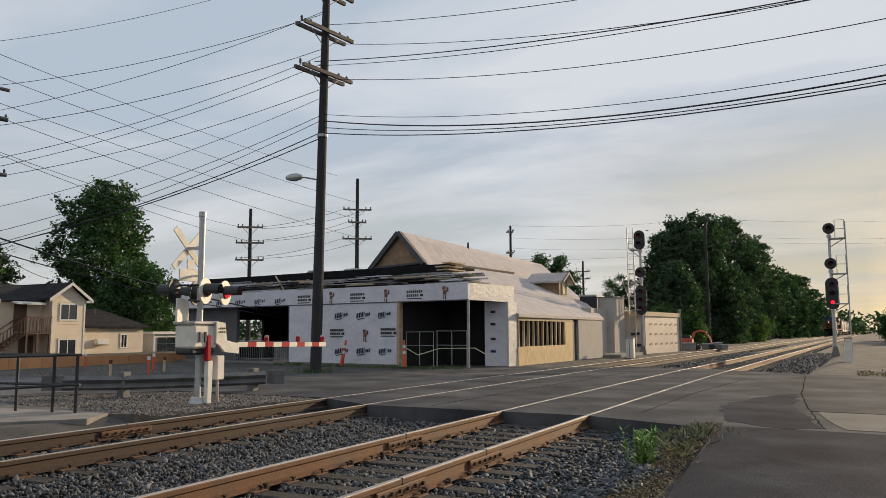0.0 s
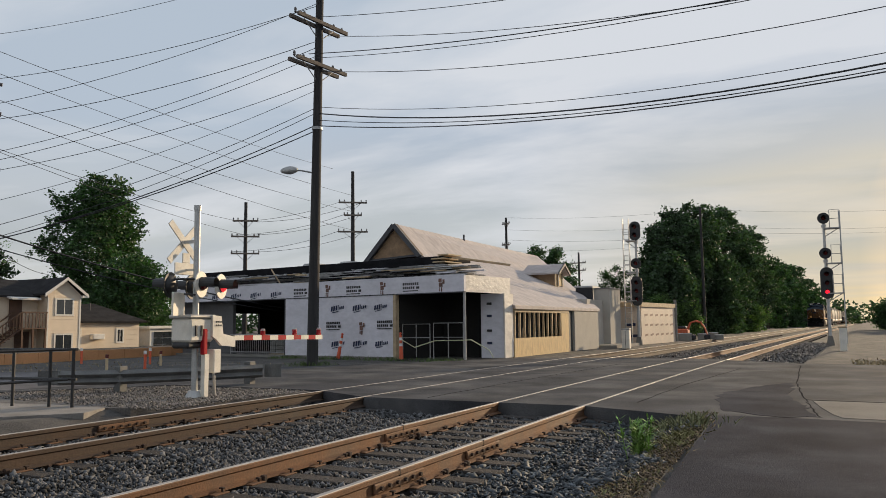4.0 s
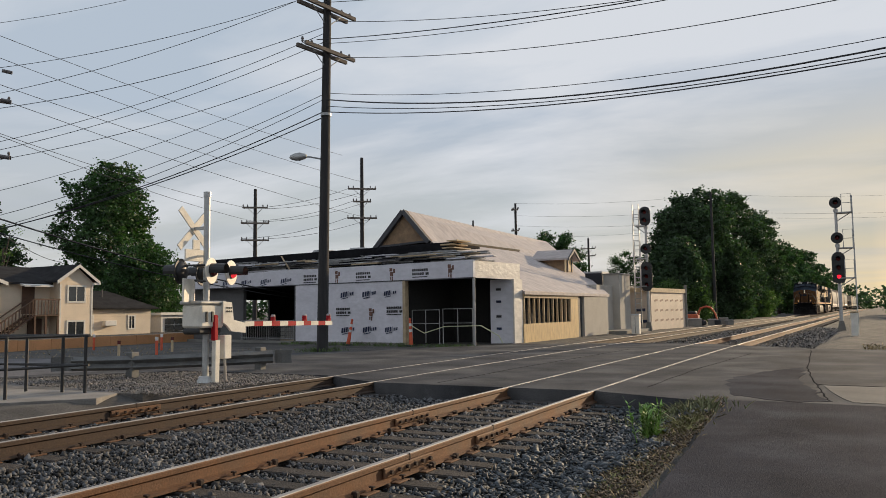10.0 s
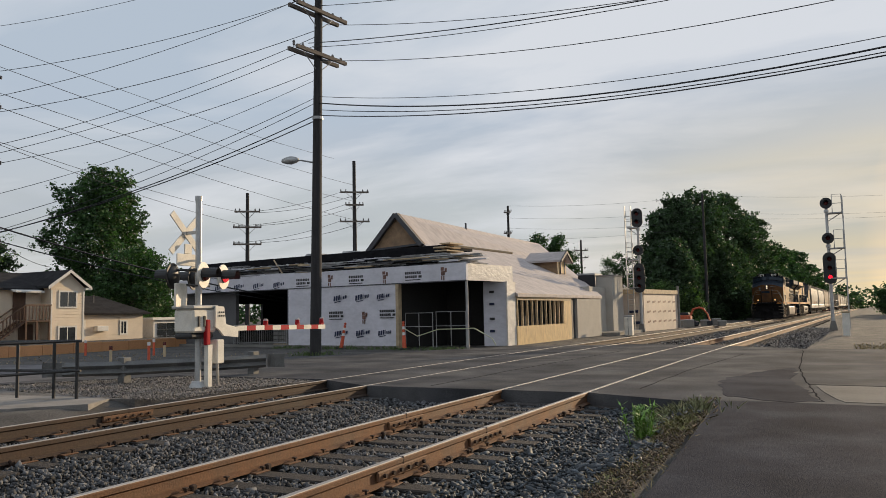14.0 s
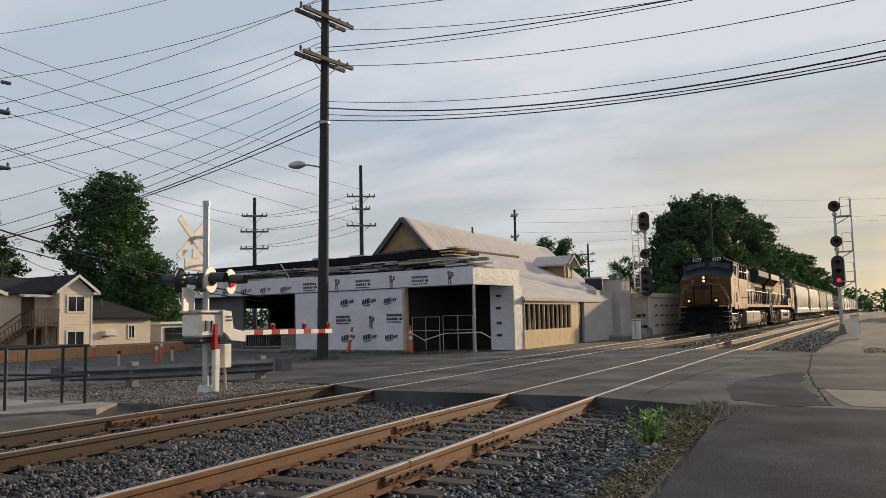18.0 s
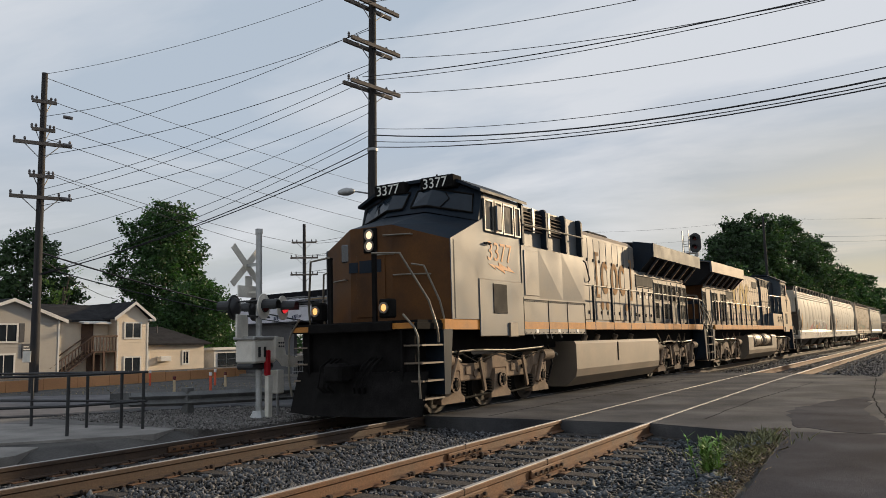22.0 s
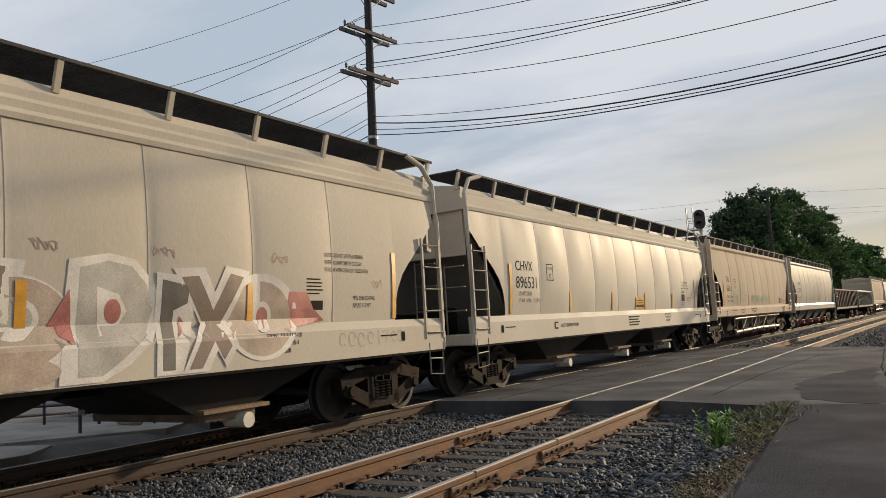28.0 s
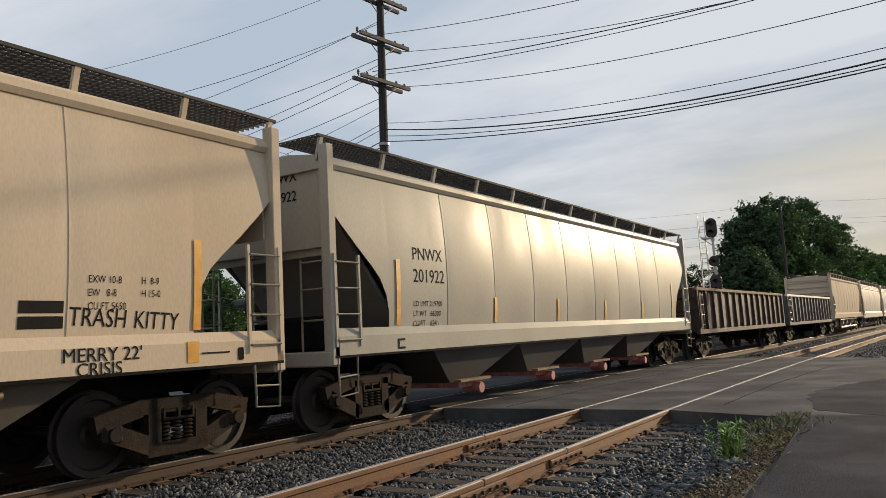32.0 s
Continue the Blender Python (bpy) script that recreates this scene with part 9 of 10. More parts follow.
# ---- along the road on the far side of the tracks ----
def railing():
    r = thing("railing", "black pipe railing on a concrete edge", "railing")
    posts = [(-11.73, 9.10), (-12.28, 9.05), (-12.03 - 1.0, 7.9 + 0.95), (-14.41, 8.75), (-15.6, 8.55)]
    line = [(-11.70, 9.12), (-13.0, 8.92), (-14.4, 8.72), (-17.5, 8.2), (-21.0, 7.6)]
    for k, (x, y) in enumerate(line):
        if k < 5:
            part("post", Mesh().cyl((x, y, -0.06), (x, y, 0.98), 0.028, n=8), BLACK_RAIL, r)
    x, y = -12.2, 9.05
    part("post", Mesh().cyl((x, y, -0.06), (x, y, 0.98), 0.028, n=8), BLACK_RAIL, r)
    for z in (0.97, 0.46):
        part("rail", Mesh().tube([(-11.62, 9.13, z), *[(x, y, z) for x, y in line[1:]], (-26, 6.8, z)], 0.026), BLACK_RAIL, r)
    n = thing("railing", "black pipe railing beside the footway, nearer the tracks", "railing")
    near = [(-12.03, 7.90), (-13.3, 7.1), (-14.6, 6.3)]
    for x, y in near:
        part("post", Mesh().cyl((x, y, -0.06), (x, y, 0.98), 0.028, n=8), BLACK_RAIL, n)
    for z in (0.97, 0.46):
        part("rail", Mesh().tube([(-11.75, 9.05, z), *[(x, y, z) for x, y in near], (-16.5, 5.1, z)], 0.026), BLACK_RAIL, n)


def guardrail():
    g = thing("guardrail", "weathered grey steel guardrail with blocky posts", "guardrail")
    pts = [(-14.55, 11.0), (-13.46, 11.74), (-12.6, 13.0), (-11.95, 14.4)]
    prof = [(0, 0.14), (0.06, 0.20), (0.0, 0.28), (0.06, 0.36), (0.0, 0.44)]
    g1 = Mesh()
    g1.rings([[(x + d, y - d, z) for d, z in prof] for x, y in pts], closed=False)
    g1.rings([[(x + d - 0.012, y - d, z) for d, z in prof] for x, y in pts], closed=False)
    part("beam", g1, GUARD, g)
    for x, y in ((-13.46, 11.74), (-12.05, 14.2)):
        part("post", Mesh().box(x - 0.2, x - 0.02, y - 0.1, y + 0.1, -0.1, 0.52, 0.01), GUARD, g)
    for c, a0, a1 in (((-11.80, 14.72), 200, 330), ((-14.62, 10.72), 60, 170)):
        arc = [(c[0] + 0.28 * math.cos(radians(a0 + (a1 - a0) * k / 6)), c[1] + 0.28 * math.sin(radians(a0 + (a1 - a0) * k / 6))) for k in range(7)]
        part("end_wing", Mesh().rings([[(x, y, 0.14), (x * 1.001, y, 0.29), (x, y, 0.44)] for x, y in arc], closed=False).rings([[(x + 0.01, y + 0.01, 0.14), (x * 1.001 + 0.01, y + 0.01, 0.29), (x + 0.01, y + 0.01, 0.44)] for x, y in arc], closed=False), GUARD, g)


def post_marker(x, y, h, material, label):
    p = thing("marker_post", label, "marker post", "marker posts by the road", m=pose(x, y, -0.06))
    part("stake", Mesh().box(-0.05, 0.05, -0.02, 0.02, 0, h, 0.005), material, p)
    part("top", Mesh().box(-0.06, 0.06, -0.025, 0.025, h, h + 0.12, 0.01), LENS_RED if material is not CONE else WHITE_BAND, p)


railing()
guardrail()
slab("footway", [(-10.75, 8.6), (-11.1, 9.3), (-12.5, 9.35), (-22, 7.9), (-40, 3.0), (-40, 1.0), (-22, 4.5), (-12.3, 6.8)], -0.4, -0.02, FOOT, "pale worn concrete footway edge beside the tracks", "pavement")
slab("footway", [(-10.6, 6.2), (-11.2, 6.9), (-22, 3.6), (-40, -1), (-40, -6), (-14, 2.0), (-10.6, 2.6)], -0.4, -0.035, FOOT, "worn concrete strip beside the track", "pavement")
slab("road_shoulder", [(-10.6, 9.4), (-9.7, 13.25), (-13.7, 13.35), (-16.1, 10.2), (-18, 8.6)], -0.4, -0.025, SHOULDER, "dusty gravel shoulder beside the road", "pavement")
slab("concrete_pad", [(-0.30, 14.2), (-0.16, 13.1), (0.0, 12.2), (0.10, 11.85), (6, 11.3), (6, 13.9), (2.2, 14.1)], -0.05, 0.006, PAD, "pale concrete slab let into the asphalt", "pavement")
for x, y in ((-20.6, 18.8), (-23.3, 21.5), (-26.5, 21.0)):
    post_marker(x, y, 0.5, CONE, "orange marker post at the roadside")
for x, y in ((-21.0, 17.6), (-22.0, 20.8)):
    post_marker(x, y, 0.42, LUMBER, "pale wooden survey stake at the roadside")


# ---- houses ----
SIDING = mat("house_siding", (0.68, 0.57, 0.44), 0.75, vary=0.08, scale=1, fine=20, bump=0.1)
SIDING_2 = mat("house_siding_pale", (0.60, 0.51, 0.40), 0.75, vary=0.08, scale=1, fine=20, bump=0.1)
SHINGLE = mat("house_shingle", (0.030, 0.029, 0.030), 0.95, vary=0.3, scale=2, fine=25, bump=0.3, spec=0.08)
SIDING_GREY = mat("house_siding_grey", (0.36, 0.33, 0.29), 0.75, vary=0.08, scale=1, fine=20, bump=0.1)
WHITE_TRIM = mat("white_trim", (0.62, 0.60, 0.56), 0.6, vary=0.08, bump=0.04)
STAIR = mat("stair_wood", (0.10, 0.055, 0.035), 0.8, vary=0.25, bump=0.15)
ORANGE_WALL = mat("orange_barrier", (0.55, 0.27, 0.12), 0.75, vary=0.18, scale=0.6, fine=20, bump=0.1)


def boards(parent, name, x0, x1, y, z0, z1, material, step=0.18, face=-1, axis="x"):
    """Lapped boards on a wall, each a piece of its own."""
    for k in range(int((z1 - z0) / step)):
        z = z0 + step * k
        if axis == "x":
            pr = [(y, z), (y + face * 0.035, z), (y + face * 0.012, z + step), (y, z + step)]
            part(name, Mesh().prism(pr, "x", x0, x1), material, parent)
        else:
            pr = [(y, z), (y + face * 0.035, z), (y + face * 0.012, z + step), (y, z + step)]
            g = Mesh().rings([[(a, x, b) for a, b in pr] for x in (x0, x1)])
            part(name, g, material, parent)


def house_window(parent, x, y, z, w, h):
    f = Mesh().box(x - w / 2 - 0.09, x + w / 2 + 0.09, y - 0.07, y - 0.02, z - 0.1, z).box(x - w / 2 - 0.09, x + w / 2 + 0.09, y - 0.07, y - 0.02, z + h, z + h + 0.1)
    f.box(x - w / 2 - 0.09, x - w / 2, y - 0.07, y - 0.02, z, z + h).box(x + w / 2, x + w / 2 + 0.09, y - 0.07, y - 0.02, z, z + h)
    win = part("window", f, WHITE_TRIM, parent)
    part("pane", Mesh().box(x - w / 2, x + w / 2, y - 0.045, y - 0.02, z, z + h), GLASS, win)
    part("glazing_bar", Mesh().box(x - 0.02, x + 0.02, y - 0.06, y - 0.03, z, z + h), WHITE_TRIM, win)


def gabled(parent, x0, x1, y0, y1, zb, ze, zr, wall, along="x", over=0.3):
    """Walls and a pitched roof; the ridge runs along x or y."""
    part("wall", Mesh().box(x0, x1, y0, y1, zb, ze), wall, parent)
    if along == "x":
        m = (y0 + y1) / 2
        for s, ye in ((-1, y0 - over), (1, y1 + over)):
            part("roof", Mesh().rings([[(x, m, zr), (x, ye, ze - 0.1), (x, ye, ze + 0.03), (x, m, zr + 0.13)] for x in (x0 - over, x1 + over)]), SHINGLE, parent)
        for x in (x0, x1 - 0.02):
            part("gable", Mesh().rings([[(x, y0, ze), (x, y1, ze), (x, m, zr)], [(x + 0.02, y0, ze), (x + 0.02, y1, ze), (x + 0.02, m, zr)]]), wall, parent)
    else:
        m = (x0 + x1) / 2
        for s, xe in ((-1, x0 - over), (1, x1 + over)):
            part("roof", Mesh().rings([[(m, y, zr), (xe, y, ze - 0.1), (xe, y, ze + 0.03), (m, y, zr + 0.13)] for y in (y0 - over, y1 + over)]), SHINGLE, parent)
        part("gable", Mesh().rings([[(x0, y, ze), (x1, y, ze), (m, y, zr)] for y in (y0, y0 + 0.02)]), wall, parent)
        for s, xe in ((-1, x0 - over), (1, x1 + over)):
            part("barge_board", Mesh().rings([[(m, y, zr - 0.08), (xe, y, ze - 0.2), (xe, y, ze + 0.02), (m, y, zr + 0.12)] for y in (y0 - over - 0.04, y0 - over)]), WHITE_TRIM, parent)


HOUSE = Matrix.Translation((-45.4, 32.4, -0.78)) @ Matrix.Rotation(radians(88.0), 4, "Z") @ Matrix.Diagonal((1.2, 1.0, 1.0, 1.0))     # local x to the right as seen, local y away


def build_house():
    h = thing("house", "two-storey beige house with dark roof and outside stairs", "house", m=HOUSE)
    gabled(h, -8.0, 0.4, 0.4, 6.5, 0.0, 4.20, 5.28, SIDING, "x")
    gabled(h, 0.35, 2.35, -0.6, 5.0, 0.0, 4.35, 5.35, SIDING, "y")
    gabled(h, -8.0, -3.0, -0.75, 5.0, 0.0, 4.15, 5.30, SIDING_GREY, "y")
    boards(h, "siding_board", 0.35, 2.35, -0.6, 0.2, 4.4, SIDING)
    boards(h, "siding_board", -3.6, 0.35, 0.4, 0.2, 4.2, SIDING)
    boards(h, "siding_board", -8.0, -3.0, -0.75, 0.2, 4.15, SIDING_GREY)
    for x, y in ((0.35, -0.62), (2.27, -0.62), (-3.1, -0.77)):
        part("corner_board", Mesh().box(x, x + 0.09, y - 0.03, y + 0.05, 0.0, 4.12), WHITE_TRIM, h)
    house_window(h, 1.35, -0.6, 3.05, 0.95, 0.95)
    house_window(h, 1.35, -0.6, 0.75, 0.95, 0.95)
    house_window(h, -5.7, -0.75, 2.9, 0.95, 0.95)
    house_window(h, -5.8, -0.75, 0.9, 0.95, 1.2)
    part("shutter", Mesh().box(-5.1, -4.84, -0.82, -0.79, 2.85, 3.95), TRIM, h)
    part("wall_sign", Mesh().box(-4.95, -4.45, -0.84, -0.78, 1.9, 2.75, 0.01), TRIM, h, "dark sign board with pale bars")
    for k in range(4):
        part("sign_bar", Mesh().box(-4.88, -4.55 - 0.06 * (k % 2), -0.85, -0.84, 2.05 + 0.16 * k, 2.12 + 0.16 * k), WHITE_TRIM, h)
    part("door", Mesh().box(-1.25, -0.55, 0.30, 0.36, 2.25, 4.0, 0.02), STAIR, h, "dark red-brown upper door")
    part("awning", Mesh().prism([(-0.45, 3.95), (0.36, 4.1), (0.36, 4.2), (-0.45, 4.05)], "x", -1.5, 0.1), WHITE_TRIM, h)
    part("landing", Mesh().box(-1.1, 0.33, -0.7, 0.36, 2.10, 2.20), STAIR, h)
    for k in range(11):
        z = 0.15 + 0.19 * k
        part("step", Mesh().box(-3.5 + 0.22 * k, -3.22 + 0.22 * k, -0.7, 0.2, z, z + 0.05), STAIR, h)
    for y in (-0.72, 0.15):
        part("stringer", beam(Mesh(), (-3.6, y, 0.1), (-1.1, y, 2.15), 0.05, 0.28), STAIR, h)
        part("stair_rail", beam(Mesh(), (-3.6, y, 1.1), (-1.1, y, 3.15), 0.05, 0.10), STAIR, h)
    for k in range(14):
        x = -3.55 + 0.18 * k
        part("baluster", Mesh().box(x, x + 0.05, -0.74, -0.70, 0.1 + (x + 3.6) * 0.82, 1.1 + (x + 3.6) * 0.82), STAIR, h)
    for k in range(8):
        part("baluster", Mesh().box(-1.1 + 0.19 * k, -1.05 + 0.19 * k, -0.74, -0.70, 2.2, 3.15), STAIR, h)
    part("landing_rail", Mesh().box(-1.1, 0.33, -0.76, -0.68, 3.10, 3.20), STAIR, h)
    for x in (-1.1, -0.5, 0.2):
        part("landing_post", Mesh().box(x, x + 0.1, -0.74, -0.64, 0.0, 2.1), STAIR, h)
    part("lower_door", Mesh().box(-0.9, -0.1, 0.30, 0.36, 0.1, 1.95, 0.02), STAIR, h)
    part("gutter", Mesh().box(2.30, 2.70, -0.9, -0.6, 4.15, 4.30), WHITE_TRIM, h)
    a = thing("house", "low beige annex house with dark hip roof", "house", m=HOUSE @ Matrix.Translation((-0.42, 0, 0)))
    part("wall", Mesh().box(2.8, 7.6, 0.6, 5.6, 0.0, 2.55), SIDING_2, a)
    boards(a, "siding_board", 2.8, 7.6, 0.6, 0.2, 2.55, SIDING_2)
    part("roof", Mesh().add([(2.6, 0.2, 2.5), (7.95, 0.2, 2.5), (7.95, 6.0, 2.5), (2.6, 6.0, 2.5), (2.6, 3.1, 3.9), (6.0, 3.1, 3.9), (2.6, 0.2, 2.62), (7.95, 0.2, 2.62)],
                            [(6, 7, 5, 4), (7, 2, 5), (2, 3, 4, 5), (0, 1, 7, 6), (0, 1, 2, 3), (1, 2, 7)]), SHINGLE, a)
    house_window(a, 3.2, 0.6, 1.0, 0.62, 1.05)
    house_window(a, 6.2, 0.6, 1.15, 0.36, 0.85)
    part("air_conditioner", Mesh().box(4.15, 4.9, 0.15, 0.6, 1.35, 1.72, 0.03), WHITE_TRIM, a)
    part("vent_pipe", Mesh().cyl((5.0, 2.0, 3.3), (5.0, 2.0, 3.95), 0.06, n=6), TRIM, a)
    w = thing("barrier_wall", "low orange-tan boarded barrier wall in front of the houses", "wall", m=pose(-29.0, 18.0, -0.06, 0, 0, 92.4))
    for k in range(12):
        part("panel", Mesh().box(-6 + 1.5 * k, -4.52 + 1.5 * k, -0.05, 0.05, -0.1, 0.42 + 0.02 * (k % 3 == 1)), ORANGE_WALL, w)
    gr = thing("garage", "white garage with a large paned roller door", "garage", m=HOUSE @ Matrix.Translation((-0.6, -2.6, 0.3)))
    part("wall", Mesh().box(9.2, 14.5, 4.0, 9.0, -0.3, 1.75), WHITE_TRIM, gr)
    part("roof_edge", Mesh().box(9.0, 14.7, 3.8, 9.2, 1.75, 1.95), WHITE_TRIM, gr)
    for i in range(4):
        for j in range(3):
            part("door_pane", Mesh().box(9.5 + 0.75 * i, 10.18 + 0.75 * i, 3.93, 3.99, 0.05 + 0.5 * j, 0.50 + 0.5 * j), GLASS, gr)


build_house()


# ---- trees ----
LEAF = mat("leaves", (0.041, 0.080, 0.029), 0.6, vary=0.35, scale=0.5, fine=3, bump=0, island=0.5, spec=0.3, leaf=0.24)
LEAF_DARK = mat("leaves_dark", (0.048, 0.077, 0.039), 0.65, vary=0.35, scale=0.5, fine=3, bump=0, island=0.5, spec=0.3, leaf=0.24)
LEAF_YELLOW = mat("leaves_light", (0.085, 0.125, 0.045), 0.6, vary=0.3, scale=0.5, fine=3, bump=0, island=0.5, spec=0.3, leaf=0.4)
BARK = mat("bark", (0.075, 0.06, 0.048), 0.95, vary=0.35, scale=4, fine=25, bump=0.6)


def leaf_cloud(lobes, count, size, seed, per=26, clump=0.55):
    """Small leaves in clumps that are scattered through uneven lobes: (centre, radii)."""
    rs = np.random.RandomState(seed)
    vol = np.array([r[0] * r[1] * r[2] for _, r in lobes]) ** 0.75
    twigs = max(1, count // per)
    pick = rs.choice(len(lobes), twigs, p=vol / vol.sum())
    C = np.array([c for c, _ in lobes])[pick]
    Rd = np.array([r for _, r in lobes])[pick]
    d = rs.normal(size=(twigs, 3))
    d /= np.linalg.norm(d, axis=1)[:, None]
    rad = rs.uniform(0.25, 1.0, twigs) ** 0.42
    lump = 1 + 0.20 * np.sin(d[:, 0] * 7 + C[:, 0]) * np.cos(d[:, 1] * 6 + C[:, 1]) + 0.14 * np.sin(d[:, 2] * 11 + pick)
    T = C + d * Rd * (rad * lump)[:, None]
    n = twigs * per
    reach = clump * rs.uniform(0.55, 1.35, twigs)
    P = np.repeat(T, per, 0) + rs.normal(size=(n, 3)) * np.array([0.5, 0.5, 0.34]) * np.repeat(reach, per)[:, None]
    a = rs.normal(size=(n, 3)) * np.array([1, 1, 0.6])
    a /= np.linalg.norm(a, axis=1)[:, None]
    b = np.cross(a, rs.normal(size=(n, 3)))
    b /= np.linalg.norm(b, axis=1)[:, None]
    s = size * rs.uniform(0.5, 1.3, n)[:, None]
    V = np.stack([P - a * s, P + b * s * 0.6, P + a * s, P - b * s * 0.6], 1).reshape(-1, 3)
    me = bpy.data.meshes.new("crown")
    me.vertices.add(4 * n), me.loops.add(4 * n), me.polygons.add(n)
    me.vertices.foreach_set("co", V.ravel())
    me.loops.foreach_set("vertex_index", np.arange(4 * n))
    me.polygons.foreach_set("loop_start", np.arange(0, 4 * n, 4))
    me.update(calc_edges=True)
    return me


def tree(label, x, y, h, spread, count, size, seed, leaf, group, low=0.28, lobes_n=16):
    t = thing("tree", label, "tree", group, m=pose(x, y, -0.1))
    rnd = random.Random(seed)
    r0 = 0.028 * h
    pts = [(0, 0, 0), (rnd.uniform(-0.2, 0.2), rnd.uniform(-0.2, 0.2), h * 0.35), (rnd.uniform(-0.4, 0.4), rnd.uniform(-0.4, 0.4), h * 0.75)]
    g = Mesh()
    for k in range(2):
        g.cyl(pts[k], pts[k + 1], r0 * (1 - 0.4 * k), r0 * (0.6 - 0.35 * k), 9, False)
    part("trunk", g, BARK, t, smooth=60)
    lobes = []
    for k in range(lobes_n):
        a = 2.4 * k + rnd.uniform(-0.5, 0.5)
        f = (k + 0.5) / lobes_n
        z = h * (low + (0.98 - low) * f)
        prof = math.sin(math.pi * min(1.0, 0.18 + 0.80 * f)) ** 0.7
        rr = spread * prof * rnd.uniform(0.45, 0.85)
        c = (math.cos(a) * rr, math.sin(a) * rr, z)
        s = spread * rnd.uniform(0.30, 0.50) * (0.6 + 0.5 * prof)
        lobes.append((c, (s, s, s * rnd.uniform(0.65, 0.95))))
        if k % 2 == 0:
            st = Vector(pts[1]).lerp(Vector(pts[2]), max(0.0, f - 0.25))
            part("limb", Mesh().cyl(st, c, r0 * 0.32, r0 * 0.08, 6, False), BARK, t)
    me = leaf_cloud(lobes, int(count * 3.2), size * 0.52, seed)
    me.materials.append(leaf)
    part("crown", me, None, t)
    return t


G1 = "trees behind the houses"
tree("tall broad green maple behind the houses", -57.9, 47.2, 15.0, 4.3, 11000, 0.30, 1, LEAF, G1, 0.20, 26)
tree("round green tree behind the beige house", -61.2, 36.3, 11.2, 3.6, 7000, 0.30, 2, LEAF_DARK, G1, 0.15, 18)
tree("sparse pale young tree behind the house", -56.0, 36.2, 8.8, 1.7, 260, 0.20, 3, LEAF_YELLOW, G1, 0.3, 10)
tree("leafy green tree beside the house", -50.5, 44.5, 7.0, 3.2, 5000, 0.26, 4, LEAF, G1, 0.08, 14)
tree("leafy green tree beside the garage", -55.0, 49.5, 7.0, 2.6, 3500, 0.26, 5, LEAF, G1, 0.05, 12)
G2 = "grove beyond the building"
for k, (x, y, h, s, n) in enumerate(((-15.7, 81, 11.4, 2.5, 6000), (-14.3, 83, 13.4, 3.0, 8000), (-12.6, 88, 14.3, 3.6, 9000), (-11.7, 105, 16.1, 4.0, 9000), (-11.0, 126, 16.0, 4.2, 8000), (-13.4, 76, 8.0, 2.4, 6000), (-11.2, 92, 9.0, 3.4, 6000))):
    tree("dense dark green tree in a tall grove", x, y, h, s, n, 0.22 + 0.0012 * y, 20 + k, LEAF_DARK, G2, 0.04, 26)
for k, (x, y, h, s, n) in enumerate(((-9.6, 148, 12.9, 4.2, 6000), (-8.0, 168, 13.0, 4.2, 5000), (-6.6, 194, 14.0, 4.6, 4500), (-5.6, 234, 12.8, 5.0, 4000), (-4.4, 285, 11.4, 5.4, 3500))):
    tree("pointed green tree along the track side", x, y, h, s, n, 0.22 + 0.0014 * y, 40 + k, LEAF, G2, 0.04, 18)
for k, (x, y, h, s, n) in enumerate(((-12.3, 75, 3.3, 1.5, 3000), (-11.6, 98, 4.2, 2.4, 3500), (-9.6, 106, 4.0, 2.2, 3500), (-13.9, 73, 3.8, 1.8, 3000))):
    tree("low light-green bush at the grove's edge", x, y, h, s, n, 0.20, 50 + k, LEAF_YELLOW, "bushes at the grove", 0.05, 12)
tree("dark green tree over the annex roof", -31.0, 86, 10.4, 2.8, 4000, 0.26, 60, LEAF, G2, 0.25, 12)
tree("dark green tree over the annex roof", -28.2, 85.5, 10.2, 2.4, 3500, 0.26, 61, LEAF, G2, 0.25, 12)
tree("sparse spruce-like tree behind the annex", -22.6, 87.1, 7.2, 1.4, 1500, 0.20, 62, LEAF, G2, 0.2, 10)
tree("sparse spruce-like tree behind the annex", -21.2, 87.4, 8.0, 1.6, 2200, 0.20, 63, LEAF, G2, 0.15, 10)
for k, (x, y, h, s) in enumerate(((7.0, 112, 5.8, 3.0), (4.6, 118, 3.8, 2.4), (10, 108, 7.0, 3.4), (13.0, 114, 8.0, 3.6))):
    tree("green roadside tree beyond the gravel lot", x + 3.0, y, h, s, 3500, 0.26, 70 + k, LEAF, "trees on the right-hand horizon", 0.05, 14)


def far_woods():
    """A hazy strip of woods on the horizon."""
    rs = random.Random(9)
    lobes = []
    for k in range(120):
        x = -260 + 5.2 * k + rs.uniform(-2, 2)
        lobes.append(((x, 330 + rs.uniform(-15, 15), rs.uniform(1, 7)), (rs.uniform(4, 7), 4, rs.uniform(3, 6))))
    me = leaf_cloud(lobes, 26000, 0.85, 99, 20, 2.4)
    me.materials.append(LEAF_DARK)
    solid("far_woods", me, None, "hazy far woods along the horizon", "woods", kind="stuff")
    lobes = []
    for k in range(60):
        a = radians(36 + 1.0 * k)
        lobes.append(((-math.sin(a) * 170, math.cos(a) * 170, rs.uniform(1, 5)), (4.5, 4.5, rs.uniform(2, 4))))
    me = leaf_cloud(lobes, 18000, 0.5, 98, 20, 1.5)
    me.materials.append(LEAF)
    solid("far_woods", me, None, "far woods behind the houses", "woods", kind="stuff")


far_woods()


# ---- yard clutter beyond the building ----
DIGGER = mat("digger_orange", (0.42, 0.09, 0.035), 0.6, vary=0.2, bump=0.1)
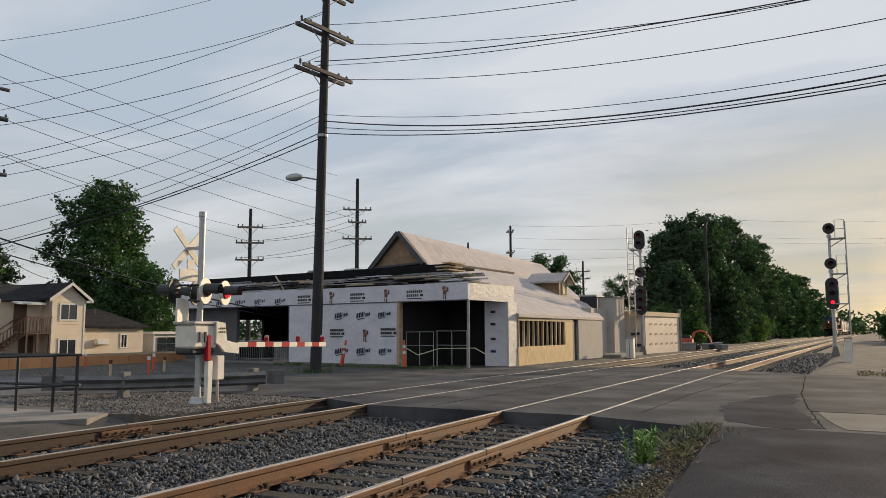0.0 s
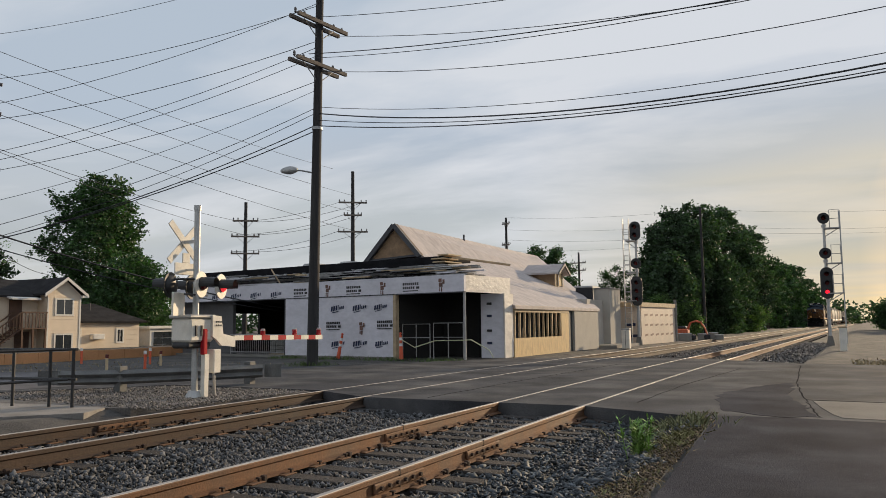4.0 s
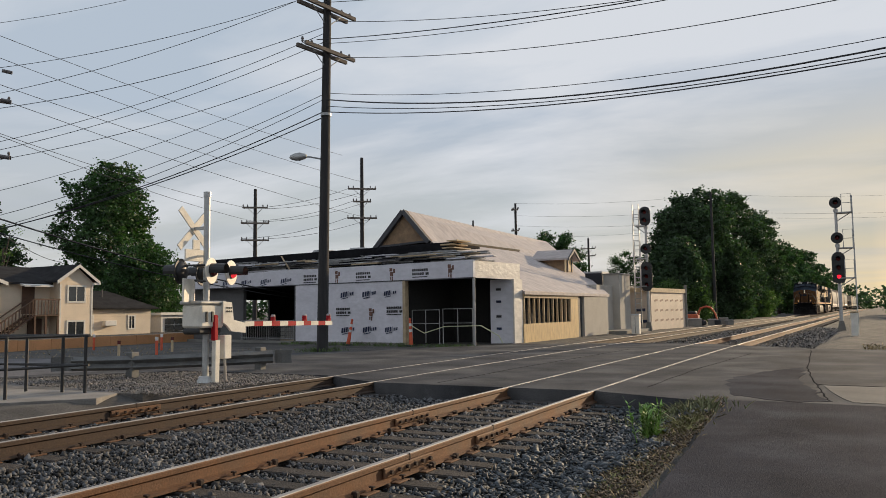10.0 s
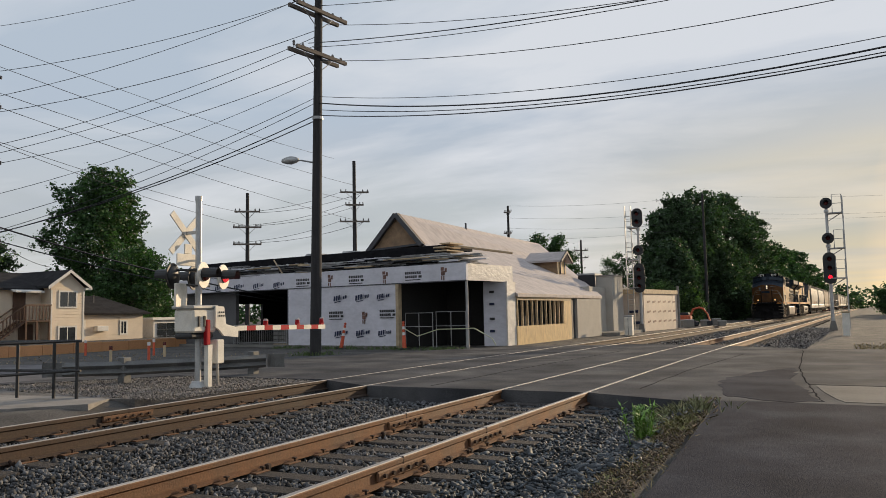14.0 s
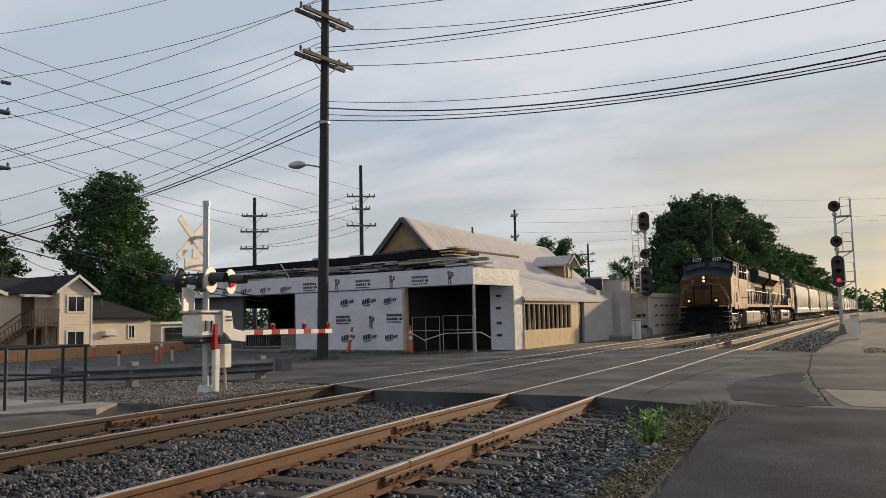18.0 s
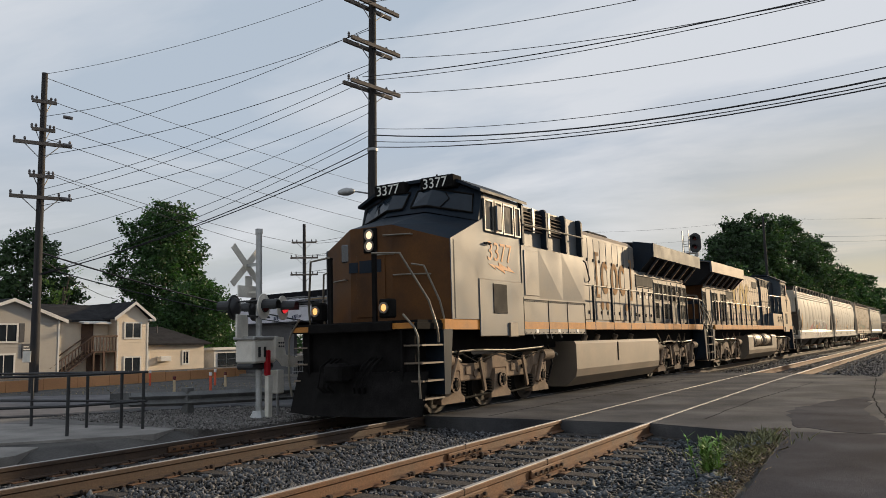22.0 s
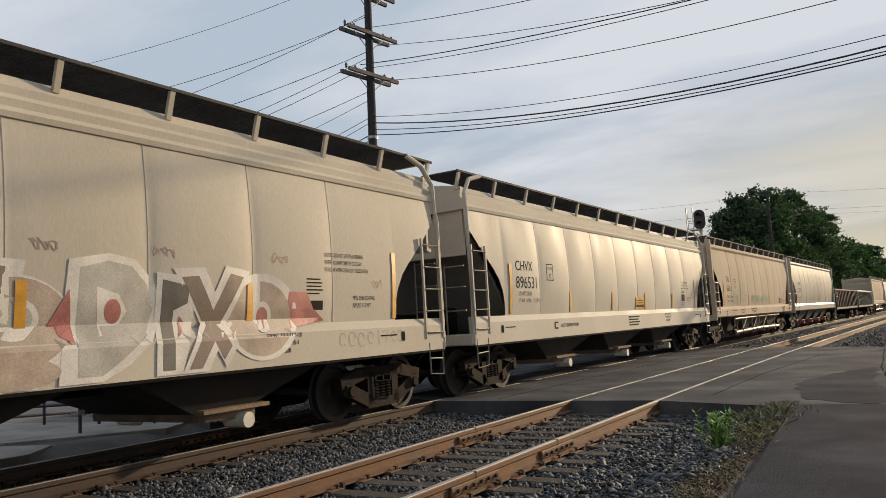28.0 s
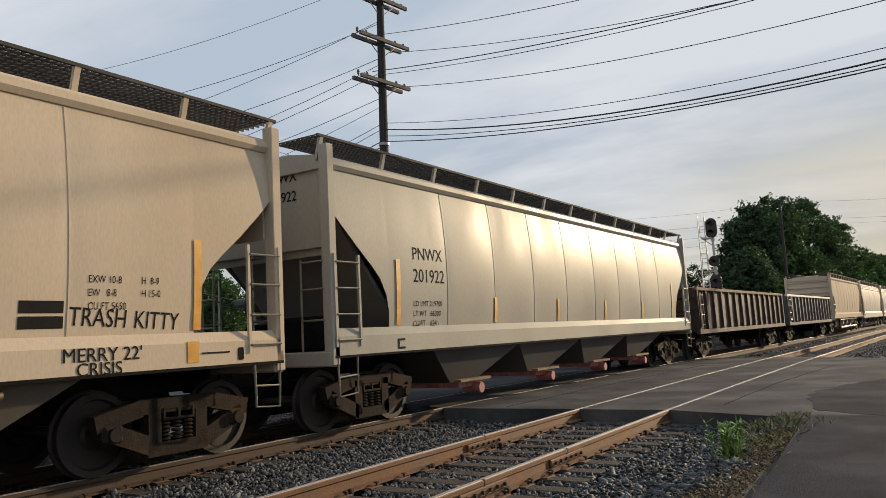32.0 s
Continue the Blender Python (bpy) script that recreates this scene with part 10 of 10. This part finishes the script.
ex = thing("excavator", "small orange excavator parked beside the wrapped block", "excavator", m=pose(-9.9, 61.2, -0.06))
part("undercarriage", Mesh().box(-0.8, 0.8, -0.5, -0.2, 0, 0.42, 0.1).box(-0.8, 0.8, 0.2, 0.5, 0, 0.42, 0.1), PIT, ex)
part("body", Mesh().box(-0.8, 0.3, -0.5, 0.5, 0.45, 0.85, 0.08), DIGGER, ex)
part("cab", Mesh().box(-0.45, 0.15, -0.4, 0.4, 0.85, 1.05, 0.05), PIT, ex)
part("boom", Mesh().tube([(0.2, 0, 0.7), (0.45, 0, 1.3), (0.9, 0, 1.42), (1.25, 0, 1.30)], 0.09, 6), DIGGER, ex)
part("stick", Mesh().tube([(1.2, 0, 1.32), (1.5, 0, 0.9), (1.65, 0, 0.35)], 0.07, 6), DIGGER, ex)
part("bucket", Mesh().box(1.45, 1.85, -0.25, 0.25, 0.05, 0.4, 0.05), PIT, ex)
for k, (x, y, w, h) in enumerate(((-8.6, 61.5, 0.7, 0.42), (-7.9, 62.0, 0.6, 0.5), (-7.4, 61.2, 0.5, 0.35), (-9.6, 58.5, 0.9, 0.5))):
    c = thing("crate", "pale grey storage crate on the gravel yard", "crate", "crates on the yard", m=pose(x, y, -0.06, 0, 0, 12 * k))
    part("box", Mesh().box(-w / 2, w / 2, -w / 2, w / 2, 0, h, 0.02), CONCRETE, c)
    part("lid", Mesh().box(-w / 2 - 0.02, w / 2 + 0.02, -w / 2 - 0.02, w / 2 + 0.02, h, h + 0.05, 0.01), SIG_ALU, c)

# ---- ballast, weeds and small stones ----
WEED = mat("weed_green", (0.15, 0.28, 0.05), 0.6, vary=0.3, scale=6, fine=20, bump=0, island=0.4)
WEED_OLIVE = mat("weed_olive", (0.15, 0.145, 0.055), 0.8, vary=0.3, scale=6, fine=20, bump=0, island=0.4)
WEED_GREY = mat("weed_grey", (0.16, 0.17, 0.085), 0.8, vary=0.3, scale=6, fine=20, bump=0, island=0.4)
GRASS_DRY = mat("dry_grass", (0.28, 0.22, 0.12), 0.8, vary=0.3, scale=6, fine=20, bump=0, island=0.4)
STONE_PALE = mat("pale_gravel", (0.16, 0.146, 0.134), 0.85, vary=0.3, scale=9, fine=80, bump=0.3, island=0.7)
STONE_BLUE = mat("slate_stone", (0.058, 0.067, 0.075), 0.7, vary=0.3, scale=9, fine=80, bump=0.3, island=0.75)
SOIL = mat("brown_soil", (0.115, 0.088, 0.060), 0.95, vary=0.3, scale=9, fine=60, bump=0.2, island=0.6)
GRASS = mat("grass", (0.075, 0.12, 0.03), 0.7, vary=0.3, scale=6, fine=20, bump=0, island=0.4)


def quads_mesh(name, V, F, k):
    me = bpy.data.meshes.new(name)
    n = len(F)
    me.vertices.add(len(V)), me.loops.add(n * k), me.polygons.add(n)
    me.vertices.foreach_set("co", V.ravel())
    me.loops.foreach_set("vertex_index", F.ravel())
    me.polygons.foreach_set("loop_start", np.arange(0, n * k, k))
    me.update(calc_edges=True)
    return me


def stones(P, size, seed, material=None, flatness=0.6):
    """Broken stones: six-cornered lumps of uneven shape at the points P."""
    rs = np.random.RandomState(seed)
    n = len(P)
    base = np.array([(1, 0, 0), (-1, 0, 0), (0, 1, 0), (0, -1, 0), (0, 0, 1), (0, 0, -1), (.6, .6, .6), (-.6, -.55, .6)])
    tri = np.array([(6, 0, 2), (6, 2, 4), (6, 4, 0), (7, 1, 3), (7, 3, 4), (7, 4, 1), (0, 4, 3), (2, 1, 4), (0, 3, 5), (2, 0, 5), (1, 2, 5), (3, 1, 5)])
    V = base[None] * rs.uniform(0.7, 1.25, (n, 8, 1)) + rs.normal(size=(n, 8, 3)) * 0.10
    V = V * (size * rs.lognormal(0, 0.32, n)[:, None] * np.array([1.0, 0.8, flatness])[None])[:, None]
    q = rs.normal(size=(n, 4)) * (1.0 if flatness > 0.5 else np.array([1.0, 0.25, 0.25, 1.0]))
    q /= np.linalg.norm(q, axis=1)[:, None]
    w, x, y, z = q.T
    R = np.stack([1 - 2 * (y * y + z * z), 2 * (x * y - z * w), 2 * (x * z + y * w), 2 * (x * y + z * w), 1 - 2 * (x * x + z * z), 2 * (y * z - x * w),
                  2 * (x * z - y * w), 2 * (y * z + x * w), 1 - 2 * (x * x + y * y)], -1).reshape(n, 3, 3)
    V = np.einsum("nij,nkj->nki", R, V) + P[:, None]
    F = (tri[None] + 8 * np.arange(n)[:, None, None]).reshape(-1, 3)
    me = quads_mesh("ballast", V.reshape(-1, 3), F, 3)
    me.materials.append(material or STONE)
    return me


def soil_rise(x, y):
    """The soil climbs from the ballast to the driveway's edge."""
    f = np.clip((x + 2.3 + 0.02 * y) / 0.85, 0, 1)
    return np.where(y < 12.0, -0.27 + 0.25 * f * f * (3 - 2 * f), -0.27)


def bed_height(x, y):
    """The top of the ballast: level with the ties between the rails, a shoulder beside them."""
    z = soil_rise(x, y)
    for c in (TRACK_1, TRACK_2):
        d = np.abs(x - c - np.array([bend(v) for v in y]))
        z = np.maximum(z, np.where(d < 1.5, -0.228, -0.228 - 0.16 * np.clip(d - 1.5, 0, 1)))
    return z


def build_ballast():
    rs = np.random.RandomState(2)

    def area(n, x0, x1, y0, y1, size, seed, label, keep=None, material=None, flatness=0.6):
        x, y = rs.uniform(x0, x1, n), rs.uniform(y0, y1, n)
        if keep is not None:
            k = keep(x, y)
            x, y = x[k], y[k]
        z = bed_height(x, y) + rs.uniform(-0.02, 0.03, len(x))
        # on the ties themselves few stones lie
        onrail = np.zeros(len(x), bool)
        for c in (TRACK_1, TRACK_2):
            d = x - c - np.array([bend(v) for v in y])
            onrail |= (np.abs(np.abs(d) - GAUGE / 2) < 0.10)
            tie = (np.abs(((y + 3.0 + 0.25) % 0.5) - 0.25) < 0.105) & (np.abs(d) < 1.3)
            onrail |= tie & (rs.uniform(size=len(x)) < 0.95)
        x, y, z = x[~onrail], y[~onrail], z[~onrail]
        solid("ballast", stones(np.stack([x, y, z], 1), size, seed, material, flatness), None, label, "gravel", kind="stuff")

    side = lambda x, y: x > TRACK_2 + 1.05 + 0.25 * np.sin(3.1 * y)
    edge = lambda x, y: x > -1.25 - 0.02 * y - 0.26 - 0.12 * np.sin(2.3 * y) - 0.08 * np.sin(7 * y + 1)
    area(20000, TRACK_2 + 0.75, -1.2, 1.5, 12.15, 0.030, 11, "flat blue-grey stones beside the track", lambda x, y: side(x, y) & ~edge(x, y) & (x < -1.25 - 0.02 * y), STONE_BLUE, 0.34)
    area(26000, -2.3, -1.2, 1.5, 12.15, 0.012, 12, "brown soil and fine gravel along the asphalt", lambda x, y: edge(x, y) & (x < -1.25 - 0.02 * y), SOIL, 0.5)
    area(52000, -11.2, -1.2, 1.5, 7.5, 0.0265, 1, "crushed grey stone ballast between the rails", lambda x, y: ~side(x, y) & (x * x + y * y > 24) & (y > 0.42 * -x))
    area(36000, -11.0, -1.3, 7.0, 12.15, 0.027, 2, "crushed grey stone ballast up to the road's edge", lambda x, y: ~side(x, y))
    area(9000, -11.2, -1.2, -4.0, 4.8, 0.045, 5, "crushed grey stone ballast behind the near ties", lambda x, y: (x < -1.25 - 0.02 * y) & ((x * x + y * y < 25) | (y < 0.43 * -x)))
    area(14000, -15.0, -9.5, -1.0, 6.5, 0.030, 4, "crushed grey stone ballast beside the track")
    area(26000, -11.5, 0.5, 27.0, 60.0, 0.046, 3, "dark stone ballast beyond the road", lambda x, y: (y > 29.5) | (x > -3.5))
    # small gravel on the shoulder by the gate
    n = 7000
    x, y = rs.uniform(-16.0, -9.8, n), rs.uniform(8.9, 13.3, n)
    k = (y > 9.4 - 0.1 * (x + 11)) & (y < 13.3 + 0.95 * np.minimum(0, x + 13.7))
    solid("loose_gravel", stones(np.stack([x[k], y[k], np.full(k.sum(), -0.015)], 1), 0.018, 6, STONE_PALE), None, "loose grey gravel by the gate", "gravel", kind="stuff")


def blades(name, label, spots, height, width, material, seed, lean=0.35):
    """Tapered blades or leaves rising from the spots."""
    rs = np.random.RandomState(seed)
    n = len(spots)
    h = height * rs.uniform(0.45, 1.15, n)[:, None]
    a = rs.uniform(0, 2 * np.pi, n)
    side = np.stack([np.cos(a), np.sin(a), np.zeros(n)], 1) * width
    tip = np.concatenate([rs.normal(size=(n, 2)) * lean, np.ones((n, 1))], 1)
    mid = spots + tip * np.array([0.45, 0.45, 0.6]) * h
    top = spots + tip * h
    V = np.stack([spots - side * 0.5, spots + side * 0.5, mid + side, top, mid - side], 1).reshape(-1, 3)
    F = (np.arange(5)[None] + 5 * np.arange(n)[:, None])
    me = quads_mesh(name, V, F, 5)
    me.materials.append(material)
    return solid(name, me, None, label, "plants", kind="stuff")


def build_weeds():
    rs = np.random.RandomState(4)
    # the leafy weed in the ballast
    w = thing("weed_plant", "tall leafy green weed growing in the ballast", "weed", m=pose(-1.88, 8.35, -0.12))
    for k in range(16):
        a, r = rs.uniform(0, 6.28), rs.uniform(0.01, 0.12)
        b = Vector((math.cos(a) * r, math.sin(a) * r, 0))
        t = b * 1.8 + Vector((0, 0, rs.uniform(0.24, 0.45)))
        stem = part("stem", Mesh().cyl(b, t, 0.006, 0.003, 5), WEED, w)
        g = Mesh()
        for j in range(40):
            f = rs.uniform(0.15, 1.0)
            p = b.lerp(t, f)
            d = Vector((*rs.normal(size=2), rs.uniform(0.0, 0.9))).normalized() * rs.uniform(0.06, 0.12)
            n = d.cross(Vector((0, 0, 1))).normalized() * 0.011
            g.add([p, p + d * 0.5 + n, p + d, p + d * 0.5 - n], [(0, 1, 2, 3)])
        part("leaves", g, WEED, stem)
    n = 620
    x, y = rs.uniform(-2.0, -1.2, n), rs.uniform(4.0, 11.0, n)
    k = (x > -1.25 - 0.03 * y - 0.55 * rs.uniform(0.2, 1, n)) & (x < -1.25 - 0.022 * y + 0.12)
    blades("dry_grass", "dry straw-coloured grass along the asphalt edge", np.stack([x[k], y[k], soil_rise(x[k], y[k])], 1), 0.06, 0.005, GRASS_DRY, 1, 0.9)
    n = 420
    x, y = rs.normal(-1.66, 0.11, n), rs.normal(9.2, 0.55, n)
    blades("weed_patch", "patch of low green and grey weeds by the asphalt", np.stack([x, y, soil_rise(x, y)], 1), 0.07, 0.010, WEED_OLIVE, 2, 1.1)
    x, y = rs.normal(-1.62, 0.12, n), rs.normal(6.3, 0.9, n)
    blades("weed_patch", "low mossy yellow-green weeds on the soil", np.stack([x, y, soil_rise(x, y)], 1), 0.03, 0.010, WEED_OLIVE, 12, 1.2)
    x, y = rs.normal(-1.95, 0.3, n), rs.normal(10.7, 0.35, n)
    blades("weed_patch", "patch of dry grey weeds by the road's edge", np.stack([x, y, soil_rise(x, y)], 1), 0.14, 0.010, WEED_GREY, 3, 0.6)
    # grass along the foot of the building
    n = 1500
    u, v = rs.uniform(-0.5, 9.5, n), rs.uniform(-1.2, 0.0, n)
    P = np.array([tuple(site(a, b, -0.07)) for a, b in zip(u, v)])
    k = rs.uniform(size=n) < 0.35 + 0.5 * (np.sin(u * 2.3) > 0.1)
    blades("grass_strip", "tufts of green grass along the building's foot", P[k], 0.15, 0.012, GRASS, 5, 0.5)
    # dry grass on the far right
    n = 4200
    x, y = rs.uniform(0.6, 9.0, n), rs.uniform(26.3, 31.0, n)
    k = rs.uniform(size=n) < np.clip(0.25 + 0.6 * np.sin(x * 1.1) * np.cos(y * 0.9), 0.05, 1)
    blades("dry_grass", "patches of dry yellow grass beyond the road", np.stack([x[k], y[k], np.full(k.sum(), -0.07)], 1), 0.10, 0.02, GRASS_DRY, 6, 0.7)
    # pole foot
    n = 170
    x, y = rs.normal(P1.x, 0.45, n), rs.normal(P1.y, 0.4, n)
    blades("grass_tuft", "green grass round the foot of the pole", np.stack([x, y, np.full(n, -0.06)], 1), 0.18, 0.012, GRASS, 7, 0.5)
    n = 1500
    x, y = rs.uniform(-30, -17, n), rs.uniform(15.5, 23, n)
    k = rs.uniform(size=n) < 0.3
    blades("grass_strip", "thin rough grass on the verge by the houses", np.stack([x[k], y[k], np.full(k.sum(), -0.1)], 1), 0.12, 0.014, GRASS_DRY, 8, 0.6)


build_ballast()
build_weeds()

motions()
